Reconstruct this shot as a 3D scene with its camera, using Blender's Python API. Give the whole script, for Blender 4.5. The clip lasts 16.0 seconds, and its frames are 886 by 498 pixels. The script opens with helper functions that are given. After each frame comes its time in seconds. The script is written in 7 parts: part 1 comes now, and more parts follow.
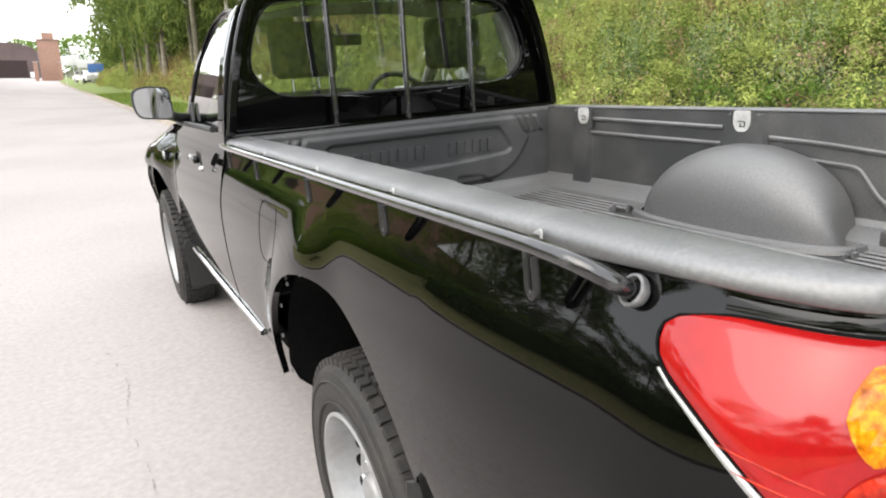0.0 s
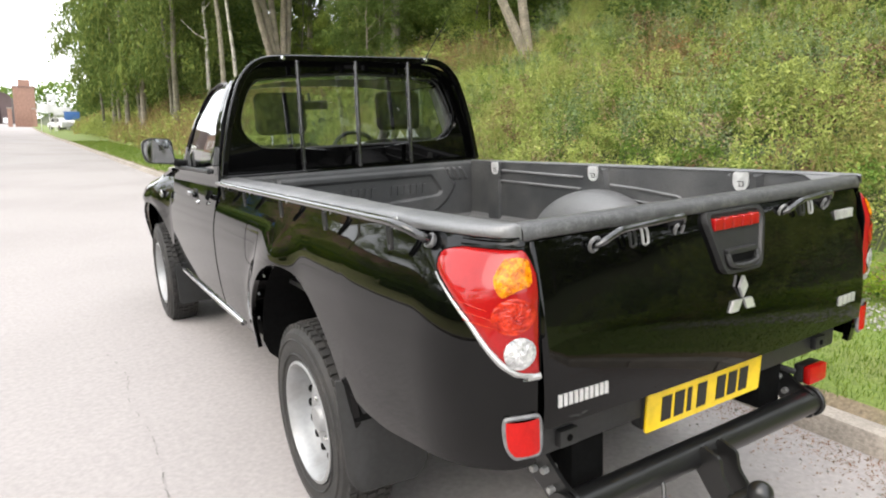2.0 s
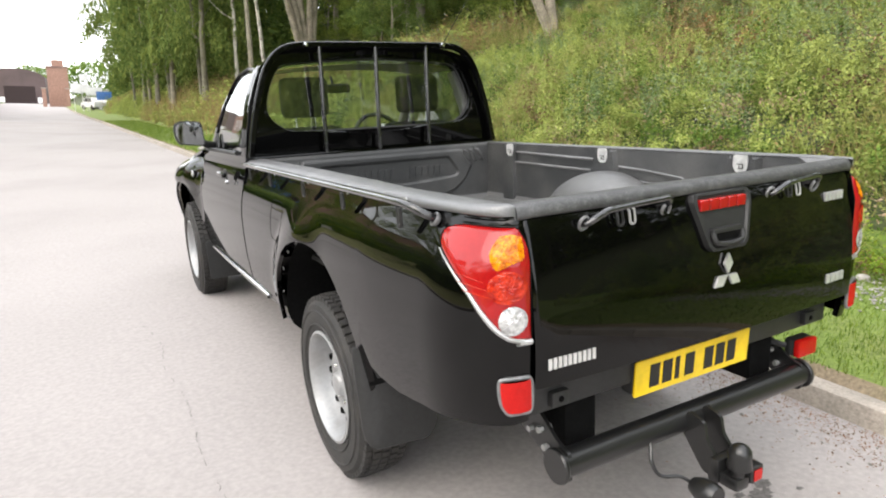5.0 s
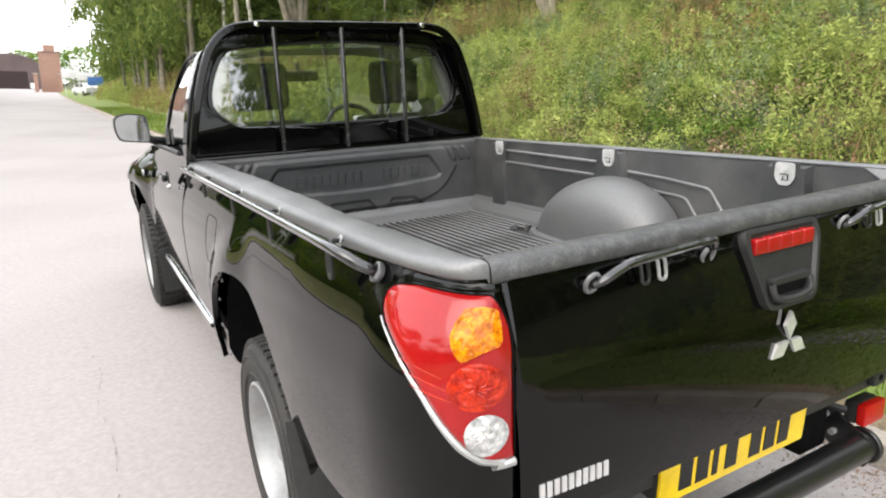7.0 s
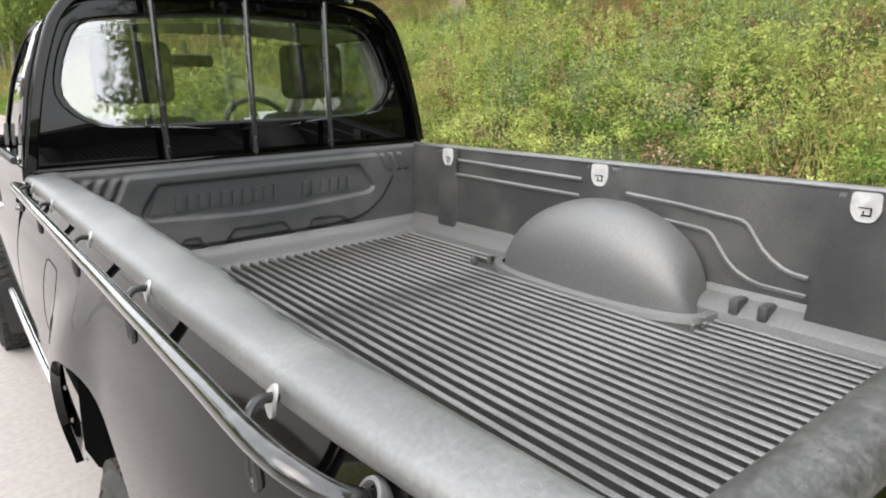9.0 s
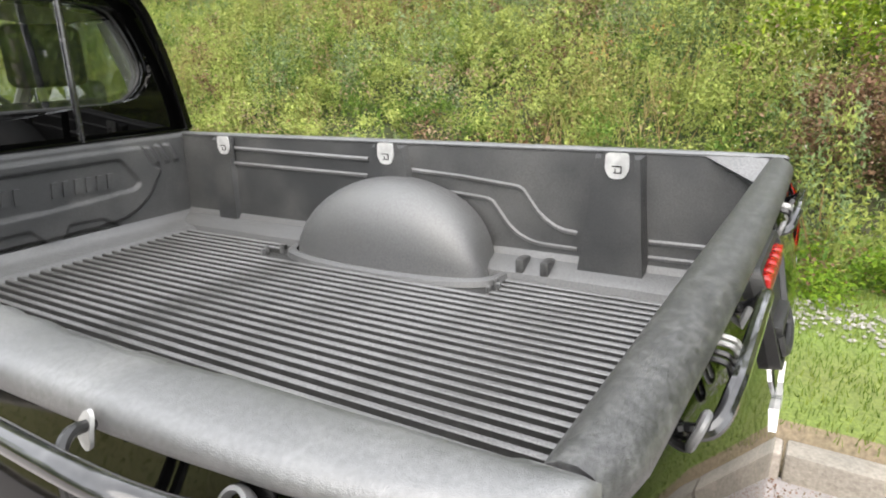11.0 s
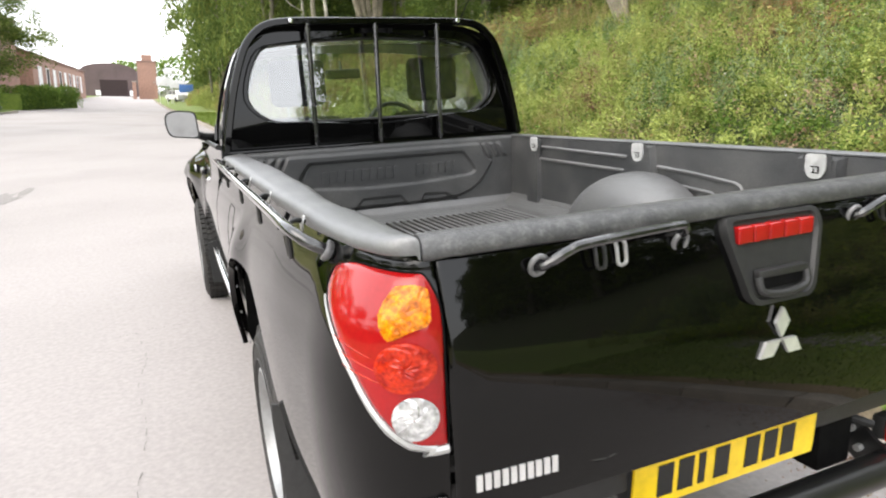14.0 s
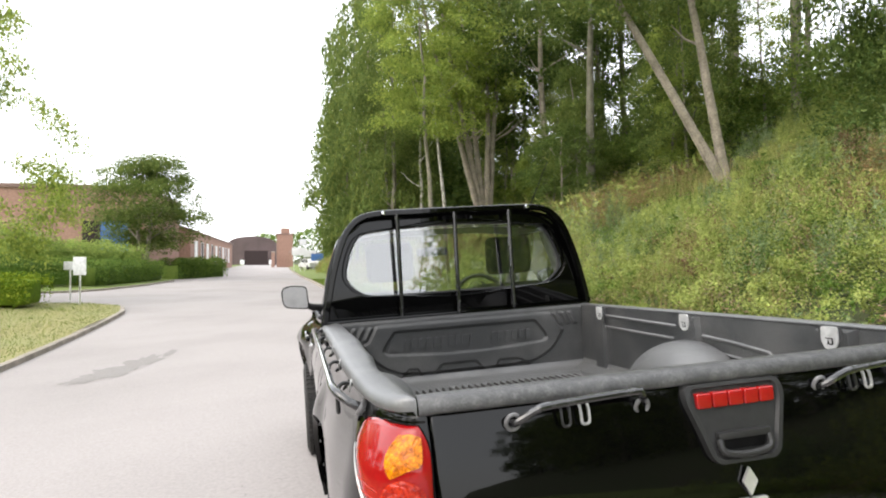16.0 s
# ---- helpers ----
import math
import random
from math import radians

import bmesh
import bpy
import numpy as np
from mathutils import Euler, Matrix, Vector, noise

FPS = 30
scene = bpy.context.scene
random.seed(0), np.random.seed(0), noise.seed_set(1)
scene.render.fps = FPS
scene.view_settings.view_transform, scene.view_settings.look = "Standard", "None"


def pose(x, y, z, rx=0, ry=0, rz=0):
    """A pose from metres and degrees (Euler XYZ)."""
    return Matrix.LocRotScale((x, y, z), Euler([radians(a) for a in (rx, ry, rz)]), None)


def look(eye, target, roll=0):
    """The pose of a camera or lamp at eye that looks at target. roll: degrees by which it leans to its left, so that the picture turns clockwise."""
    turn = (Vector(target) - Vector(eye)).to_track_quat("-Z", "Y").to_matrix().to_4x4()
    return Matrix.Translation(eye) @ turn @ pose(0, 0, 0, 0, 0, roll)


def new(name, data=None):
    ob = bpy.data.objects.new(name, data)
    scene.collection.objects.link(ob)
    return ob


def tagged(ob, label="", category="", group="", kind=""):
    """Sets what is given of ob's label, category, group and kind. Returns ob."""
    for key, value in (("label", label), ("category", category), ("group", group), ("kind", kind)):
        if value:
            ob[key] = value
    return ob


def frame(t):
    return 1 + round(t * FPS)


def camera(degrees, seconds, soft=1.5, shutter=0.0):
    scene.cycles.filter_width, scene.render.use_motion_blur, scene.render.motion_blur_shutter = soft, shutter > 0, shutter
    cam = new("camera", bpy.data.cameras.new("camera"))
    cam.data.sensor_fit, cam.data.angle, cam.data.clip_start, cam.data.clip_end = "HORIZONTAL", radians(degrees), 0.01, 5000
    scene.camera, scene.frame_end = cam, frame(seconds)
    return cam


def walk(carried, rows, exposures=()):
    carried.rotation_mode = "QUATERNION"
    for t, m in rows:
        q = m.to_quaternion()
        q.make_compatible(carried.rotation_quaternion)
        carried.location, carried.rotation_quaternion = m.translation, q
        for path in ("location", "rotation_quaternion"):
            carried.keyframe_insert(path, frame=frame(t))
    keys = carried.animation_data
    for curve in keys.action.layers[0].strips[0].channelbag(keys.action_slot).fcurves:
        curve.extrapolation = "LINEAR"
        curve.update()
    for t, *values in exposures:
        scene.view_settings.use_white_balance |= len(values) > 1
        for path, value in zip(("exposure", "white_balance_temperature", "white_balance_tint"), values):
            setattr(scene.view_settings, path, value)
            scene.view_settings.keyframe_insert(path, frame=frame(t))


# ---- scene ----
cam = camera(69.3, 16.0, soft=2.0, shutter=0.2)
# the truck stands on a cambered road: its own axes lean against the world's
TILT = pose(0, 0, 0, -1.8, 0, 0) @ pose(0, 0, 0, 0, -3.5, 0)
PATH = [
    (0, (-1.305, -0.187, 1.459), (-0.386, 1.508, 0.928), -4.0),
    (0.5, (-1.438, -0.338, 1.457), (-0.438, 1.322, 0.962), -5.0),
    (1, (-1.508, -0.537, 1.481), (-0.379, 1.053, 1.033), -3.7),
    (1.5, (-1.501, -0.812, 1.466), (-0.482, 0.86, 1.06), -1.9),
    (2, (-1.571, -1.022, 1.48), (-0.552, 0.658, 1.106), -2.5),
    (2.5, (-1.728, -1.221, 1.471), (-0.667, 0.423, 1.059), -2.9),
    (3, (-1.734, -1.374, 1.489), (-0.666, 0.264, 1.072), -2.1),
    (3.5, (-1.717, -1.443, 1.495), (-0.662, 0.206, 1.087), -2.5),
    (3.7, (-1.724, -1.454, 1.496), (-0.689, 0.21, 1.092), -2.7),
    (5.8, (-1.401, -0.948, 1.512), (-0.515, 0.791, 1.075), -2.0),
    (6, (-1.34, -0.906, 1.527), (-0.47, 0.847, 1.111), -2.1),
    (6.5, (-1.271, -0.847, 1.539), (-0.428, 0.921, 1.138), -3.2),
    (7, (-1.247, -0.756, 1.528), (-0.305, 0.944, 1.052), -2.7),
    (7.5, (-1.188, -0.495, 1.541), (-0.1, 1.12, 1.084), -2.7),
    (8, (-1.077, -0.294, 1.534), (0.047, 1.278, 1.018), -3.6),
    (8.2, (-1.023, -0.241, 1.522), (0.118, 1.32, 1.013), -2.4),
    (10.3, (-1.067, 0.022, 1.539), (0.262, 1.434, 1.048), -3.1),
    (10.5, (-1.083, 0.008, 1.498), (0.39, 1.271, 1.013), -1.7),
    (11, (-1.05, -0.036, 1.517), (0.577, 0.983, 0.957), -2.1),
    (11.5, (-1.052, -0.041, 1.519), (0.525, 1.06, 0.971), -3.2),
    (12, (-1.086, -0.049, 1.527), (0.455, 1.084, 0.941), -4.1),
    (12.5, (-1.031, -0.186, 1.5), (0.126, 1.362, 0.987), -3.5),
    (13, (-1.017, -0.347, 1.48), (-0.099, 1.354, 0.966), -2.5),
    (13.5, (-1.073, -0.599, 1.456), (-0.31, 1.208, 1.066), -1.5),
    (14, (-1.04, -0.83, 1.464), (-0.298, 0.973, 1.016), -2.9),
    (14.5, (-0.959, -1.062, 1.469), (-0.242, 0.78, 1.161), -0.7),
    (15, (-0.952, -1.188, 1.521), (-0.382, 0.727, 1.602), -2.6),
    (15.5, (-0.954, -1.216, 1.525), (-0.464, 0.722, 1.56), -3.9),
    (16, (-0.929, -1.23, 1.517), (-0.483, 0.718, 1.587), -3.9),
]
walk(cam, [(t, TILT @ look(eye, target, roll)) for t, eye, target, roll in PATH],
     exposures=[(0.0, 1.18), (3.5, 1.12), (7.0, 1.13), (8.0, 1.2), (10.4, 1.34), (12.0, 1.34), (13.0, 1.25), (14.0, 1.15), (15.0, 1.12), (15.5, 1.0), (16.0, 0.94)])

# ---- light: bright overcast ----
world = bpy.data.worlds.new("world")
scene.world = world
world.use_nodes = True
_n = world.node_tree.nodes
_l = world.node_tree.links
sky = _n.new("ShaderNodeTexSky")
sky.sky_type = "NISHITA"
sky.sun_disc = False
sky.sun_elevation = radians(42)
sky.sun_rotation = radians(250)
sky.air_density = 1.0
sky.dust_density = 4.0
sky.ozone_density = 1.0
cloud = _n.new("ShaderNodeMixRGB")
cloud.inputs[0].default_value = 0.72
cloud.inputs[2].default_value = (11.5, 11.6, 11.8, 1)
_l.new(sky.outputs[0], cloud.inputs[1])
_l.new(cloud.outputs[0], _n["Background"].inputs[0])
_n["Background"].inputs[1].default_value = 0.14
sun_data = bpy.data.lights.new("sun", "SUN")
sun_data.energy = 1.0
sun_data.angle = radians(60)
sun_data.color = (1.0, 0.96, 0.9)
sun = new("sun", sun_data)
sun.matrix_world = look((-30, -12, 32), (0, 0, 0))


# ---- materials ----
def mat(name, base, rough=0.6, metal=0.0, vary=0.15, scale=8.0, fine=60.0, bump=0.0, bump_scale=80.0, coat=0.0, second=None, amount=0.5,
        spec=0.5, per_object=0.0, per_island=0.0):
    """A surface with two scales of colour variation, a relief and optional wear colour."""
    m = bpy.data.materials.new(name)
    m.use_nodes = True
    n, l = m.node_tree.nodes, m.node_tree.links
    b = n["Principled BSDF"]
    b.inputs["Roughness"].default_value = rough
    b.inputs["Metallic"].default_value = metal
    b.inputs["Coat Weight"].default_value = coat
    b.inputs["Coat Roughness"].default_value = 0.03
    b.inputs["Specular IOR Level"].default_value = spec
    co = n.new("ShaderNodeTexCoord").outputs["Object"]

    def grain(s, detail=4.0):
        t = n.new("ShaderNodeTexNoise")
        t.inputs["Scale"].default_value = s
        t.inputs["Detail"].default_value = detail
        l.new(co, t.inputs["Vector"])
        return t.outputs["Fac"]

    big, small = grain(scale), grain(fine)
    other = second or tuple(c * 0.55 for c in base)
    mix = n.new("ShaderNodeMixRGB")
    mix.inputs[1].default_value = (*base, 1)
    mix.inputs[2].default_value = (*other, 1)
    ramp = n.new("ShaderNodeMapRange")
    ramp.inputs[1].default_value, ramp.inputs[2].default_value = 0.42, 0.68
    ramp.inputs[4].default_value = amount
    l.new(big, ramp.inputs[0])
    l.new(ramp.outputs[0], mix.inputs[0])
    hsv = n.new("ShaderNodeHueSaturation")
    l.new(mix.outputs[0], hsv.inputs["Color"])
    val = n.new("ShaderNodeMapRange")
    val.inputs[1].default_value, val.inputs[2].default_value = 0.3, 0.7
    val.inputs[3].default_value, val.inputs[4].default_value = 1 - vary, 1 + vary
    l.new(small, val.inputs[0])
    out = val.outputs[0]
    for socket, spread in ((("Random Per Island", n.new("ShaderNodeNewGeometry")), per_island), (("Random", n.new("ShaderNodeObjectInfo")), per_object)):
        if spread:
            r = n.new("ShaderNodeMapRange")
            r.inputs[3].default_value, r.inputs[4].default_value = 1 - spread, 1 + spread
            l.new(socket[1].outputs[socket[0]], r.inputs[0])
            k = n.new("ShaderNodeMath")
            k.operation = "MULTIPLY"
            l.new(out, k.inputs[0])
            l.new(r.outputs[0], k.inputs[1])
            out = k.outputs[0]
            h = n.new("ShaderNodeMapRange")
            h.inputs[3].default_value, h.inputs[4].default_value = 0.5 + spread * 0.07, 0.5 - spread * 0.07
            l.new(socket[1].outputs[socket[0]], h.inputs[0])
            l.new(h.outputs[0], hsv.inputs["Hue"])
    l.new(out, hsv.inputs["Value"])
    l.new(hsv.outputs[0], b.inputs["Base Color"])
    if bump:
        bp = n.new("ShaderNodeBump")
        bp.inputs["Strength"].default_value = bump
        bp.inputs["Distance"].default_value = 0.01
        l.new(grain(bump_scale, 6.0), bp.inputs["Height"])
        l.new(bp.outputs[0], b.inputs["Normal"])
    return m


def leafy(name, base, second, spread=0.3, through_light=0.25, rough=0.55, patch=0.5, vary=0.15, fine=6.0):
    m = mat(name, base, rough, vary=vary, scale=patch, fine=fine, second=second, amount=0.9, per_island=spread, spec=0.08)
    n, l = m.node_tree.nodes, m.node_tree.links
    b = n["Principled BSDF"]
    t = n.new("ShaderNodeBsdfTranslucent")
    s = n.new("ShaderNodeMixShader")
    s.inputs[0].default_value = through_light
    l.new(b.inputs["Base Color"].links[0].from_socket, t.inputs[0])
    l.new(b.outputs[0], s.inputs[1])
    l.new(t.outputs[0], s.inputs[2])
    l.new(s.outputs[0], n["Material Output"].inputs[0])
    return m


def glassy(name, tint=(0.9, 0.95, 0.93), clear=0.88, sheen=0.12, power=4.5):
    """Thin glazing: mostly see-through, mirror-like at grazing angles."""
    m = bpy.data.materials.new(name)
    m.use_nodes = True
    n, l = m.node_tree.nodes, m.node_tree.links
    n.remove(n["Principled BSDF"])
    a, g, s, f = (n.new("ShaderNodeBsdf" + k) for k in ("Transparent", "Glossy")), None, n.new("ShaderNodeMixShader"), n.new("ShaderNodeLayerWeight")
    a, g = a
    a.inputs[0].default_value = (*(c * clear for c in tint), 1)
    g.inputs["Roughness"].default_value = 0.02
    p = n.new("ShaderNodeMath")
    p.operation = "POWER"
    p.inputs[1].default_value = power
    l.new(f.outputs["Facing"], p.inputs[0])
    q = n.new("ShaderNodeMapRange")
    q.inputs[3].default_value, q.inputs[4].default_value = sheen, 0.95
    l.new(p.outputs[0], q.inputs[0])
    l.new(q.outputs[0], s.inputs[0])
    l.new(a.outputs[0], s.inputs[1])
    l.new(g.outputs[0], s.inputs[2])
    l.new(s.outputs[0], n["Material Output"].inputs[0])
    return m


ASPHALT = mat("asphalt", (0.315, 0.29, 0.28), 0.9, vary=0.1, scale=0.3, fine=38.0, bump=0.15, bump_scale=140.0, second=(0.25, 0.23, 0.22), amount=0.7)
TARSTAIN = mat("dark_stain", (0.135, 0.125, 0.12), 0.75, vary=0.3, scale=6.0, bump=0.3)
CONCRETE = mat("kerb_concrete", (0.34, 0.3, 0.255), 0.9, vary=0.2, scale=3.0, fine=70.0, bump=0.5, second=(0.2, 0.185, 0.16), amount=0.7, per_object=0.12)
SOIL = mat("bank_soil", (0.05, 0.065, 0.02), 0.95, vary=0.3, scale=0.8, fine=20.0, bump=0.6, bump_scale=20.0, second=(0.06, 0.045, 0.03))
BARE = mat("bare_verge_soil", (0.2, 0.155, 0.1), 0.95, vary=0.3, scale=2.5, fine=60.0, bump=0.6, bump_scale=60.0, second=(0.12, 0.12, 0.05))
GRASS = mat("mown_grass", (0.135, 0.19, 0.035), 0.9, vary=0.3, scale=1.6, fine=50.0, bump=0.7, bump_scale=90.0, second=(0.15, 0.15, 0.05))
DRYGRASS = mat("dry_grass", (0.24, 0.22, 0.085), 0.9, vary=0.3, scale=0.6, fine=40.0, bump=0.7, bump_scale=60.0, second=(0.2, 0.22, 0.08))
PAINT = mat("black_paint", (0.0012, 0.0012, 0.0012), 0.35, vary=0.1, scale=2.0, fine=90.0, coat=1.0, spec=0.0)
PAINT.node_tree.nodes["Principled BSDF"].inputs["Coat IOR"].default_value = 1.4
PLASTIC = mat("black_plastic", (0.018, 0.018, 0.018), 0.5, vary=0.2, scale=12.0, bump=0.1, bump_scale=300.0)
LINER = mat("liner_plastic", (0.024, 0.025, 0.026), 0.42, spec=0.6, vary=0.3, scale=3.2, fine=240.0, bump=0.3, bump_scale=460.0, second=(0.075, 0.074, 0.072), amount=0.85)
WORN_LIT = mat("worn_lit_liner_plastic", (0.13, 0.13, 0.131), 0.42, spec=1.0, vary=0.4, scale=3.0, fine=200.0, bump=0.2, bump_scale=460.0, second=(0.05, 0.05, 0.048), amount=0.9)
BOXED = mat("paler_liner_plastic", (0.085, 0.086, 0.087), 0.4, spec=1.0, vary=0.3, scale=4.0, fine=200.0, bump=0.25, bump_scale=460.0, second=(0.085, 0.085, 0.083), amount=0.8)
CAP = mat("sunned_cap_plastic", (0.054, 0.055, 0.056), 0.4, spec=1.0, vary=0.35, scale=7.0, fine=170.0, bump=0.2, bump_scale=700.0, second=(0.11, 0.11, 0.109), amount=0.8)
CAP.node_tree.nodes["Principled BSDF"].inputs["IOR"].default_value = 1.75
GATECAP = mat("scuffed_gate_cap", (0.034, 0.034, 0.035), 0.42, spec=0.9, vary=0.5, scale=55.0, fine=210.0, bump=0.22, bump_scale=600.0, second=(0.1, 0.1, 0.099), amount=0.6)
RUBBER = mat("tyre_rubber", (0.022, 0.021, 0.02), 0.75, vary=0.25, scale=9.0, second=(0.045, 0.04, 0.035), bump=0.15)
STEEL = mat("painted_steel_wheel", (0.33, 0.335, 0.34), 0.42, metal=0.3, vary=0.06, scale=10.0, second=(0.22, 0.21, 0.2), amount=0.5)
BADGE = mat("silver_badge", (0.8, 0.8, 0.8), 0.32, metal=0.7, vary=0.06)
SILVER = mat("silver_trim", (0.5, 0.5, 0.49), 0.3, metal=0.6, vary=0.06)
CHROME = mat("bright_metal", (0.75, 0.75, 0.75), 0.16, metal=1.0, vary=0.06)
TUBE = mat("black_gloss_tube", (0.006, 0.006, 0.007), 0.16, vary=0.25, scale=60.0, second=(0.12, 0.12, 0.12), amount=0.22, spec=0.5, coat=0.9)
PLATED = mat("dull_plate", (0.4, 0.4, 0.39), 0.35, metal=0.4, vary=0.15, scale=40.0)
ZINC = mat("zinc_plate", (0.78, 0.78, 0.77), 0.3, metal=0.5, vary=0.08, scale=25.0)
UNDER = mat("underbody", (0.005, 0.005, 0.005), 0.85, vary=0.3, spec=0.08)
INTERIOR = mat("cab_fabric", (0.009, 0.009, 0.01), 0.9, vary=0.2, scale=20.0, bump=0.2, bump_scale=400.0)
FLANGE = mat("scuffed_collar", (0.13, 0.13, 0.132), 0.32, vary=0.3, scale=40.0, second=(0.14, 0.14, 0.14), amount=0.6, spec=0.8)
TRIMGREY = mat("cab_trim", (0.3, 0.29, 0.27), 0.7, vary=0.06)
REDLENS = mat("red_lens", (0.27, 0.006, 0.007), 0.12, vary=0.06, scale=9.0, fine=120.0, coat=0.75, second=(0.34, 0.01, 0.009), amount=0.6, spec=0.15)
# the orange-red and dark noise paints the facets' glints into the colour
REDFACET = mat("red_reflector", (0.42, 0.025, 0.008), 0.15, vary=0.3, scale=60.0, fine=200.0, coat=0.3, second=(0.2, 0.003, 0.003), amount=0.8, spec=0.2)
AMBERLENS = mat("amber_lens", (0.66, 0.2, 0.004), 0.12, vary=0.5, scale=60.0, fine=160.0, coat=0.25, second=(0.3, 0.07, 0.002), amount=0.95, spec=0.15)
REFLEX = mat("reflector_red", (0.42, 0.008, 0.006), 0.25, vary=0.15, scale=60.0, fine=300.0, coat=0.15, second=(0.32, 0.006, 0.005), spec=0.2)
CLEARLENS = mat("clear_lens", (0.55, 0.55, 0.55), 0.12, metal=0.3, vary=0.4, scale=45.0, fine=80.0, coat=0.8, second=(0.2, 0.2, 0.2), amount=0.9)
YELLOW = mat("plate_yellow", (0.9, 0.62, 0.01), 0.4, vary=0.05, scale=10.0, coat=0.3)
INK = mat("plate_black", (0.015, 0.015, 0.015), 0.5)
WHITE = mat("white_paint", (0.8, 0.8, 0.8), 0.5, vary=0.04)
BLUE = mat("blue_paint", (0.06, 0.16, 0.42), 0.5, vary=0.1)
BRICK = mat("red_brick", (0.31, 0.185, 0.14), 0.9, vary=0.2, scale=0.4, fine=4.0, bump=0.3, second=(0.25, 0.15, 0.115))
CLADDING = mat("brown_cladding", (0.1, 0.07, 0.07), 0.8, vary=0.1, scale=0.3)
DARK = mat("dark_opening", (0.03, 0.018, 0.018), 0.9)
GLASS = glassy("window_glass", sheen=0.12)
REARGLASS = glassy("rear_glass", clear=0.88, sheen=0.32)
TINTGLASS = glassy("side_glass", clear=0.8, sheen=0.3, power=2.0)
MIRROR = mat("mirror_glass", (0.5, 0.53, 0.54), 0.03, metal=1.0, vary=0.0)
BARK = mat("bark", (0.22, 0.2, 0.15), 0.95, vary=0.3, scale=3.0, fine=25.0, bump=0.9, bump_scale=14.0, second=(0.11, 0.1, 0.07), amount=0.8, per_object=0.3)
PALEBARK = mat("pale_bark", (0.27, 0.235, 0.18), 0.95, vary=0.3, scale=3.0, fine=25.0, bump=0.9, bump_scale=14.0, second=(0.15, 0.13, 0.095), amount=0.8)
BIRCH = mat("birch_bark", (0.55, 0.52, 0.46), 0.85, vary=0.2, scale=5.0, fine=20.0, bump=0.4, second=(0.14, 0.12, 0.1), amount=0.8)
LEAF = leafy("tree_leaf", (0.115, 0.165, 0.042), (0.07, 0.11, 0.028), spread=0.3, through_light=0.35)
BUSH = leafy("bush_leaf", (0.165, 0.235, 0.05), (0.11, 0.165, 0.035), spread=0.22, through_light=0.35)
LEAF2 = leafy("light_leaf", (0.165, 0.215, 0.055), (0.105, 0.15, 0.038), spread=0.3, through_light=0.35)
LEAF3 = leafy("pale_leaf", (0.3, 0.37, 0.08), (0.2, 0.27, 0.055), through_light=0.4)
WEED = leafy("weed_leaf", (0.335, 0.38, 0.112), (0.26, 0.305, 0.08), spread=0.16, patch=0.45, vary=0.34, fine=4.5)
DRYWEED = leafy("dry_stalk", (0.32, 0.25, 0.11), (0.24, 0.16, 0.075), patch=0.9)
HEDGE = leafy("hedge_leaf", (0.15, 0.23, 0.045), (0.09, 0.15, 0.03))
PALEHEDGE = leafy("pale_hedge_leaf", (0.3, 0.38, 0.1), (0.21, 0.3, 0.07))
GREYLEAF = leafy("grey_green_leaf", (0.3, 0.31, 0.2), (0.2, 0.24, 0.12))
SHRUB = leafy("bright_shrub", (0.22, 0.3, 0.03), (0.13, 0.22, 0.02))
BLADE = leafy("grass_blade", (0.135, 0.205, 0.03), (0.16, 0.205, 0.045), through_light=0.3, patch=1.1)
PINKDRY = leafy("faded_flower", (0.36, 0.27, 0.18), (0.26, 0.19, 0.11), patch=0.8)
WHITEFLOWER = leafy("white_flower", (0.7, 0.68, 0.6), (0.55, 0.53, 0.44))
RUST = leafy("rusty_flower", (0.48, 0.2, 0.09), (0.36, 0.15, 0.07))
BROWN = leafy("withered_leaf", (0.2, 0.125, 0.075), (0.12, 0.08, 0.045), patch=0.7)


# ---- mesh helpers ----
def mesh_of(bm, material, name, smooth=True, auto=None):
    me = bpy.data.meshes.new(name)
    bmesh.ops.recalc_face_normals(bm, faces=bm.faces[:]) if len(bm.faces) < 20000 else None
    bm.to_mesh(me)
    bm.free()
    me.materials.append(material)
    me.polygons.foreach_set("use_smooth", [smooth] * len(me.polygons))
    if smooth:
        me.set_sharp_from_angle(angle=radians(auto or 35))
    return me


def part(name, bm, material, parent=None, label="", smooth=True, auto=None):
    ob = new(name, mesh_of(bm, material, name, smooth, auto))
    if parent:
        ob.parent = parent
    if label:
        ob["label"] = label
    return ob


def thing(name, label, category, group="", kind="", m=None):
    ob = tagged(new(name), label, category, group, kind)
    if m is not None:
        ob.matrix_basis = m
    return ob


def grid(bm, rows, close=False):
    """Faces between rows of points; close joins each row's ends."""
    vs = [[bm.verts.new(p) for p in r] for r in rows]
    k = len(vs[0])
    for a, b in zip(vs, vs[1:]):
        for i in range(k if close else k - 1):
            j = (i + 1) % k
            bm.faces.new((a[i], a[j], b[j], b[i]))
    return vs


def shell(bm, depth):
    """Gives an open sheet a thickness."""
    bmesh.ops.recalc_face_normals(bm, faces=bm.faces[:])
    bmesh.ops.solidify(bm, geom=bm.faces[:], thickness=depth)
    return bm


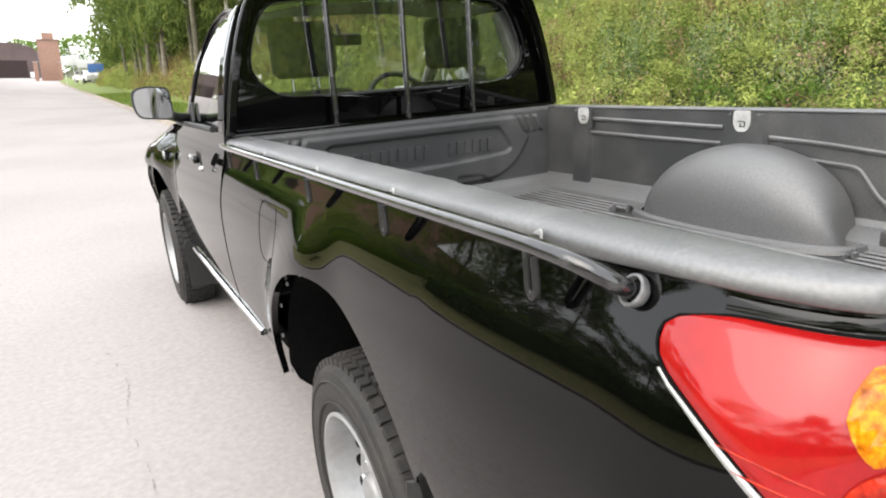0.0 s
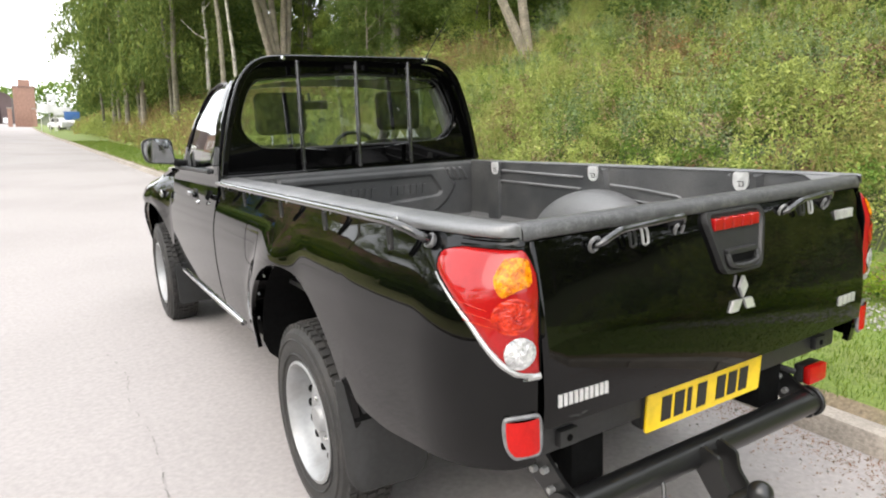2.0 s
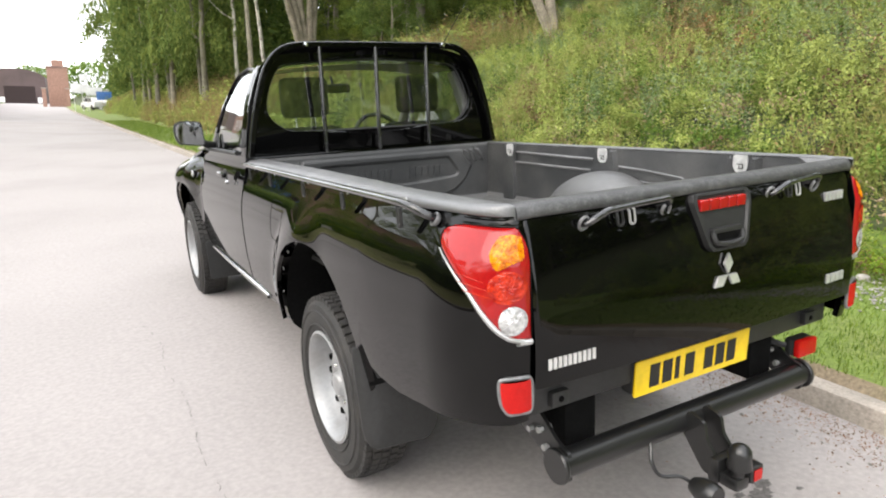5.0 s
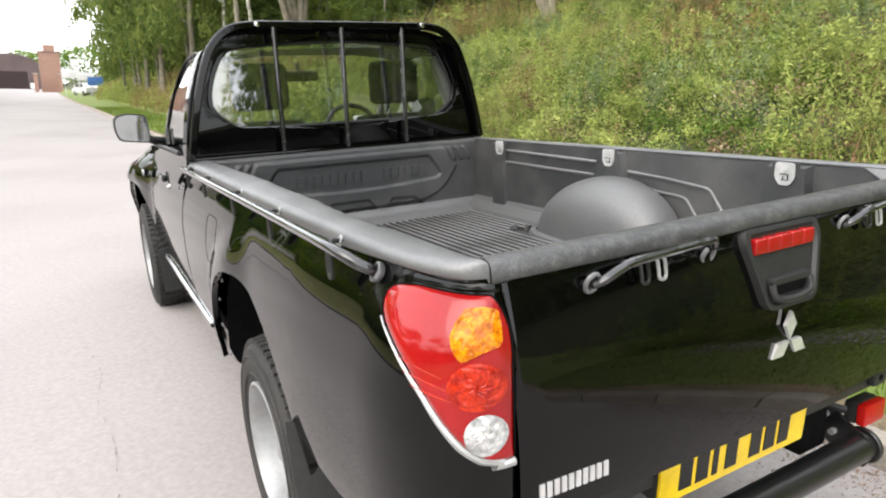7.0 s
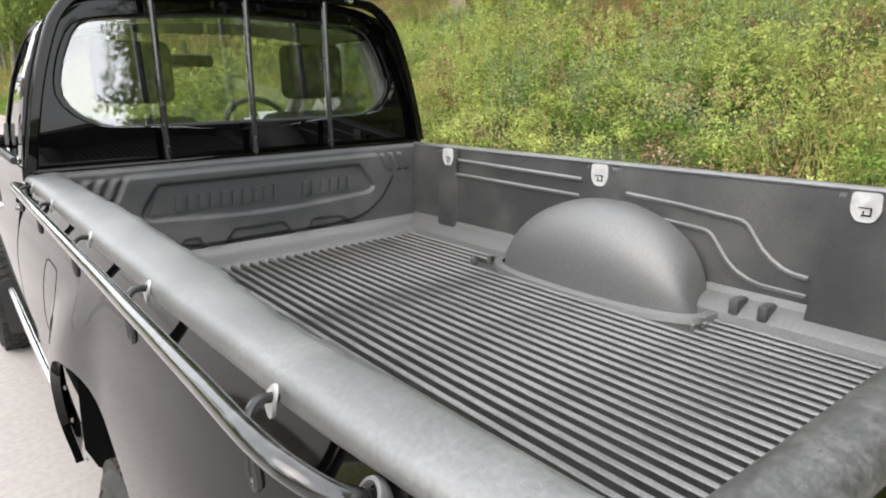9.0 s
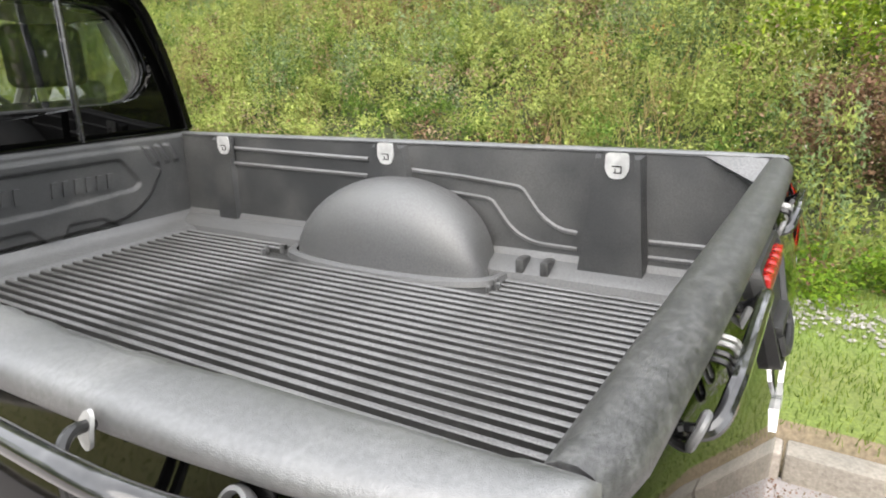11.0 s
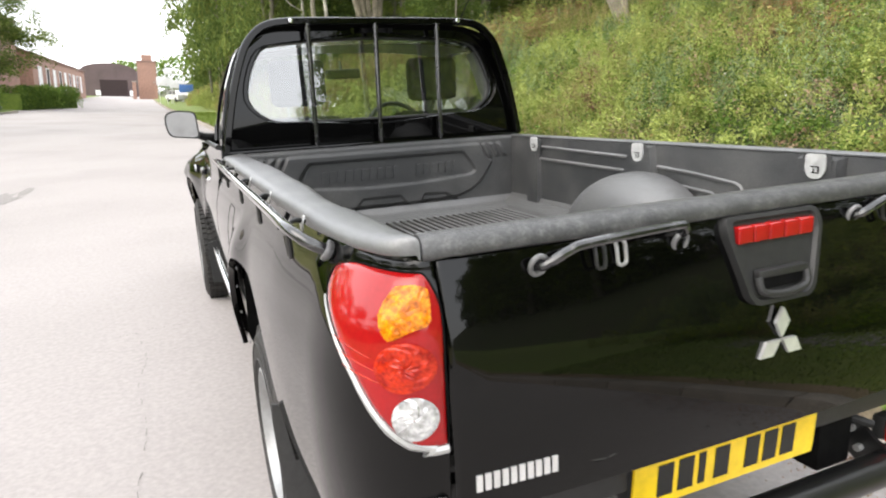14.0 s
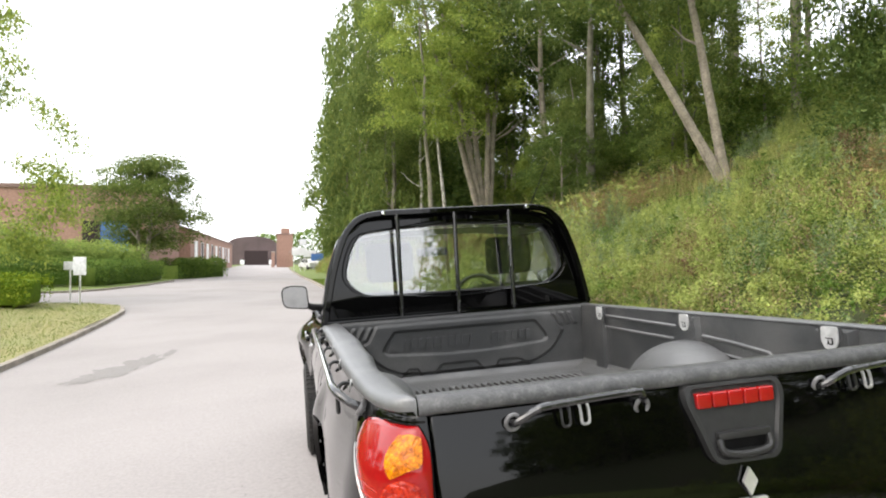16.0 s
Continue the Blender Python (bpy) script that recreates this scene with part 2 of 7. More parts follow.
def box(bm, lo, hi, bevel=0.0, seg=2, m=None):
    r = bmesh.ops.create_cube(bm, size=1)["verts"]
    for v in r:
        v.co = Vector([(a + b) / 2 + c * (b - a) for a, b, c in zip(lo, hi, v.co)])
    if bevel:
        es = list({e for v in r for e in v.link_edges})
        r = list({v for f in bmesh.ops.bevel(bm, geom=es, offset=bevel, segments=seg, profile=0.6, affect="EDGES")["faces"] for v in f.verts} | {v for v in r if v.is_valid})
    if m is not None:
        bmesh.ops.transform(bm, matrix=m, verts=[v for v in r if v.is_valid])
    return bm


def curve_points(points, n=8, closed=False):
    """A smooth line through the points."""
    p = [Vector(q) for q in points]
    out = []
    k = len(p)
    for i in range(k if closed else k - 1):
        a, b, c, d = ((p[(i + o) % k] if closed else p[min(max(i + o, 0), k - 1)]) for o in (-1, 0, 1, 2))
        for s in range(n):
            t = s / n
            out.append(0.5 * ((2 * b) + (c - a) * t + (2 * a - 5 * b + 4 * c - d) * t * t + (3 * b - a - 3 * c + d) * t ** 3))
    if not closed:
        out.append(p[-1])
    return out


def tube(bm, points, radius, sides=10, closed=False, caps=True):
    """A round bar along points; radius a number or one per point."""
    pts = [Vector(p) for p in points]
    k = len(pts)
    rows = []
    side = None
    for i, p in enumerate(pts):
        a, b = (pts[i - 1], pts[(i + 1) % k]) if closed else (pts[max(i - 1, 0)], pts[min(i + 1, k - 1)])
        d = (b - a).normalized()
        if side is None:
            side = d.orthogonal().normalized()
        side = (side - d * side.dot(d)).normalized()
        up = d.cross(side)
        r = radius if isinstance(radius, (int, float)) else radius[i]
        rows.append([p + r * (math.cos(w) * side + math.sin(w) * up) for w in (2 * math.pi * j / sides for j in range(sides))])
    vs = grid(bm, rows + ([rows[0]] if closed else []), True)
    if caps and not closed:
        bm.faces.new(vs[0][::-1])
        bm.faces.new(vs[-1])
    return bm


def lathe(bm, profile, center, axis="x", steps=40, sweep=2 * math.pi):
    """Turns (radius, along) pairs round an axis through center."""
    rows = []
    full = abs(sweep - 2 * math.pi) < 1e-6
    for i in range(steps if full else steps + 1):
        w = sweep * i / steps
        c, s = math.cos(w), math.sin(w)
        row = []
        for r, a in profile:
            q = (a, r * c, r * s) if axis == "x" else ((r * c, a, r * s) if axis == "y" else (r * c, r * s, a))
            row.append(Vector(center) + Vector(q))
        rows.append(row)
    grid(bm, rows + ([rows[0]] if full else []))
    bmesh.ops.remove_doubles(bm, verts=bm.verts[:], dist=1e-5)
    return bm


def rounded(points, radius, n=5):
    """A closed 2D outline with its corners rounded."""
    out = []
    k = len(points)
    for i in range(k):
        p = Vector(points[i])
        a, b = Vector(points[i - 1]), Vector(points[(i + 1) % k])
        r = min(radius, (a - p).length * 0.45, (b - p).length * 0.45)
        u, v = p + (a - p).normalized() * r, p + (b - p).normalized() * r
        for s in range(n + 1):
            t = s / n
            out.append((1 - t) ** 2 * u + 2 * t * (1 - t) * p + t * t * v)
    return out


def prism(bm, outline, to3, depth):
    """A closed 2D outline as a solid: to3(u, v, d) places it, d from 0 to depth."""
    a = [bm.verts.new(to3(p[0], p[1], 0)) for p in outline]
    b = [bm.verts.new(to3(p[0], p[1], depth)) for p in outline]
    bm.faces.new(a)
    bm.faces.new(b[::-1])
    for i in range(len(a)):
        j = (i + 1) % len(a)
        bm.faces.new((a[i], b[i], b[j], a[j]))
    return bm


def resample(outline, n):
    """n points at even steps along a closed outline."""
    p = [Vector(q) for q in outline]
    p.append(p[0])
    cum = [0.0]
    for a, b in zip(p, p[1:]):
        cum.append(cum[-1] + (b - a).length)
    out = []
    j = 0
    for i in range(n):
        s = cum[-1] * i / n
        while cum[j + 1] < s:
            j += 1
        out.append(p[j].lerp(p[j + 1], (s - cum[j]) / max(cum[j + 1] - cum[j], 1e-9)))
    return out


def lerp_table(table, v):
    """Linear reading of a table of (v, value)."""
    for (a, x), (b, y) in zip(table, table[1:]):
        if v <= b:
            return x + (y - x) * max(0.0, (v - a)) / (b - a)
    return table[-1][1]


# ---- the lie of the land ----
def smooth01(v):
    v = min(max(v, 0.0), 1.0)
    return v * v * (3 - 2 * v)


def camber(x, y):
    """The road falls away from the bank beside the truck and levels out further on."""
    return 0.061 * (1 - smooth01((y - 8) / 25)) * min(max(x, -9.0), 3.0)


KERB_R = [(-60, 1.5), (-20, 1.36), (2, 1.28), (10, 1.06), (18, 0.8), (30, 0.42), (45, -0.15), (60, -0.9), (100, -2.2), (170, -3.6), (400, -9)]
KERB_L = [(-60, -5.2), (0, -5.65), (11, -5.8), (18, -6.15), (21, -6.4), (23, -6.9), (24.3, -8.2), (25, -12), (25.5, -40)]
KERB_H = [(31.2, -40), (31.4, -14), (31.9, -11.6), (34, -10.6), (40, -10.0), (49, -9.8), (51.5, -10.6), (52.5, -14)]


def kerb_r(y):
    return lerp_table(KERB_R, y)


def left_edge(y):
    """Where the tarmac ends on the side away from the bank."""
    if y < 24.9:
        return lerp_table(KERB_L, y)
    if y < 31.5:
        return -40.0
    if y < 52:
        return lerp_table(KERB_H, y)
    return lerp_table([(52, -14), (60, -13.5), (110, -14.3), (260, -20), (400, -24)], y)


def land(x, y):
    """Height of the ground beside the tarmac."""
    u = x - kerb_r(y) - 0.14
    if u > 0:
        s = max(0.0, u - 1.95)
        rise = 0.5 * s if s < 11 else 5.5 + 0.22 * (s - 11)
        rise *= smooth01(s / 0.8) * (1 - 0.12 * smooth01((y - 40) / 40))
        bumps = 0.10 * smooth01(s / 2) * noise.noise((x * 0.5, y * 0.5, 3)) * 2
        return camber(x, y) + 0.10 + 0.03 * min(u, 2) + min(rise, 9.0) + bumps
    if left_edge(y) <= x:
        return camber(x, y) - 0.06
    d = left_edge(y) - x
    return camber(x, y) + 0.10 + 0.04 * min(d, 6) + 0.05 * noise.noise((x * 0.4, y * 0.4, 9))

# ---- ground, road, verges ----
def steps(*stops):
    """Rising values: (start, end, step) runs joined."""
    out = []
    for a, b, s in stops:
        k = max(1, round((b - a) / s))
        out += [a + (b - a) * i / k for i in range(k)]
    return out + [stops[-1][1]]


def sheet(name, ys, xs_of, z_of, material, label, category, kind="structure"):
    bm = bmesh.new()
    grid(bm, [[(x, y, z_of(x, y)) for x in xs_of(y)] for y in ys])
    for f in bm.faces:
        if f.normal.z < 0:
            f.normal_flip()
    ob = new(name, mesh_of(bm, material, name, True, 60))
    return tagged(ob, label, category, kind=kind)


far_y = steps((-2500, -100, 400), (-100, 60, 8), (60, 400, 34), (400, 2500, 420))
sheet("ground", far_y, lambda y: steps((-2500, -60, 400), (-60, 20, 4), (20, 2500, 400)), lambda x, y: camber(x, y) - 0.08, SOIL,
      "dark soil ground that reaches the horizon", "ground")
ROAD_Y = steps((-60, -10, 5), (-10, 34, 0.8), (34, 60, 2), (60, 420, 15))
sheet("road", ROAD_Y, lambda y: [kerb_r(y) + 0.02 - w for w in steps((0, 8, 0.8), (8, 14, 2), (14, 60, 8))], camber, ASPHALT,
      "worn pale grey tarmac road beside a grass verge", "road")
SOUTH = 24.9
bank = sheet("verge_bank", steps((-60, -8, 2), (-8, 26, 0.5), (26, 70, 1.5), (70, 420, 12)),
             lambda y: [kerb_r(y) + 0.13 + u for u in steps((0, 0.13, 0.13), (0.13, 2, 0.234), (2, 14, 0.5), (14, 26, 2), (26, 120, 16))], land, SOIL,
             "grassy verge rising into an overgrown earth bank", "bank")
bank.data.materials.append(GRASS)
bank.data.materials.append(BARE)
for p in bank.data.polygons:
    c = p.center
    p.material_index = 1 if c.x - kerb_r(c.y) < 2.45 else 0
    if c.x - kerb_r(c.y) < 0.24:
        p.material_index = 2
sheet("verge_south", steps((-60, -4, 8), (-4, 20, 1), (20, SOUTH, 0.25)),
      lambda y: [lerp_table(KERB_L, y) - 0.13 - u for u in steps((0, 6, 0.75), (6, 50, 11))], land, DRYGRASS,
      "sun-dried lawn verge behind a concrete kerb", "verge")
sheet("verge_north", steps((31.35, 34, 0.3), (34, 52.3, 1.5)), lambda y: [lerp_table(KERB_H, y) - 0.13 - u for u in steps((0, 6, 1), (6, 50, 11))], land, GRASS,
      "planted verge behind a concrete kerb", "verge")
sheet("yard_edge", steps((55, 300, 12)), lambda y: [left_edge(y) - 0.1 - u for u in steps((0, 60, 10))], lambda x, y: 0.06, GRASS,
      "strip of ground along the brick works", "verge")


# ---- the truck ----
truck = thing("pickup_truck", "glossy black single-cab pickup with an open lined bed", "pickup truck", m=TILT)
HALF = [(0.55, 0.838), (0.62, 0.852), (0.72, 0.866), (0.85, 0.874), (0.97, 0.874), (1.04, 0.867), (1.1, 0.853), (1.16, 0.831), (1.2, 0.812), (1.235, 0.797)]
REAR_ARCH, FRONT_ARCH = (1.27, 0.50, 0.50), (4.27, 0.53, 0.485)


def smooth_table(table, v):
    """A softened reading of a table."""
    return sum(lerp_table(table, v + o) for o in (-0.03, -0.015, 0, 0.015, 0.03)) / 5


def half_width(y, z):
    """Half the body's width at a place on its flank."""
    w = smooth_table(HALF, z)
    for cy, cz, r in (REAR_ARCH, FRONT_ARCH):
        d = math.hypot(y - cy, z - cz) - r
        w += 0.030 * smooth01(1 - max(d, 0) / 0.17) * smooth01((y - cy + 0.17) / 0.3)
    front = smooth01((y - 3.75) / 0.4)
    w += front * (0.05 + 0.03 * smooth01((z - 0.98) / 0.08) * (1 - smooth01((z - 1.1) / 0.1)))
    w += 0.018 * smooth01((y - 2.435) / 0.01) * smooth01((z - 1.08) / 0.16)
    return w - 0.012 * smooth01((0.75 - y) / 0.5)


def corner(s, z, sx, off=0.0):
    """The rear corner: s runs from the flank (0) round to the tailgate (1)."""
    w = half_width(0.33, z)
    a = s * math.pi / 2
    rx, ry = w - 0.69, 0.29
    n = Vector((math.cos(a) / rx, -math.sin(a) / ry, 0)).normalized()
    off -= 0.03 * min(max((z - 1.12) / 0.09, 0.0), 1.0) ** 1.5 * max(math.sin(a), 0.0) ** 0.7
    p = Vector((0.69 + rx * max(math.cos(a), 0.0) ** 0.8, 0.035 + ry - ry * math.sin(a) ** 0.9, z)) + n * off
    return Vector((p.x * sx, p.y, p.z))


def flank_columns(y0, y1, arch, bottom, step=0.06):
    """(y, lowest z) pairs along a flank with a wheel arch cut out."""
    cy, cz, r = arch
    cols = [(y, lerp_table(bottom, y)) for y in steps((y0, cy - r - 0.02, step))]
    cols += [(cy - r * math.cos(w), cz + r * math.sin(w)) for w in (math.pi * i / 36 for i in range(1, 36))]
    return cols + [(y, lerp_table(bottom, y)) for y in steps((cy + r + 0.02, y1, step))]


def flank(y0, y1, arch, bottom, top, sx, front=False):
    bm = bmesh.new()
    cols = flank_columns(y0, y1, arch, bottom)
    rows = []
    for y, zb in cols:
        zt = top(y)
        rows.append([(sx * half_width(y, zb + (zt - zb) * i / 22), y, zb + (zt - zb) * i / 22) for i in range(23)])
    grid(bm, rows)
    return bm


BED_BOTTOM = [(0.3, 0.672), (0.33, 0.672), (0.4, 0.66), (0.52, 0.645), (0.64, 0.652), (0.77, 0.68), (1.77, 0.56), (2.42, 0.57)]
CORNER_BOTTOM = [(0.0, 0.672), (0.3, 0.682), (0.6, 0.692), (1.0, 0.698)]
DOOR_Z = 0.6
for sx, side in ((-1, "nearside"), (1, "offside")):
    bm = flank(0.325, 2.42, REAR_ARCH, BED_BOTTOM, lambda y: 1.232, sx)
    rows = [[corner(i / 14, lerp_table(CORNER_BOTTOM, i / 14) * (1 - j / 22) + 1.232 * j / 22, sx, -0.02 * (1 - j / 22) ** 6 * smooth01(i / 8)) for j in range(23)] for i in range(15)]
    grid(bm, rows)
    bmesh.ops.remove_doubles(bm, verts=bm.verts[:], dist=0.004)
    part("bed_side", shell(bm, 0.02), PAINT, truck)
    # wheel housings
    for cy, cz, r in (REAR_ARCH, FRONT_ARCH):
        bm = bmesh.new()
        rows = []
        end = math.pi + (0.12 if cy < 2 else -0.09)
        for i in range(25):
            w = 0.13 + (end - 0.13) * i / 24
            rows.append([(sx * x, cy - (r + 0.012) * math.cos(w), cz + (r + 0.012) * math.sin(w)) for x in (0.842 - 0.5 * max(0.0, w - math.pi + 0.06), 0.75, 0.68, 0.565)])
        grid(bm, rows)
        prism(bm, [(cy - r * 1.02, 0.55)] + [(cy - r * 1.02 * math.cos(w), cz + r * 1.02 * math.sin(w)) for w in (math.pi * i / 16 for i in range(17))] + [(cy + r * 1.02, 0.55)],
              lambda u, v, d: (sx * (0.56 + d), u, v), 0.02)
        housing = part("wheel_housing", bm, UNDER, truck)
        for k in range(5):
            w = math.pi - 0.1 - 0.3 * k
            bm = bmesh.new()
            lathe(bm, [(0.0, sx * 0.006), (0.006, sx * 0.004), (0.007, 0.0)], (sx * (half_width(cy - (r + 0.002) * math.cos(w), cz + r * math.sin(w)) - 0.03), cy - (r - 0.006) * math.cos(w), cz + (r - 0.006) * math.sin(w)), "x", 8)
            part("liner_screw", bm, FLANGE, housing)
        for k in range(3):
            y = cy + 0.28 - 0.22 * k
            bm = bmesh.new()
            box(bm, (sx * 0.6 - 0.02, y, cz - 0.1), (sx * 0.6 + 0.02, y + 0.03, cz + 0.34), 0.008)
            part("stiffener", bm, UNDER, housing)
    # filler flap outline
    if sx < 0:
        bm = bmesh.new()
        flap = rounded([(1.63, 0.935), (1.815, 0.935), (1.825, 1.115), (1.64, 1.115)], 0.04)
        tube(bm, [(sx * (half_width(y, z) - 0.0015), y, z) for y, z in resample(flap, 48)], 0.0025, 6, closed=True)
        part("filler_flap_seam", bm, UNDER, truck, "thin dark seam round the fuel filler flap")
    # door and front wing
    bm = bmesh.new()
    ys = steps((2.445, 3.745, 0.065))
    grid(bm, [[(sx * half_width(y, z), y, z) for z in steps((DOOR_Z, 1.285, 0.04))] for y in ys])
    door = part("door", shell(bm, 0.03), PAINT, truck)
    wing_bottom = [(3.7, 0.6), (3.79, 0.58), (4.77, 0.55), (5.1, 0.6)]
    wing_top = lambda y: lerp_table([(3.7, 1.285), (4.2, 1.21), (4.7, 1.12), (5.1, 1.0)], y)
    bm = bmesh.new()
    rows = []
    for y, zb in flank_columns(3.755, 5.08, FRONT_ARCH, wing_bottom):
        zt = max(wing_top(y), zb + 0.05)
        pinch = 0.22 * smooth01((y - 4.45) / 0.75) ** 1.5
        rows.append([(sx * (half_width(y, zb + (zt - zb) * i / 14) - pinch - 0.03 * smooth01((i / 14 - 0.75) / 0.25)), y, zb + (zt - zb) * i / 14) for i in range(15)])
    grid(bm, rows)
    part("front_wing", shell(bm, 0.02), PAINT, truck)
    # sill edge: a bright tube shapes the highlight along the door's bottom
    bm = bmesh.new()
    tube(bm, [(sx * 0.846, 2.1, 0.572), (sx * 0.85, 2.3, 0.578), (sx * 0.852, 3.0, 0.58), (sx * 0.85, 3.62, 0.585)], 0.013, 8)
    part("sill_strip", bm, CHROME, truck, "thin bright metal tube in place of the sill's edge highlight")
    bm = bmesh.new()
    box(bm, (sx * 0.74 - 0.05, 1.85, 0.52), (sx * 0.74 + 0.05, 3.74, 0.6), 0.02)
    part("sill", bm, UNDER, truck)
    # door furniture
    bm = bmesh.new()
    box(bm, (sx * 0.893 - 0.014, 2.7, 1.155), (sx * 0.893 + 0.014, 2.87, 1.185), 0.012, 3)
    part("door_handle", bm, PAINT, door, "glossy black pull handle")
    bm = bmesh.new()
    lathe(bm, [(0.0, sx * 0.885), (0.011, sx * 0.885), (0.012, sx * 0.868)], (0, 2.74, 1.128), "x", 14)
    part("lock", bm, CHROME, door, "bright lock barrel")
    bm = bmesh.new()
    prism(bm, rounded([(-0.045, -0.03), (0.045, -0.025), (0.05, 0.03), (-0.05, 0.03)], 0.02), lambda u, v, d: (sx * (0.868 + d), 2.785 + u, 1.17 + v), 0.004)
    part("handle_recess", bm, PLASTIC, door)
    bm = bmesh.new()
    tube(bm, [(sx * 0.815, 2.66, 1.292), (sx * 0.817, 3.1, 1.293), (sx * 0.815, 3.66, 1.289)], 0.013, 8)
    part("belt_strip", bm, PLASTIC, door)
    # side repeater on the wing
    bm = bmesh.new()
    prism(bm, rounded([(-0.03, -0.025), (0.035, -0.02), (0.03, 0.025), (-0.03, 0.02)], 0.012), lambda u, v, d: (sx * (half_width(3.95, 1.1) - 0.002 + d), 3.93 + u, 1.1 + v), 0.01)
    part("side_repeater", bm, CLEARLENS, truck, "clear side repeater lamp")

# closing panels: bed front, floor pan, bonnet, front, bulkhead
bm = bmesh.new()
box(bm, (-0.79, 2.398, 0.6), (0.79, 2.432, 1.258), 0.01)
part("bed_front", bm, PAINT, truck)
bm = bmesh.new()
box(bm, (-0.555, 0.1, 0.78), (0.555, 2.4, 0.835))
box(bm, (-0.48, 0.16, 0.5), (-0.36, 4.9, 0.64), 0.01)
box(bm, (0.36, 0.16, 0.5), (0.48, 4.9, 0.64), 0.01)
box(bm, (-0.76, 2.43, 0.5), (0.76, 3.8, 0.6))
box(bm, (-0.42, 3.8, 0.45), (0.42, 4.95, 0.9))
tube(bm, [(-0.7, 1.22, 0.4), (0.7, 1.22, 0.4)], 0.05, 10)
lathe(bm, [(0.0, -0.14), (0.1, -0.12), (0.14, 0.0), (0.1, 0.12), (0.0, 0.14)], (0.0, 1.22, 0.4), "x", 16)
tube(bm, [(-0.7, 4.22, 0.5), (0.7, 4.22, 0.5)], 0.04, 10)
for x in (-0.52, 0.52):
    for k in range(4):
        tube(bm, curve_points([(x, 0.45 + 0.08 * k, 0.5), (x, 1.22, 0.34 - 0.012 * k), (x, 2.0 - 0.08 * k, 0.5)], 8), 0.012, 6)
part("chassis", bm, UNDER, truck, "near-black underbody and axles")
bm = bmesh.new()
rows = []
for i, y in enumerate(steps((3.72, 5.05, 0.1))):
    zt = lerp_table([(3.7, 1.285), (4.2, 1.215), (4.7, 1.13), (5.1, 1.0)], y)
    w = 0.84 - 0.22 * smooth01((y - 4.45) / 0.75) ** 1.5
    rows.append([(w * j / 8, y, zt + 0.035 * (1 - (j / 8) ** 2)) for j in range(-8, 9)])
rows.append([(0.62 * j / 8, 5.1, 0.55) for j in range(-8, 9)])
grid(bm, rows)
part("bonnet", shell(bm, 0.02), PAINT, truck)


# wheels
def wheel(sx, y, z, outer):
    rim_r, wide, big = 0.226, 0.2, 1.022
    o = sx * outer
    c = (o - sx * wide / 2, y, z)
    root = new("wheel")
    root.parent = truck
    bm = bmesh.new()
    pr = [(rim_r, -0.085), (rim_r + 0.02, -0.098), (0.29, -0.104), (0.335, -0.098), (0.358, -0.082), (0.366, -0.06), (0.369, -0.03), (0.37, 0), (0.369, 0.03), (0.366, 0.06), (0.358, 0.082), (0.335, 0.098), (0.29, 0.104), (rim_r + 0.02, 0.098), (rim_r, 0.085)]
    lathe(bm, [((r - 0.006 if r > 0.35 else r) * (big if r > 0.25 else 1), a) for r, a in pr], c, "x", 56)
    # tread blocks
    for i in range(60):
        w = 2 * math.pi * i / 60
        for a0, a1, skew in ((-0.085, -0.058, 0.0), (-0.052, -0.022, 0.4), (-0.016, 0.016, 0.7), (0.022, 0.052, 0.4), (0.058, 0.085, 0.0)):
            m = Matrix.Translation(c) @ Matrix.Rotation(w + skew * 0.08, 4, "X")
            edge = (0.361 if abs(a0) > 0.05 else 0.366) * big
            h = (0.368 if abs(a0 + a1) > 0.12 else 0.374) * big
            box(bm, (a0, -0.0135, edge - 0.02), (a1, 0.0135, h), m=m)
    # raised ring on the wall
    for r in (0.262, 0.318):
        lathe(bm, [(r - 0.004, sx * 0.1015), (r, sx * 0.1065), (r + 0.004, sx * 0.1015)], c, "x", 56)
    part("tyre", bm, RUBBER, root, "worn black all-terrain tyre", auto=30)
    bm = bmesh.new()
    s = sx
    lathe(bm, [(rim_r + 0.006, s * 0.09), (rim_r + 0.008, s * 0.099), (rim_r - 0.003, s * 0.102), (rim_r - 0.01, s * 0.092), (0.21, s * 0.082), (0.204, s * 0.05),
               (0.2, s * 0.02), (0.194, s * 0.008), (0.184, s * 0.006), (0.165, s * 0.016), (0.13, s * 0.03), (0.112, s * 0.032), (0.1, s * 0.022), (0.064, s * 0.02), (0.052, s * 0.03), (0.048, s * 0.058), (0.04, s * 0.064), (0.0, s * 0.064)], c, "x", 56)
    rim = part("rim", bm, STEEL, root, "silver pressed steel rim", auto=50)
    for i in range(16):
        bm = bmesh.new()
        w = 2 * math.pi * i / 16
        m = Matrix.Translation(c) @ Matrix.Rotation(w, 4, "X") @ Matrix.Translation((s * 0.0185, 0, 0.166)) @ Matrix.Rotation(s * radians(22), 4, "Y")
        prism(bm, [(0.017 * math.cos(q), 0.0125 * math.sin(q)) for q in (2 * math.pi * k / 12 for k in range(12))], lambda u, v, d: m @ Vector((s * (d - 0.005), u, v)), 0.01)
        part("rim_hole", bm, UNDER, rim)
    for i in range(6):
        w = 2 * math.pi * i / 6
        bm = bmesh.new()
        lathe(bm, [(0.012, 0.0), (0.012, s * 0.022), (0.007, s * 0.028), (0.0, s * 0.028)], (c[0] + s * 0.02, c[1] + 0.078 * math.cos(w), c[2] + 0.078 * math.sin(w)), "x", 6)
        part("wheel_nut", bm, CHROME, rim)
    return root


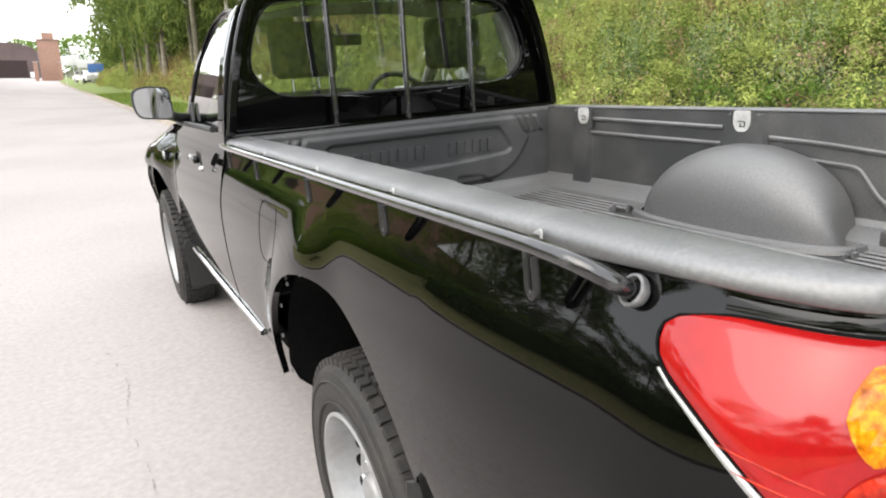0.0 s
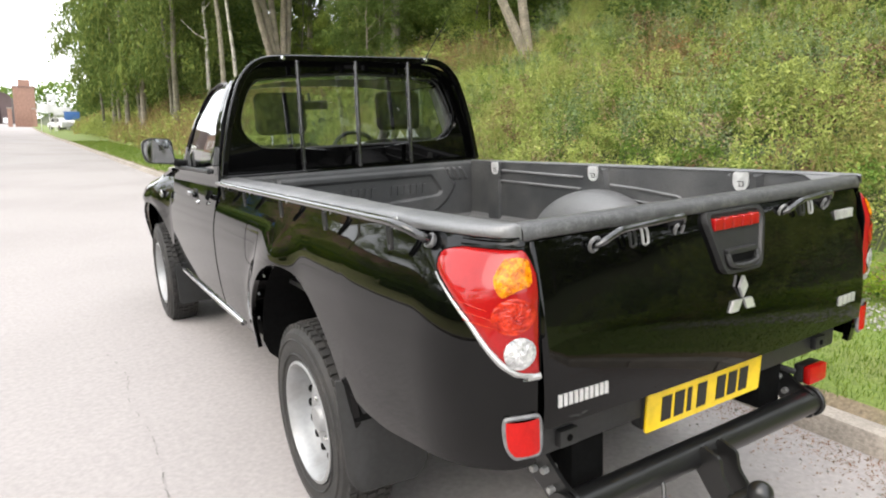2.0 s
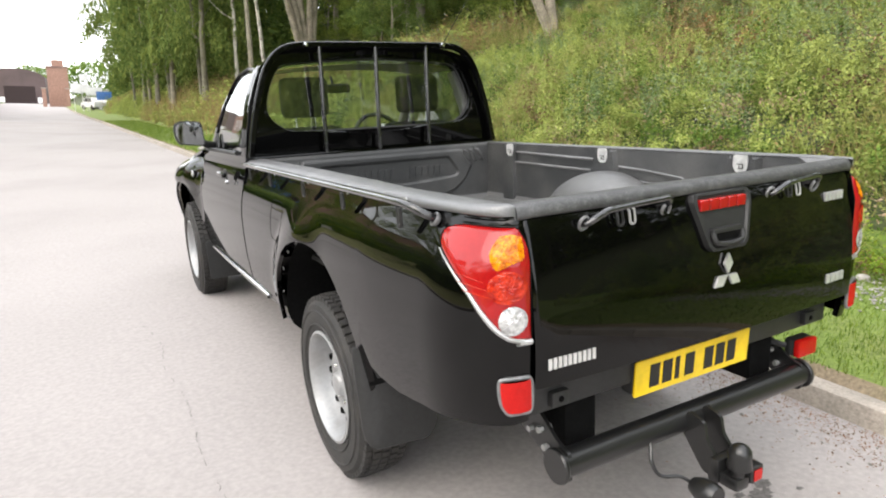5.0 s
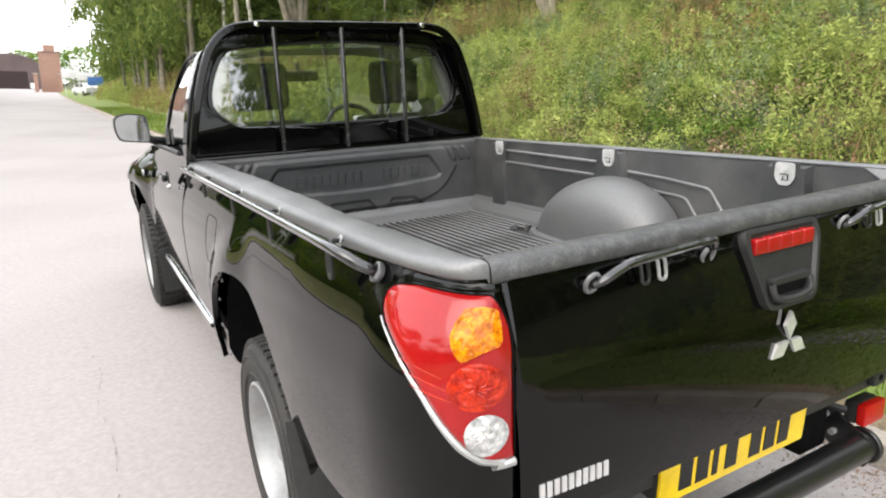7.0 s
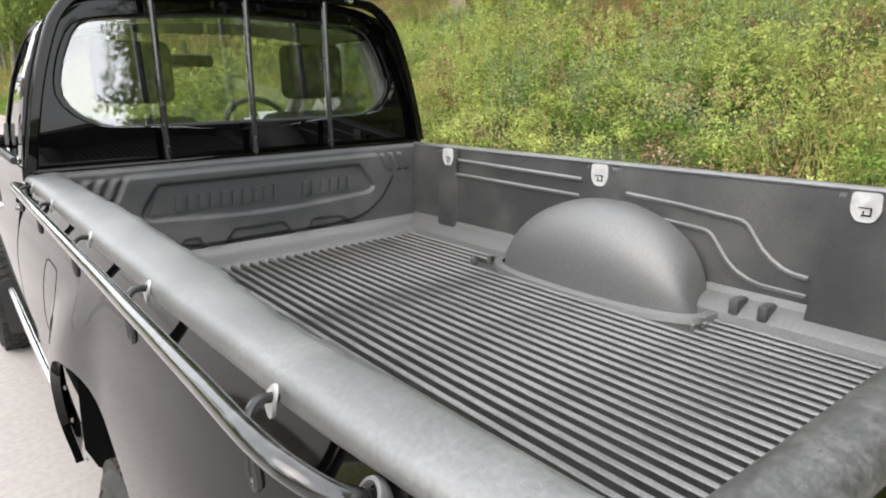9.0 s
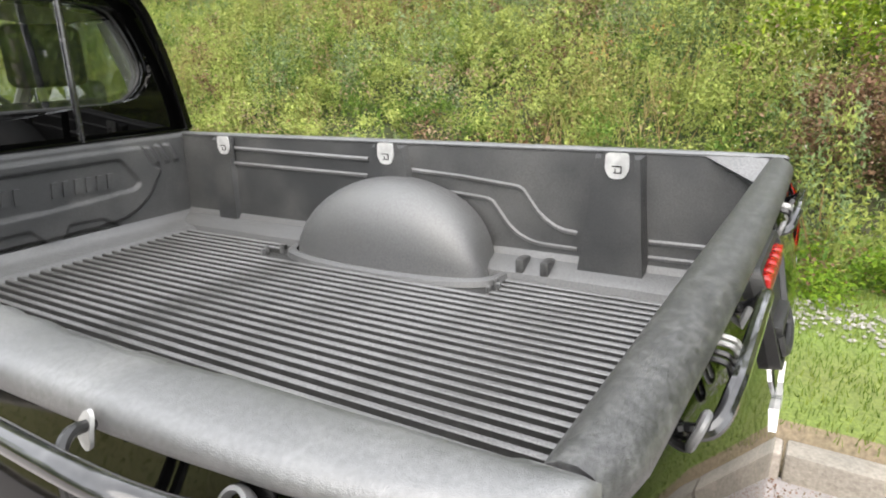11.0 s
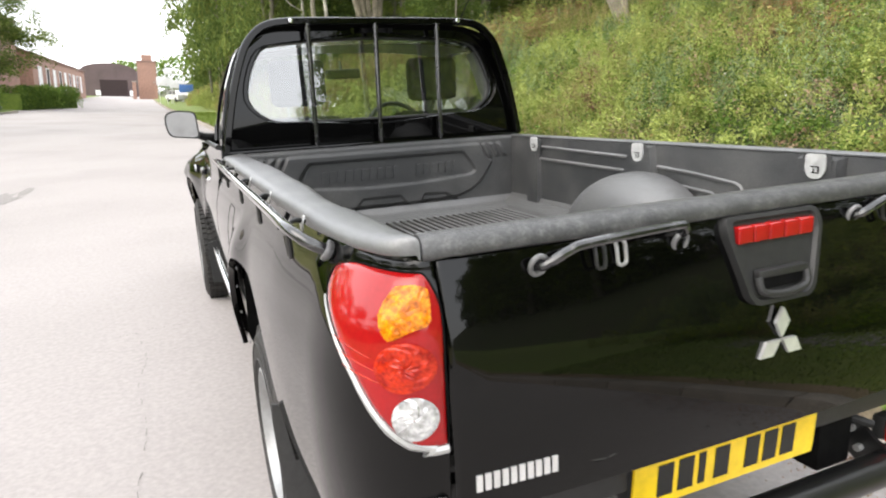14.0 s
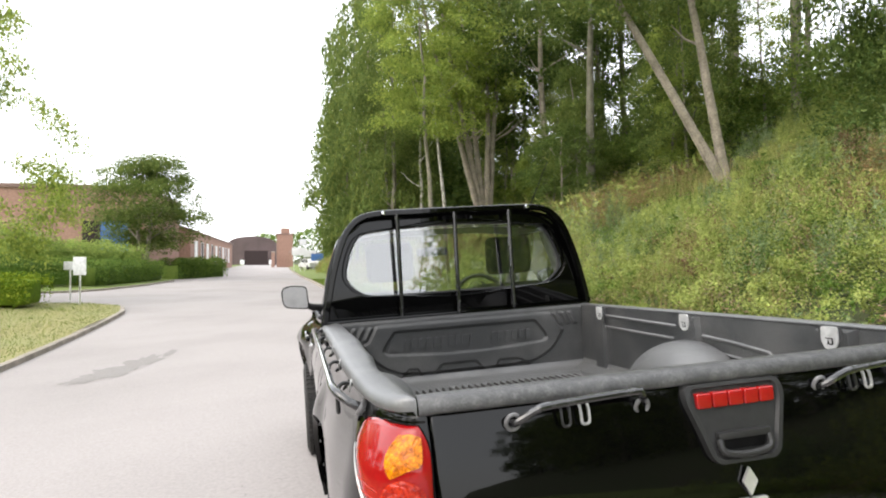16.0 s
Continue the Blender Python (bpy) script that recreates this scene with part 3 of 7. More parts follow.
for sx in (-1, 1):
    wheel(sx, 1.21, 0.4, 0.858)
    wheel(sx, 4.22, 0.475, 0.925)
    # mud flaps
    bm = bmesh.new()
    outline = resample(rounded([(0.59, 0.36), (0.63, 0.31), (0.85, 0.325), (0.872, 0.37), (0.885, 0.66), (0.882, 0.712), (0.866, 0.705), (0.84, 0.665), (0.79, 0.65), (0.58, 0.67)], 0.02), 72)
    rim = [Vector(p) for p in outline]
    centre = sum(rim, Vector((0, 0))) / len(rim)
    fold = lambda p, d: (sx * p[0], 0.772 + d - 0.05 * (0.7 - p[1]) + 0.03 * smooth01((p[0] - 0.835) / 0.045), p[1])
    grid(bm, [[fold(centre + (p - centre) * k, d) for p in rim] for k, d in ((0.02, 0.0), (0.5, 0.0), (0.85, 0.0), (0.985, 0.0), (1.0, 0.003), (1.0, 0.009), (0.985, 0.012), (0.85, 0.012), (0.02, 0.012))], True)
    part("mud_flap", bm, PLASTIC, truck, "matt black rubber mud flap")
    bm = bmesh.new()
    prism(bm, rounded([(0.62, 0.32), (0.885, 0.32), (0.89, 0.6), (0.62, 0.66)], 0.02), lambda u, v, d: (sx * u, 3.76 + d - 0.1 * (0.66 - v) * 0.5, v), 0.012)
    part("mud_flap", bm, PLASTIC, truck, "matt black rubber mud flap")


# cab: rear wall with window, sides, roof, glass
def cab_half(z):
    return smooth_table([(1.2, 0.818), (1.3, 0.81), (1.4, 0.797), (1.565, 0.763), (1.7, 0.712), (1.76, 0.68), (1.8, 0.64), (1.835, 0.56), (1.862, 0.38), (1.878, 0.0)], z)


def cab_x(y, z):
    """Half width of the cab at a place: the sides draw in towards the windscreen."""
    return cab_half(z) - 0.05 * max(0.0, y - 2.6)


CAB_OUT = [(0.815, 1.24), (0.797, 1.4), (0.766, 1.55), (0.72, 1.68), (0.683, 1.755), (0.62, 1.82), (0.49, 1.856), (0.2, 1.874)]
CAB_OUT = CAB_OUT + [(-x, z) for x, z in CAB_OUT[::-1]]
REAR_WIN = rounded([(0.56, 1.395), (0.672, 1.50), (0.645, 1.63), (0.57, 1.782), (0.0, 1.81), (-0.57, 1.782), (-0.645, 1.63), (-0.672, 1.50), (-0.56, 1.395)], 0.11, 6)


def ring_faces(bm, outer, inner, n, out3, in3):
    """A band between two outlines that run the same way."""
    mid = Vector((sum(p[0] for p in inner) / len(inner), sum(p[1] for p in inner) / len(inner)))

    def by_angle(outline):
        pts = resample(outline, 600)
        res = []
        for i in range(n):
            w = 2 * math.pi * i / n
            res.append(min(pts, key=lambda p: abs((math.atan2(p[1] - mid.y, p[0] - mid.x) - w + math.pi) % (2 * math.pi) - math.pi)))
        return res
    a, b = by_angle(outer), by_angle(inner)
    off = lambda p, q, k: p + (q - p).normalized() * min(k, 0.6 * (q - p).length)
    bands = [[out3(p) for p in a]] + [[out3(off(p, q, k)) for p, q in zip(b, a)] for k in (0.052, 0.046)] + [[in3(off(p, q, k)) for p, q in zip(b, a)] for k in (0.038, 0.034)] + [[in3(p) for p in b]]
    grid(bm, bands, True)
    return a, b


bm = bmesh.new()
yz = lambda z: 2.468 + 0.08 * (z - 1.24) if z > 1.4 else 2.4808 + 0.07 * (1.4 - z)
_, win = ring_faces(bm, CAB_OUT, REAR_WIN, 96, lambda p: (p[0], yz(p[1]), p[1]), lambda p: (p[0], yz(p[1]) + 0.02, p[1]))
part("cab_back", shell(bm, 0.03), PAINT, truck, auto=25)
bm = bmesh.new()
bm.faces.new([bm.verts.new((p[0] * 1.02, yz(p[1]) + 0.03, 1.6 + (p[1] - 1.6) * 1.02)) for p in win])
glass = part("rear_window", bm, REARGLASS, truck, "clear rear window", smooth=False)
glass.visible_shadow = False
bm = bmesh.new()
tube(bm, [(p[0], yz(p[1]) + 0.018, p[1]) for p in win], 0.009, 6, closed=True)
part("window_seal", bm, PLASTIC, truck)

for sx in (-1, 1):
    side_out = [(2.475, 1.245), (2.49, 1.5), (2.53, 1.77), (2.9, 1.79), (3.12, 1.765), (3.42, 1.58), (3.72, 1.38), (3.9, 1.25)]
    side_in = rounded([(2.60, 1.29), (2.60, 1.5), (2.64, 1.735), (2.92, 1.755), (3.09, 1.73), (3.38, 1.55), (3.71, 1.29)], 0.05, 5)
    bm = bmesh.new()
    ring_faces(bm, side_out, side_in, 72, lambda p: (sx * cab_x(p[0], p[1]), p[0], p[1]), lambda p: (sx * (cab_x(p[0], p[1]) - 0.006), p[0], p[1]))
    part("cab_side", shell(bm, 0.012), PAINT, truck, auto=25)
    bm = bmesh.new()
    rows = []
    for z in steps((1.28, 1.757, 0.045)):
        lo = lerp_table([(1.28, 2.58), (1.5, 2.585), (1.76, 2.63)], z)
        hi = lerp_table([(1.28, 3.74), (1.55, 3.4), (1.73, 3.11), (1.76, 2.98)], z)
        rows.append([(sx * (cab_x(y, z) - 0.011), y, z) for y in steps((lo, hi, (hi - lo) / 4))])
    grid(bm, rows)
    g = part("side_window", bm, TINTGLASS, truck, "side window reflecting the pale sky")
    g.visible_shadow = False
    # mirror
    root = new("door_mirror")
    root.parent = truck
    bm = bmesh.new()
    out = rounded([(0.86, 1.315), (1.03, 1.335), (1.05, 1.4), (1.045, 1.475), (0.98, 1.492), (0.87, 1.478)], 0.03)
    prism(bm, out, lambda u, v, d: (sx * u, 3.4 + d, v), 0.03)
    mid = Vector((0.955, 1.405))
    prism(bm, [mid + (Vector(p) - mid) * 0.72 for p in out], lambda u, v, d: (sx * u, 3.43 + d, v), 0.055)
    part("mirror_housing", bm, PLASTIC, root)
    bm = bmesh.new()
    prism(bm, [mid + (Vector(p) - mid) * 0.9 for p in out], lambda u, v, d: (sx * u, 3.388 + d + (u - 0.95) * 0.03 - (v - 1.405) * 0.09, v), 0.006)
    part("mirror_glass", bm, MIRROR, root, "mirror glass")
    bm = bmesh.new()
    tube(bm, [(sx * 0.77, 3.57, 1.31), (sx * 0.84, 3.5, 1.325), (sx * 0.89, 3.44, 1.35)], [0.03, 0.025, 0.02], 10)
    prism(bm, rounded([(3.42, 1.295), (3.72, 1.295), (3.52, 1.4)], 0.02), lambda u, v, d: (sx * (cab_x(u, v) - 0.004 + d), u, v), 0.014)
    part("mirror_arm", bm, PLASTIC, root)
bm = bmesh.new()
rows = []
for y in steps((2.48, 3.14, 0.06)):
    drop = 0.03 * smooth01((y - 2.85) / 0.35) + 0.012 * smooth01((2.56 - y) / 0.1)
    rows.append([(x, y + 0.05 * (1 - abs(x) / 0.6), z - drop) for x, z in [(s * cab_x(y, z), z) for s, z in [(-1, 1.755), (-1, 1.79), (-1, 1.825), (-1, 1.852)]] + [(0.15 * k, 1.874 - 0.02 * (k / 2.6) ** 2) for k in (-1.6, -0.8, 0, 0.8, 1.6)] + [(s * cab_x(y, z), z) for s, z in [(1, 1.852), (1, 1.825), (1, 1.79), (1, 1.755)]]])
grid(bm, rows)
part("roof", shell(bm, 0.025), PAINT, truck, auto=60)
bm = bmesh.new()
rows = []
for i in range(7):
    t = i / 6
    z = 1.26 + 0.53 * t
    y = 3.9 - 0.76 * t
    w = cab_x(y, z) - 0.015
    rows.append([(w * k / 6, y + 0.10 * (1 - (k / 6) ** 2), z) for k in range(-6, 7)])
grid(bm, rows)
g = part("windscreen", bm, GLASS, truck, "clear windscreen")
g.visible_shadow = False

# cab interior
bm = bmesh.new()
box(bm, (-0.76, 3.55, 0.62), (0.76, 3.98, 1.24), 0.05, 3)
box(bm, (0.18, 3.46, 1.16), (0.58, 3.62, 1.3), 0.05, 3)
part("dashboard", bm, INTERIOR, truck, "dark moulded dashboard")
bm = bmesh.new()
box(bm, (-0.77, 2.52, 0.6), (0.77, 3.7, 0.68))
box(bm, (-0.77, 2.51, 0.6), (0.77, 2.54, 1.34))
for sx in (-1, 1):
    box(bm, (sx * 0.775 - 0.02, 2.54, 0.62), (sx * 0.775 + 0.02, 3.7, 1.27), 0.01)
part("cab_lining", bm, INTERIOR, truck)
bm = bmesh.new()
for sx in (-1, 1):
    tube(bm, [(sx * 0.70, 3.68, 1.3), (sx * 0.65, 3.38, 1.53), (sx * 0.60, 3.08, 1.72)], 0.03, 8)
    tube(bm, [(sx * 0.745, 2.6, 1.3), (sx * 0.70, 2.6, 1.5), (sx * 0.63, 2.62, 1.73)], 0.045, 8)
grid(bm, [[(0.58 * k / 4, y, 1.775 - 0.04 * abs(k / 4) ** 3) for k in range(-4, 5)] for y in (2.55, 2.8, 3.08)])
part("pillar_trim", bm, TRIMGREY, truck, "pale grey pillar trim and headlining")
for x in (-0.37, 0.4):
    seat = new("seat")
    seat.parent = truck
    bm = bmesh.new()
    box(bm, (x - 0.25, 2.72, 0.72), (x + 0.25, 3.2, 0.9), 0.06, 3)
    box(bm, (x - 0.24, 2.66, 0.86), (x + 0.24, 2.82, 1.42), 0.07, 3, m=Matrix.Translation((0, 0, 0)))
    part("seat_cushion", bm, INTERIOR, seat)
    bm = bmesh.new()
    box(bm, (x - 0.145, 2.66, 1.475), (x + 0.145, 2.77, 1.715), 0.05, 4)
    part("headrest", bm, INTERIOR, seat, "dark fabric headrest")
    for o in (-0.06, 0.06):
        bm = bmesh.new()
        tube(bm, [(x + o, 2.72, 1.4), (x + o, 2.72, 1.5)], 0.006, 6)
        part("headrest_post", bm, CHROME, seat)
bm = bmesh.new()
c = Vector((0.38, 3.33, 1.3))
tilt = Matrix.Translation(c) @ Matrix.Rotation(radians(66), 4, "X")
tube(bm, [tilt @ Vector((0.185 * math.cos(w), 0.185 * math.sin(w), 0)) for w in (2 * math.pi * k / 32 for k in range(32))], 0.016, 8, closed=True)
for w in (0.1, math.pi - 0.1, -math.pi / 2):
    tube(bm, [tilt @ Vector((0.18 * math.cos(w), 0.18 * math.sin(w), 0)), tilt @ Vector((0, 0, -0.03))], 0.018, 8)
lathe(bm, [(0.0, 0.0), (0.06, -0.01), (0.06, 0.05), (0.0, 0.06)], c + Vector((0, 0.02, 0)), "y", 16)
part("steering_wheel", bm, PLASTIC, truck, "black steering wheel")
bm = bmesh.new()
box(bm, (-0.11, 3.16, 1.63), (0.11, 3.2, 1.69), 0.02, 3)
tube(bm, [(0, 3.2, 1.67), (0, 3.24, 1.74)], 0.01, 6)
part("interior_mirror", bm, PLASTIC, truck)
bm = bmesh.new()
prism(bm, [(0.0, 0.0), (0.2, 0.0), (0.2, 0.1), (0.0, 0.1)], lambda u, v, d: (0.52 + u, 3.62 + v * 0.6 + d, 1.29 + v), 0.003)
prism(bm, [(0.0, 0.0), (0.08, 0.0), (0.08, 0.07), (0.0, 0.07)], lambda u, v, d: (0.42 + u, 3.6 + v * 0.6 + d, 1.29 + v), 0.003)
part("papers", bm, WHITE, truck, "white papers on the dashboard")

# headboard rack on the bed front
rack = new("headboard_rack")
rack.parent = truck
half = [(0.792, 1.275), (0.768, 1.40), (0.73, 1.56), (0.683, 1.70), (0.642, 1.78), (0.572, 1.845), (0.47, 1.87), (0.25, 1.874)]
line = curve_points([(x, 2.42, z) for x, z in half] + [(-x, 2.42, z) for x, z in half[::-1]], 5)
bm = bmesh.new()
rows = []
for i, p in enumerate(line):
    a, b = line[max(i - 1, 0)], line[min(i + 1, len(line) - 1)]
    d = (b - a).normalized()
    nrm = Vector((d.z, 0, -d.x))
    rows.append([p + nrm * u + Vector((0, v, 0)) for u, v in ((0.012, -0.02), (0.018, -0.012), (0.018, 0.012), (0.012, 0.02), (-0.012, 0.02), (-0.018, 0.012), (-0.018, -0.012), (-0.012, -0.02))])
grid(bm, rows, True)
part("rack_hoop", bm, PAINT, rack, "glossy black steel hoop", auto=50)
for x, lean in ((-0.356, -0.003), (-0.018, -0.005), (0.317, -0.003)):
    bm = bmesh.new()
    tube(bm, [(x + lean, 2.41, 1.27), (x, 2.41, 1.6), (x - lean, 2.41, 1.862)], 0.0125, 10)
    part("rack_bar", bm, TUBE, rack, "chipped black upright bar")
bm = bmesh.new()
box(bm, (-0.79, 2.4, 1.262), (0.79, 2.44, 1.28), 0.006)
part("rack_foot", bm, PAINT, rack)
for x in (-0.435, 0.432):
    bm = bmesh.new()
    lathe(bm, [(0.0, -0.024), (0.011, -0.022), (0.013, -0.014), (0.013, 0.0)], (x, 2.404, 1.872), "y", 12)
    part("bolt", bm, CHROME, rack, "bright bolt head")
bm = bmesh.new()
tube(bm, [(0.50, 2.62, 1.81), (0.51, 2.45, 1.95), (0.52, 2.24, 2.11)], [0.005, 0.003, 0.002], 6)
part("aerial", bm, PLASTIC, truck, "thin whip aerial")

# bed liner
liner = new("bed_liner")
liner.parent = truck
FLOOR_Z = 0.865
# near-black floor colour that holds the shade between the ribs
GROOVE = mat("shaded_liner_groove", (0.03, 0.03, 0.029), 0.6, spec=0.5, vary=0.3, scale=4.0, bump=0.2, bump_scale=300.0, second=(0.014, 0.014, 0.013))
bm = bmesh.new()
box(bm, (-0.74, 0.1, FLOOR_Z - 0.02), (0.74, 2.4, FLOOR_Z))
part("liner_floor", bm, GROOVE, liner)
# coved base and side walls with raised mouldings
def wall_line(bm, pts, sx, r=0.008):
    tube(bm, [(sx * 0.72, y, z) for y, z in pts], r, 6)


def pillar(bm, sx, y0, y1, b0, b1, z0, proud):
    v = [bm.verts.new((sx * x, y, z)) for x, y, z in (
        (0.735, b0, z0), (0.735, b1, z0), (0.735, y1, 1.256), (0.735, y0, 1.256),
        (0.716 - proud * 1.6, b0 + 0.012, z0), (0.716 - proud * 1.6, b1 - 0.012, z0), (0.716 - proud, y1 - 0.012, 1.245), (0.716 - proud, y0 + 0.012, 1.245))]
    for f in ((4, 5, 6, 7), (0, 4, 7, 3), (1, 2, 6, 5), (3, 7, 6, 2), (0, 1, 5, 4), (0, 3, 2, 1)):
        bm.faces.new([v[i] for i in f])


for sx in (-1, 1):
    bm = bmesh.new()
    prof = [(0.745, 1.261), (0.729, 1.261), (0.727, 1.245), (0.723, 1.2), (0.72, 1.0), (0.716, 0.945)]
    grid(bm, [[(sx * x, y, z) for x, z in prof] for y in steps((0.1, 2.39, 0.1))])
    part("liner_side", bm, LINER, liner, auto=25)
    bm = bmesh.new()
    prof = [(0.716, 0.945), (0.706, 0.925), (0.66, 0.905), (0.642, 0.89), (0.634, FLOOR_Z)]
    grid(bm, [[(sx * x, y, z) for x, z in prof] for y in steps((0.1, 2.39, 0.1))])
    part("liner_cove", bm, BOXED, liner, "paler coved foot of the side wall", auto=25)
    for ridge in ([(2.045, 1.213), (1.365, 1.2)], [(2.055, 1.152), (1.37, 1.141)],
                  [(1.18, 1.172), (0.99, 1.161), (0.795, 1.142), (0.775, 1.132), (0.729, 1.071), (0.7, 1.046), (0.668, 1.027), (0.64, 1.018), (0.6, 1.014)],
                  [(1.185, 1.118), (0.996, 1.104), (0.9, 1.097), (0.88, 1.088), (0.825, 1.018), (0.795, 0.993), (0.758, 0.976), (0.72, 0.968), (0.6, 0.965)],
                  [(0.39, 1.012), (0.14, 1.014)], [(0.39, 0.966), (0.14, 0.968)]):
        bm = bmesh.new()
        wall_line(bm, ridge, sx)
        part("moulded_ridge", bm, WORN_LIT, liner)
    for y0, y1, b0, b1, z0, proud in ((2.05, 2.17, 2.045, 2.175, 0.9, 0.012), (1.2, 1.345, 1.165, 1.38, 1.1, 0.016), (0.408, 0.556, 0.382, 0.597, 0.905, 0.022)):
        bm = bmesh.new()
        pillar(bm, sx, y0, y1, b0, b1, z0, proud if sx > 0 else min(proud, 0.012))
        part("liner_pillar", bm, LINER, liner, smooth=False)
    for y, p in ((2.085, 0.012), (1.272, 0.016), (0.48, 0.022)) if sx > 0 else ():
        bm = bmesh.new()
        prism(bm, rounded([(-0.032, 1.262), (0.032, 1.262), (0.034, 1.215), (0.018, 1.19), (-0.018, 1.19), (-0.034, 1.215)], 0.012), lambda u, v, d: (sx * (0.716 - p - 0.003 - d), y + u, v), 0.005)
        fix = part("anchor_plate", bm, ZINC, liner, "bright zinc anchor plate")
        bm = bmesh.new()
        for a, b, c, d in ((-0.014, 0.008, 1.206, 1.2085), (-0.014, -0.011, 1.2085, 1.224), (-0.014, 0.014, 1.224, 1.2265), (0.002, 0.005, 1.2085, 1.218)):
            box(bm, (sx * (0.716 - p - 0.009) - 0.0012, y + a, c), (sx * (0.716 - p - 0.009) + 0.0012, y + b, d))
        part("slot", bm, UNDER, fix, smooth=False)
        bm = bmesh.new()
        prism(bm, rounded([(-0.05, 1.172), (0.05, 1.172), (0.046, 1.26), (-0.046, 1.26)], 0.008), lambda u, v, d: (sx * (0.716 - p - d), y + u, v), 0.002)
        part("plate_recess", bm, LINER, liner)
    # wheel box
    bm = bmesh.new()
    rows = []
    for i in range(13):
        a = math.pi / 2 * i / 12
        row = []
        for j in range(25):
            b = math.pi * j / 24
            row.append((sx * (0.705 - 0.205 * math.sin(a) ** 0.8 * (0.35 + 0.65 * math.sin(b) ** 0.6)), 1.225 - 0.39 * math.cos(b) * (1 - 0.08 * math.cos(a)), FLOOR_Z - 0.005 + 0.292 * math.sin(b) ** 0.75 * max(math.cos(a), 0) ** 0.55))
        rows.append(row)
    grid(bm, rows)
    part("wheel_box", bm, BOXED, liner, "rounded wheel box moulding", auto=60)
    bm = bmesh.new()
    tube(bm, [(sx * (0.64 - 0.155 * math.sin(b) ** 0.6), 1.225 - 0.415 * math.cos(b), FLOOR_Z + 0.004) for b in (math.pi * j / 24 for j in range(25))], 0.022, 8)
    part("wheel_box_skirt", bm, BOXED, liner)
    for y in (0.66, 0.74):
        bm = bmesh.new()
        box(bm, (sx * 0.672 - 0.03, y, 0.885), (sx * 0.672 + 0.03, y + 0.028, 0.935), 0.008)
        part("drain_boss", bm, LINER, liner)
    # corner gusset
    if sx > 0:
        bm = bmesh.new()
        v = [bm.verts.new((sx * x, y, z)) for x, y, z in ((0.724, 0.112, 1.259), (0.724, 0.262, 1.259), (0.648, 0.112, 1.2), (0.724, 0.112, 1.17))]
        for f in ((0, 1, 2), (2, 1, 3), (0, 2, 3), (0, 3, 1)):
            bm.faces.new([v[k] for k in f])
        bmesh.ops.recalc_face_normals(bm, faces=bm.faces[:])
        # pale colour stands in for the light on the upward face
        part("corner_gusset", bm, WORN_LIT, liner, smooth=False)
    # rail cap
    bm = bmesh.new()
    prof = [(0.795, 1.224), (0.809, 1.224), (0.8125, 1.228), (0.8135, 1.24), (0.811, 1.251), (0.803, 1.259), (0.79, 1.2635), (0.765, 1.267), (0.738, 1.268), (0.724, 1.265), (0.714, 1.256), (0.7095, 1.244), (0.709, 1.19)]
    rows = []
    for y in steps((0.066, 0.082, 0.002), (0.082, 0.12, 0.008), (0.12, 0.36, 0.02), (0.36, 2.32, 0.014), (2.32, 2.44, 0.03)):
        edge = 0.005 + lerp_table([(0.066, 0.712), (0.069, 0.724), (0.074, 0.734), (0.08, 0.742), (0.09, 0.751), (0.108, 0.761), (0.169, 0.78), (0.258, 0.791), (0.371, 0.797), (0.8, 0.806), (2.5, 0.809)], y)
        # the lip over the bed is cut unevenly and frayed
        inner = lerp_table([(0.0, 0.709), (0.37, 0.711), (0.41, 0.715), (0.46, 0.724), (0.62, 0.724), (0.66, 0.719), (0.78, 0.714), (0.84, 0.706), (1.3, 0.7), (1.36, 0.694), (1.7, 0.694), (1.74, 0.7), (2.5, 0.702)], y) if sx < 0 else 0.724
        if sx < 0 and 0.38 < y < 2.3:
            inner += 0.006 * noise.noise((y * 11, 1, 0)) + 0.006 * noise.noise((y * 43, 2, 0))
        drop = 0.006 * max(0.0, (0.08 - y) / 0.014) ** 2
        tail = 1 - smooth01((y - 0.115) / 0.06)
        lift = 0.004 + 0.009 * smooth01((0.5 - y) / 0.3)
        lip = 1.19 if sx < 0 else 1.2575
        rows.append([(sx * (inner + (x - 0.709) / 0.105 * (edge - inner)), y, (z + ((max(z, 1.262) if z > 1.2 else 1.226) - z) * tail if x < 0.735 else z + lift * min(max((1.252 - z) / 0.028, 0.0), 1.0)) - drop * (z > 1.23)) for x, z in [(a, max(b, lip) if a < 0.71 else b) for a, b in prof]])
    vs = grid(bm, rows)
    bm.faces.new(vs[0])
    part("rail_cap", bm, CAP, liner, "grained plastic rail cap with scuffs", auto=60)

# front wall of the liner: one moulded relief with a raised plate, a sunk panel and slanted ribs
def inside(px, pz, outline):
    """Distance to an outline, positive inside it."""
    best, odd = np.full(px.shape, 9.0), np.zeros(px.shape, bool)
    for (ax, az), (bx, bz) in zip(outline, outline[1:] + outline[:1]):
        k = np.clip(((px - ax) * (bx - ax) + (pz - az) * (bz - az)) / ((bx - ax) ** 2 + (bz - az) ** 2), 0, 1)
        best = np.minimum(best, np.hypot(px - ax - k * (bx - ax), pz - az - k * (bz - az)))
        if az != bz:
            odd ^= ((az > pz) != (bz > pz)) & (px < (bx - ax) * (pz - az) / (bz - az) + ax)
    return np.where(odd, best, -best)


def raised(px, pz, outline, bevel):
    k = np.clip(inside(px, pz, outline) / bevel + 0.5, 0, 1)
    return k * k * (3 - 2 * k)


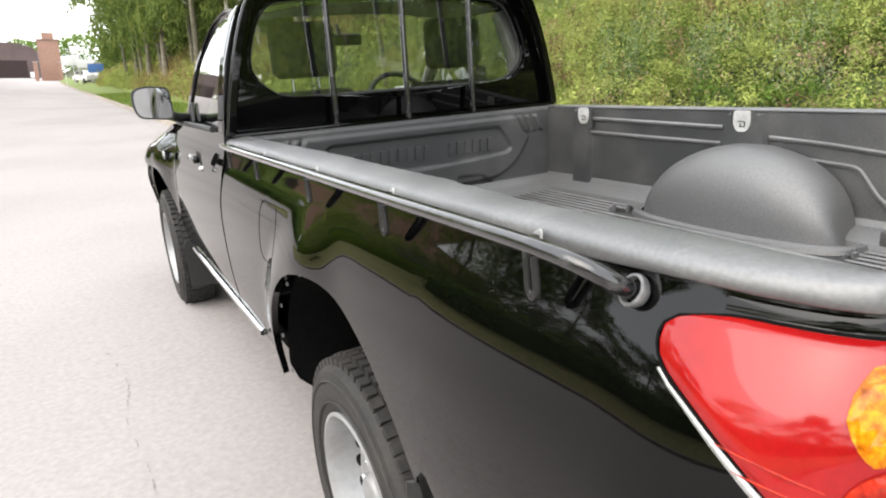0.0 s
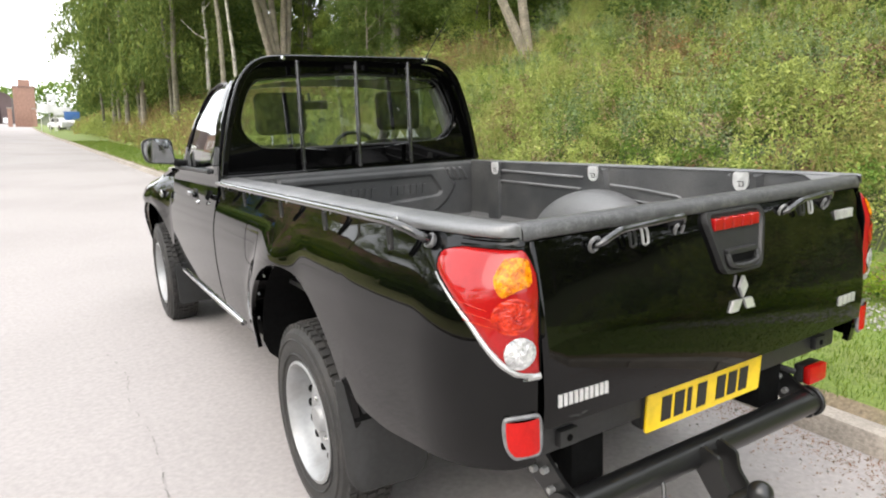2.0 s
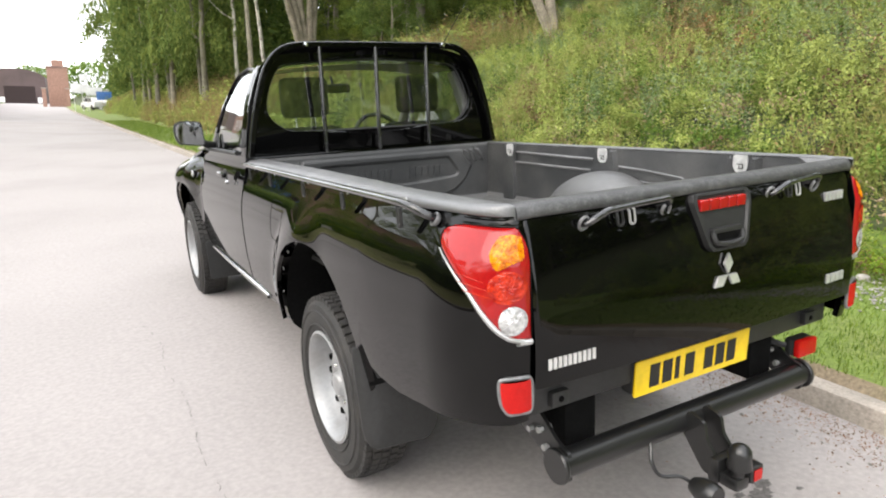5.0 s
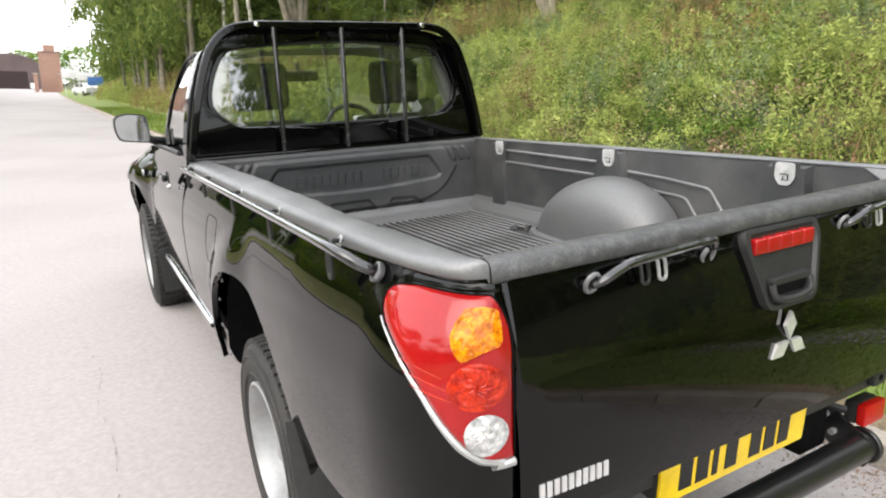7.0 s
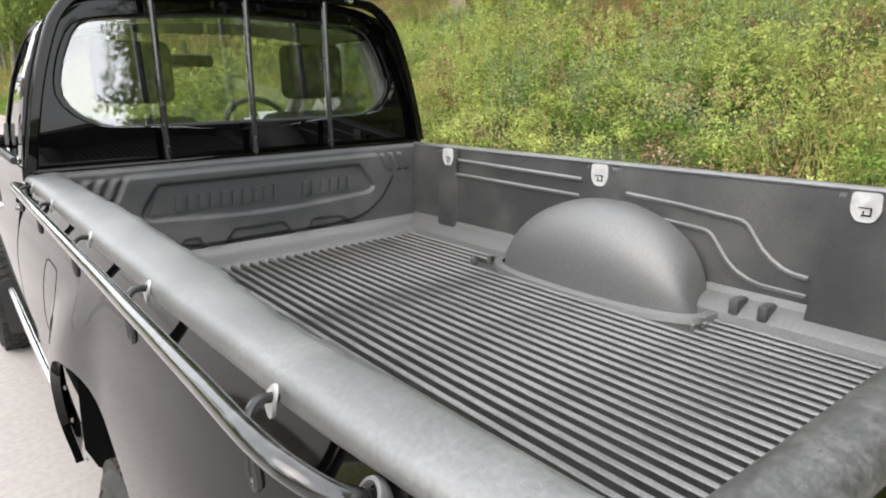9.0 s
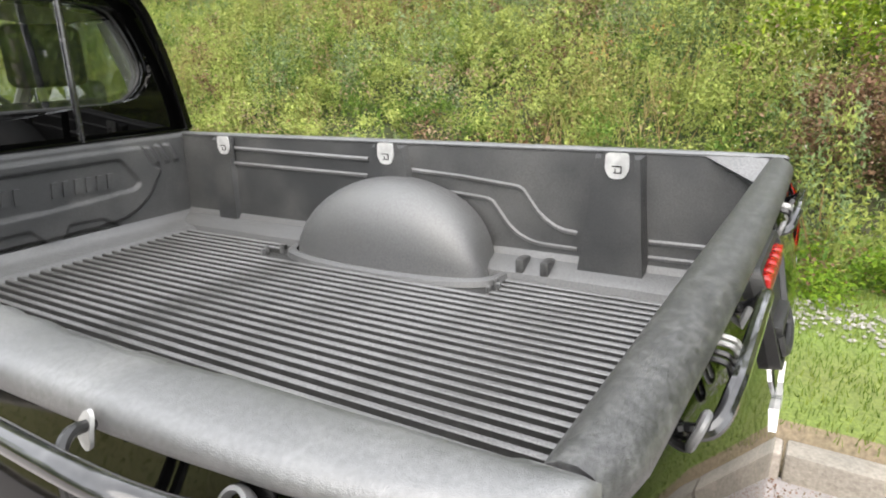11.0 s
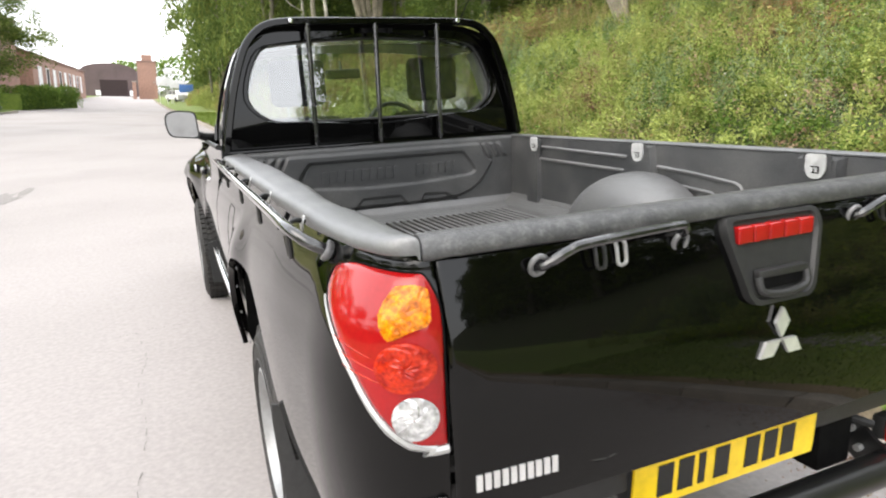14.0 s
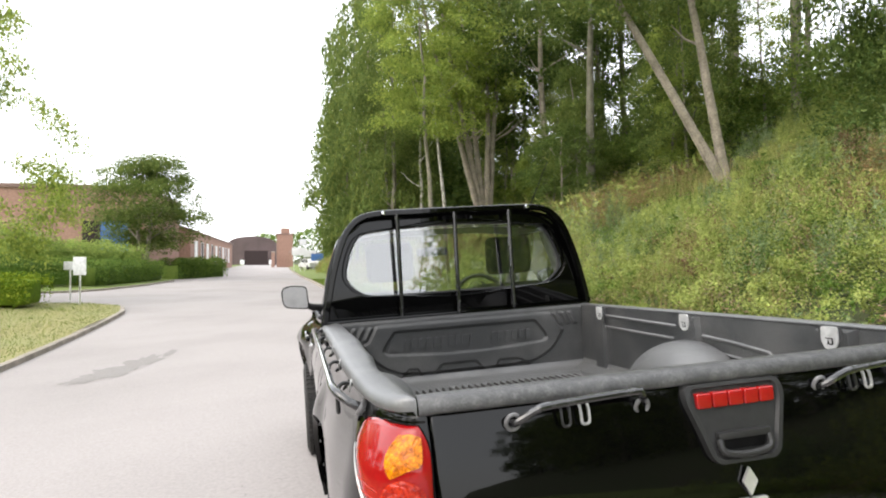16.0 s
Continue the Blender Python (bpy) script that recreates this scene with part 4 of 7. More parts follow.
half = [(0.0, 1.231), (0.52, 1.231), (0.563, 1.15), (0.597, 1.13), (0.562, 1.08), (0.53, 1.035), (0.47, 0.99), (0.4, 0.962), (0.3, 0.95), (0.0, 0.948)]
plate = half + [(-x, z) for x, z in half[::-1][1:-1]]
half = [(0.0, 1.194), (0.42, 1.194), (0.468, 1.13), (0.49, 1.09), (0.465, 1.07), (0.2, 1.052), (0.0, 1.048)]
sunk = half + [(-x, z) for x, z in half[::-1][1:-1]]
wx, wz = np.meshgrid(np.linspace(-0.735, 0.735, 246), np.linspace(0.936, 1.25, 54), indexing="ij")
relief = 0.017 * raised(wx, wz, [tuple(p) for p in rounded(plate, 0.012)], 0.012) - 0.015 * raised(wx, wz, [tuple(p) for p in rounded(sunk, 0.014)], 0.009)
for outline in ([(-0.215, 0.93), (-0.155, 0.992), (0.045, 0.992), (0.1, 0.93)], [(0.15, 0.93), (0.182, 0.985), (0.31, 0.98), (0.39, 0.93)], [(-0.27, 0.93), (-0.3, 0.98), (-0.35, 0.978), (-0.39, 0.93)]):
    relief -= 0.013 * raised(wx, wz, outline, 0.009)
for sx in (-1, 1):
    for x in (0.548, 0.594, 0.64):
        relief += 0.011 * raised(wx, wz, [(sx * (x - 0.012), 1.228), (sx * (x + 0.012), 1.228), (sx * (x + 0.05), 1.156), (sx * (x + 0.026), 1.156)], 0.008)
bm = bmesh.new()
rows = [[(x, 2.41, 1.265), (x, 2.385, 1.266), (x, 2.376, 1.258)] + [(x, 2.372 - d, z) for z, d in zip(wz[0][::-1], line[::-1])] for x, line in zip(wx[:, 0], relief)]
grid(bm, rows)
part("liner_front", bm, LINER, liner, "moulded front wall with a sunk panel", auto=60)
bm = bmesh.new()
grid(bm, [[(x, y, z) for y, z in ((2.372, 0.936), (2.362, 0.915), (2.34, 0.9), (2.29, 0.888), (2.255, 0.878), (2.24, FLOOR_Z))] for x in steps((-0.735, 0.735, 0.1225))])
part("liner_cove", bm, BOXED, liner, "paler coved foot of the front wall", auto=40)
for i in range(18):
    if i in (10, 11):
        continue
    x = -0.368 + 0.0425 * i
    bm = bmesh.new()
    prism(bm, rounded([(x, 1.091), (x + 0.026, 1.091), (x + 0.031, 1.147), (x + 0.005, 1.147)], 0.004, 2), lambda u, v, d: (u, 2.372 - d, v), 0.011)
    part("raised_bar", bm, LINER, liner)
bm = bmesh.new()
prism(bm, rounded([(-0.462, 1.088), (-0.398, 1.088), (-0.43, 1.165)], 0.008, 2), lambda u, v, d: (u, 2.372 - d, v), 0.011)
part("raised_mark", bm, LINER, liner)

# tailgate
tailgate = new("tailgate")
tailgate.parent = truck
gate_y = lambda z: 0.42 * max(0.0, z - 0.88) ** 2 + 3.0 * max(0.0, z - 1.195) ** 2 + 0.6 * max(0.0, 0.88 - z) ** 2
hold = gate_y(1.1) - 0.0075
gate_at = lambda x, z: gate_y(z) + 0.016 * (abs(x) / 0.69) ** 2 + 0.008 * max(0.0, (abs(x) - 0.676) / 0.011) ** 2
bm = bmesh.new()
grid(bm, [[(x, gate_at(x, z), z) for z in steps((0.795, 1.246, 0.0265))] for x in steps((-0.687, -0.675, 0.004), (-0.675, 0.675, 0.054), (0.675, 0.687, 0.004))])
part("tailgate_skin", shell(bm, 0.05), PAINT, tailgate)
bm = bmesh.new()
prof = [(0.06, 1.229), (0.048, 1.229), (0.0435, 1.233), (0.0435, 1.243), (0.047, 1.254), (0.056, 1.262), (0.07, 1.267), (0.088, 1.267), (0.102, 1.262), (0.11, 1.254), (0.113, 1.24), (0.113, FLOOR_Z)]
vs = grid(bm, [[(x, y + (0.008 * (abs(x) / 0.69) ** 2 + 0.012 * smooth01((abs(x) - 0.645) / 0.07)) * min(max((0.113 - y) / 0.065, 0.0), 1.0), z - (0.006 if z < 1.25 and y < 0.06 else 0.002) * smooth01((abs(x) - 0.66) / 0.045)) for y, z in prof] for x in steps((-0.706, -0.62, 0.014), (-0.62, 0.62, 0.062), (0.62, 0.706, 0.014))])
bm.faces.new(vs[0])
bm.faces.new(vs[-1])
part("tailgate_cap", bm, GATECAP, tailgate, "scuffed plastic tailgate cap", auto=60)

# high brake lamp and latch
latch = new("latch_panel")
latch.parent = tailgate
bm = bmesh.new()
out = rounded([(-0.122, 1.232), (0.122, 1.232), (0.128, 1.2), (0.088, 1.075), (0.07, 1.06), (-0.07, 1.06), (-0.088, 1.075), (-0.128, 1.2)], 0.02)
yy = lambda v: gate_y(v) - 0.002
mid = Vector((0, 1.15))
inner = [mid + (Vector(p) - mid) * 0.84 for p in out]
grid(bm, [[(p[0], yy(p[1]) + 0.006, p[1]) for p in out], [(p[0], yy(p[1]) - 0.014, p[1]) for p in [mid + (Vector(q) - mid) * 0.97 for q in out]], [(p[0], yy(p[1]) - 0.014, p[1]) for p in [mid + (Vector(q) - mid) * 0.88 for q in out]], [(p[0], yy(p[1]) - 0.006, p[1]) for p in inner]], True)
bm.faces.new([bm.verts.new((p[0], yy(p[1]) - 0.0055, p[1])) for p in inner])
part("latch_bezel", bm, PLASTIC, latch)
for k in range(5):
    bm = bmesh.new()
    x = -0.098 + 0.0395 * k
    box(bm, (x, gate_y(1.195) - 0.018, 1.178), (x + 0.0375, gate_y(1.195) + 0.004, 1.212), 0.006, 3)
    part("brake_lamp", bm, REDLENS, latch, "red brake lamp segment")
bm = bmesh.new()
box(bm, (-0.065, hold - 0.010, 1.112), (0.065, hold + 0.012, 1.128), 0.006)
tube(bm, curve_points([(-0.062, hold - 0.004, 1.115), (-0.055, hold - 0.012, 1.088), (0.0, hold - 0.015, 1.08), (0.055, hold - 0.012, 1.088), (0.062, hold - 0.004, 1.115)], 6), 0.008, 8)
part("pull_handle", bm, PLASTIC, latch)
bm = bmesh.new()
prism(bm, rounded([(-0.055, 1.114), (0.055, 1.114), (0.048, 1.09), (-0.048, 1.09)], 0.008), lambda u, v, d: (u, hold - 0.003 - d, v), 0.002)
part("handle_hollow", bm, UNDER, latch)
# silver badge: three diamonds, and plain bars for the badges' writing
bm = bmesh.new()
for w in (90, 210, 330):
    m = Matrix.Rotation(radians(w), 2)
    d2 = [m @ Vector(p) for p in ((0.003, 0), (0.034, 0.0175), (0.064, 0), (0.034, -0.0175))]
    prism(bm, d2, lambda u, v, d: (u - 0.002, gate_y(0.985) - d, 0.986 + v), 0.008)
part("silver_badge", bm, BADGE, tailgate, "three small silver diamond shapes", smooth=False)
def bars(x0, x1, z0, z1, count, name):
    w = (x1 - x0) / count
    for k in range(count):
        bm = bmesh.new()
        x = x0 + k * w
        box(bm, (x, gate_at(x, z0) - 0.004, z0), (x + 0.72 * w, gate_at(x, z0) + 0.012, z1), 0.001)
        part(name, bm, BADGE, tailgate, "plain silver bar", smooth=False)


bars(-0.655, -0.5, 0.842, 0.872, 10, "badge_bar")
bars(0.52, 0.63, 1.14, 1.168, 5, "badge_bar")
bars(0.515, 0.625, 0.865, 0.895, 4, "badge_bar")


# grab bars and rope hooks
HOOK = mat("black_hook", (0.012, 0.012, 0.012), 0.3, vary=0.2, scale=60.0, spec=0.6)


def rope_hook(at, out):
    """A bent rod: out of the cap, down inside the rail and round into a narrow loop below it; out points away from the body."""
    p, o = Vector(at), Vector(out)
    bm = bmesh.new()
    path = ((-0.004, 0.0, -0.003), (0.014, 0.006, 0.003), (0.027, 0.014, 0.001), (0.0345, 0.021, -0.009), (0.0365, 0.025, -0.026), (0.0365, 0.026, -0.052), (0.0365, 0.029, -0.061), (0.0365, 0.0345, -0.064), (0.0365, 0.04, -0.061), (0.0365, 0.043, -0.052), (0.039, 0.043, -0.01))
    tube(bm, curve_points([p + o * k + Vector((0, -b, z)) for k, b, z in path], 4), 0.0055, 8)
    return bm


for sx in (-1, 1):
    rail = new("side_rail")
    rail.parent = truck
    bm = bmesh.new()
    X = sx * 0.864
    low = 0.0 if sx < 0 else -0.017
    front = curve_points([(X, 2.2, 1.255), (sx * 0.855, 2.30, 1.25), (sx * 0.82, 2.33, 1.235)], 6)
    back = curve_points([(sx * 0.785, 0.3, 1.2), (sx * 0.803, 0.302, 1.211), (sx * 0.832, 0.308, 1.228), (sx * 0.855, 0.335, 1.246), (X, 0.39, 1.254), (X, 0.5, 1.255)], 6)
    tube(bm, [Vector(p) + Vector((0, 0, low)) for p in back + [(X, 1.3, 1.255)] + front], 0.0112, 12)
    part("rail_tube", bm, TUBE, rail, "shiny worn black tube")
    for c, d in (((sx * 0.804, 0.304, 1.212), (0.85 * sx, 0.15, 0.5)), ((sx * 0.82, 2.33, 1.235), (-0.9 * sx, -0.4, 0.1))):
        bm = bmesh.new()
        lathe(bm, [(0.0, 0.012), (0.016, 0.012), (0.0195, 0.006), (0.0205, 0.002), (0.0195, -0.002), (0.016, -0.003), (0.014, 0.004)], (0, 0, 0), "z", 20)
        bmesh.ops.transform(bm, matrix=Matrix.Translation((c[0], c[1], c[2] + low)) @ Vector(d).to_track_quat("Z", "Y").to_matrix().to_4x4() @ Matrix.Rotation(math.pi, 4, "X"), verts=bm.verts[:])
        part("rail_flange", bm, FLANGE, rail, "scuffed grey collar")
    for y in (0.462, 0.91, 1.35, 1.86, 2.26):
        part("rope_hook", rope_hook((sx * 0.812, y, 1.244 + low), (sx, 0, 0)), HOOK, rail)
    for y in (0.462, 0.91, 1.35, 1.86, 2.26):
        bm = bmesh.new()
        prism(bm, [(0.0095 * math.cos(w), 0.017 * math.sin(w)) for w in (2 * math.pi * k / 16 for k in range(16))], lambda u, v, d: (sx * (0.8135 - 0.4 * max(v, 0) + d), y + u, 1.238 + low + v), 0.004)
        part("eye_plate", bm, PLATED, rail, "bright washer plate")
for x0, x1 in ((-0.516, -0.222), (0.232, 0.462)):
    bar = new("grab_bar")
    bar.parent = tailgate
    bm = bmesh.new()
    tube(bm, curve_points([(x0, 0.06, 1.194), (x0 + 0.003, 0.036, 1.197), (x0 + 0.016, 0.025, 1.206), (x0 + 0.045, 0.02, 1.22), (x0 + 0.08, 0.018, 1.228), (x1 - 0.035, 0.018, 1.236), (x1 - 0.012, 0.02, 1.232), (x1 - 0.002, 0.03, 1.218), (x1, 0.06, 1.202)], 6), 0.0085, 10)
    part("bar_tube", bm, TUBE, bar, "shiny worn black tube")
    for x in (x0, x1):
        bm = bmesh.new()
        tube(bm, [(x + 0.0145 * math.cos(w), 0.041 - 0.006 * math.sin(w), 1.198 + 0.0165 * math.sin(w)) for w in (2 * math.pi * k / 20 for k in range(20))], 0.0046, 8, closed=True)
        part("bar_flange", bm, FLANGE, bar)
    for x in ((x0 + x1) / 2 - 0.035, (x0 + x1) / 2 + 0.008):
        bm = bmesh.new()
        tube(bm, curve_points([(x - 0.009, 0.055, 1.222), (x - 0.009, 0.034, 1.218), (x - 0.009, 0.028, 1.2), (x - 0.007, 0.026, 1.182), (x + 0.007, 0.026, 1.182), (x + 0.009, 0.028, 1.2), (x + 0.009, 0.034, 1.218), (x + 0.009, 0.055, 1.222)], 5), 0.0034, 8)
        part("rope_hook", bm, PLATED if x > (x0 + x1) / 2 else HOOK, bar)

# rear lamps
LAMP_S = [(0.93, 0.97), (0.942, 0.84), (0.965, 0.73), (0.99, 0.655), (1.01, 0.6), (1.05, 0.5), (1.08, 0.4), (1.1, 0.33), (1.125, 0.245), (1.143, 0.175), (1.162, 0.13), (1.183, 0.12), (1.194, 0.135), (1.203, 0.18), (1.208, 0.27)]
LAMP_E = [(0.93, 0.995), (1.158, 0.995), (1.178, 0.985), (1.191, 0.96), (1.201, 0.92), (1.208, 0.86)]


def lamp_point(s, z, sx, off):
    """A place on the lamp's face; s below 0 runs on along the flank."""
    if s < 0:
        w = half_width(0.33, z)
        return Vector((sx * (w + off), 0.325 - s * 0.4, z))
    return corner(s, z, sx, off)


for sx in (-1, 1):
    lamp = new("tail_lamp")
    lamp.parent = truck
    bm = bmesh.new()
    zs = steps((0.93, 0.95, 0.005), (0.95, 1.186, 0.0135), (1.186, 1.208, 0.0036))
    rows = []
    for i, z in enumerate(zs):
        s0, s1 = lerp_table(LAMP_S, z), lerp_table(LAMP_E, z)
        edge = [0.0, 0.03] + [0.1 + 0.8 * k / 14 for k in range(15)] + [0.97, 1.0]
        t = i / (len(zs) - 1)
        rows.append([lamp_point(s0 + (s1 - s0) * e, z, sx, 0.002 + 0.007 * min(1.0, (min(e, 1 - e) * 14) ** 0.5) * min(1.0, (min(t, 1 - t) * 12 + 0.05) ** 0.5)) for e in edge])
    grid(bm, rows)
    lens = part("red_lens", bm, REDLENS, lamp, "glossy red lens", auto=70)
    bm = bmesh.new()
    amber = [Vector(p) for p in resample(rounded([(0.655, 1.192), (0.8, 1.195), (0.93, 1.19), (0.945, 1.16), (0.94, 1.136), (0.83, 1.128), (0.7, 1.11), (0.64, 1.13), (0.6, 1.156)], 0.02, 4), 30)]
    hub = Vector((0.76, 1.155))
    cut = random.Random(5)
    facet = lambda a, b, off, amount: lamp_point(a, b, sx, off + cut.uniform(-amount, amount))
    grid(bm, [[facet(*(hub + (p - hub) * r + (Vector((cut.uniform(-0.022, 0.022), cut.uniform(-0.006, 0.006))) if r < 0.9 else Vector((0, 0)))), 0.0108 + 0.003 * (1 - r ** 4), 0.0 if r > 0.95 else 0.0011) for p in amber] for r in (1.0, 0.93, 0.78, 0.62, 0.45, 0.28, 0.1, 0.002)], True)
    part("indicator_lens", bm, AMBERLENS, lens, "amber indicator lens", smooth=False)
    bm = bmesh.new()
    grid(bm, [[facet(0.8 + 0.165 * r * math.cos(w), 1.07 + 0.041 * r * math.sin(w), 0.0107 + 0.0015 * (1 - r * r), 0.0 if r > 0.95 else 0.0013) for w in (2 * math.pi * k / 26 for k in range(26))]
              for r in (0.03, 0.2, 0.36, 0.5, 0.64, 0.76, 0.88, 1.0)], True)
    part("tail_reflector", bm, REDFACET, lens, "faceted red reflector", smooth=False)
    bm = bmesh.new()
    rows = [[facet(0.85 + 0.115 * r * math.cos(w), 0.986 + 0.037 * r * math.sin(w), 0.0112 + 0.004 * (1 - r * r), 0.0 if r > 0.9 else 0.0012) for w in (2 * math.pi * k / 28 for k in range(28))] for r in (0.03, 0.2, 0.38, 0.56, 0.74, 0.9, 1.0)]
    grid(bm, rows, True)
    part("reversing_lens", bm, CLEARLENS, lens, "round clear reversing lens", smooth=False)
    # moulded lines inside the red lens
    for k in range(3):
        bm = bmesh.new()
        tube(bm, [lamp_point(0.33 + 0.05 * k + 0.27 * q, 1.1 - 0.02 * k - 0.018 * q, sx, 0.0092) for q in (0.0, 0.25, 0.5, 0.75, 1.0)], [0.0004, 0.0012, 0.0016, 0.0014, 0.0006], 5)
        part("lens_moulding", bm, REDFACET, lens)
    bm = bmesh.new()
    line = [lamp_point(lerp_table(LAMP_S, z) - 0.008, z - 0.004, sx, 0.004) for z in steps((0.932, 1.15, 0.012))][::-1] + [lamp_point(s, 0.9245, sx, 0.004) for s in (0.9, 0.95, 0.995)]
    tube(bm, line, [0.002 + 0.0065 * min(1.0, 1.5 * k / len(line)) for k in range(len(line))], 8)
    part("lamp_trim", bm, SILVER, lamp, "bright trim line")
    bm = bmesh.new()
    gz = steps((0.935, 1.208, 0.01))
    rim = [lamp_point(lerp_table(LAMP_S, z) - 0.004, z, sx, 0.003) for z in gz] + [lamp_point(0.27 + k / 10 * (0.86 - 0.27), 1.2095, sx, 0.003) for k in range(1, 10)] + [lamp_point(lerp_table(LAMP_E, z) + 0.004, z, sx, 0.003) for z in gz[::-1]]
    tube(bm, rim, 0.0017, 6)
    part("lamp_gasket", bm, UNDER, lamp, "thin black gasket")
    # low reflector
    bm = bmesh.new()
    grid(bm, [[lamp_point((0.735 + 0.06 * smooth01((0.765 - z) / 0.03)) + (0.985 - 0.735 - 0.06 * smooth01((0.765 - z) / 0.03)) * k / 8, z, sx, 0.004 + 0.008 * math.sin(math.pi * (k + 0.3) / 8.6) ** 0.4) for k in range(9)] for z in steps((0.742, 0.826, 0.0105))])
    refl = part("reflector", bm, REFLEX, truck, "small red reflector")
    bm = bmesh.new()
    tube(bm, [lamp_point(s, z, sx, 0.003) for s, z in rounded([(0.72, 0.831), (0.995, 0.831), (0.995, 0.737), (0.79, 0.737), (0.73, 0.765)], 0.03)], 0.006, 6, closed=True)
    part("reflector_frame", bm, FLANGE, refl, "grey reflector surround")
    # filler below the tailgate cap beside the lamp
    bm = bmesh.new()
    grid(bm, [[lamp_point(0.25 + 0.73 * k / 12, z, sx, off) for k in range(13)] for z, off in ((1.2125, 0.003), (1.219, 0.0035), (1.23, -0.001), (1.243, -0.01))])
    part("lamp_cover", bm, PAINT, truck)

# valance, plate, tow bar
bm = bmesh.new()
box(bm, (-0.69, 0.1, 0.675), (0.69, 0.14, 0.81), 0.012)
part("rear_valance", bm, PLASTIC, truck, "black lower rear panel")
for x in (-0.56, 0.57):
    bm = bmesh.new()
    box(bm, (x - 0.03, 0.08, 0.69), (x + 0.03, 0.105, 0.735), 0.006)
    b = part("jack_bracket", bm, PLASTIC, truck)
    bm = bmesh.new()
    lathe(bm, [(0.0, -0.002), (0.009, -0.002), (0.009, 0.004)], (x, 0.08, 0.713), "y", 12)
    part("bracket_hole", bm, UNDER, b)
PLATE = Matrix.Translation((-0.022, 0.085, 0.69)) @ Matrix.Rotation(radians(4), 4, "X")
plate = new("number_plate")
plate.parent = truck
plate.matrix_basis = PLATE
bm = bmesh.new()
prism(bm, rounded([(-0.257, -0.057), (0.257, -0.057), (0.257, 0.057), (-0.257, 0.057)], 0.008), lambda u, v, d: (u, d, v), 0.006)
part("plate_board", bm, YELLOW, plate, "yellow rear number plate", smooth=False)
for k, x in enumerate((-0.197, -0.143, -0.089, -0.045, 0.042, 0.096, 0.15)):
    bm = bmesh.new()
    box(bm, (x, -0.002, -0.037), (x + (0.018 if k == 2 else 0.04), 0.001, 0.037))
    part("plate_bar", bm, INK, plate, "plain black bar", smooth=False)
bm = bmesh.new()
box(bm, (-0.26, 0.01, -0.05), (0.26, 0.05, 0.06), 0.006)
part("plate_backing", bm, PLASTIC, plate)
tow = new("tow_bar")
tow.parent = truck
bm = bmesh.new()
tube(bm, [(-0.56, 0.1, 0.5), (0.56, 0.1, 0.5)], 0.042, 20)
part("cross_tube", bm, HOOK, tow, "black painted steel tube")
for x in (-0.535, 0.535):
    bm = bmesh.new()
    prism(bm, rounded([(-0.03, 0.45), (0.03, 0.445), (0.1, 0.5), (0.34, 0.6), (0.34, 0.69), (0.16, 0.66), (0.03, 0.56), (-0.03, 0.54)], 0.02), lambda u, v, d: (x - 0.006 + d, u + 0.1, v), 0.012)
    part("tow_arm", bm, HOOK, tow)
    bm = bmesh.new()
    lathe(bm, [(0.0, -0.008), (0.05, -0.008), (0.053, -0.004), (0.053, 0.004), (0.05, 0.008), (0.0, 0.008)], (x * 1.048, 0.1, 0.5), "x", 24)
    part("end_plate", bm, HOOK, tow)
    for y, z in ((0.165, 0.525), (0.19, 0.57), (0.235, 0.555)):
        bm = bmesh.new()
        lathe(bm, [(0.0, -0.024), (0.01, -0.024), (0.01, 0.024), (0.0, 0.024)], (x, y, z), "x", 6)
        part("bolt", bm, PLATED, tow)
for x in (-0.075, 0.0):
    bm = bmesh.new()
    prism(bm, rounded([(0.06, 0.548), (0.0, 0.53), (-0.01, 0.48), (-0.045, 0.44), (-0.045, 0.365), (0.0, 0.375), (0.045, 0.43), (0.085, 0.48)], 0.012), lambda u, v, d: (x + d, u, v), 0.012)
    part("drop_plate", bm, HOOK, tow)
bm = bmesh.new()
box(bm, (-0.095, -0.07, 0.365), (0.012, -0.035, 0.445), 0.01)
box(bm, (-0.085, -0.13, 0.365), (-0.025, -0.06, 0.405), 0.012)
tube(bm, [(-0.052, -0.105, 0.39), (-0.052, -0.11, 0.43), (-0.052, -0.11, 0.45)], [0.022, 0.016, 0.018], 12)
part("tow_bracket", bm, HOOK, tow)
bm = bmesh.new()
lathe(bm, [(0.0, 0.04)] + [(0.034 * math.sin(w), 0.034 * math.cos(w) + 0.006) for w in (0.3, 0.7, 1.1, 1.5, 1.9)] + [(0.036, -0.028), (0.036, -0.036), (0.0, -0.038)], (-0.052, -0.11, 0.468), "z", 20)
part("ball_cover", bm, HOOK, tow, "black rubber ball cover")
bm = bmesh.new()
box(bm, (-0.03, -0.135, 0.375), (0.03, -0.05, 0.43), 0.012)
part("coupling_block", bm, HOOK, tow)
bm = bmesh.new()
prism(bm, rounded([(-0.018, 0.385), (0.018, 0.385), (0.018, 0.42), (-0.018, 0.42)], 0.005), lambda u, v, d: (u, -0.1352 - d, v), 0.002)
part("sticker", bm, REFLEX, tow, "small red label on the coupling", smooth=False)
bm = bmesh.new()
lathe(bm, [(0.0, -0.035), (0.03, -0.035), (0.036, -0.025), (0.036, 0.02), (0.024, 0.05), (0.0, 0.055)], (-0.155, -0.085, 0.372), "y", 18)
part("trailer_socket", bm, HOOK, tow)
bm = bmesh.new()
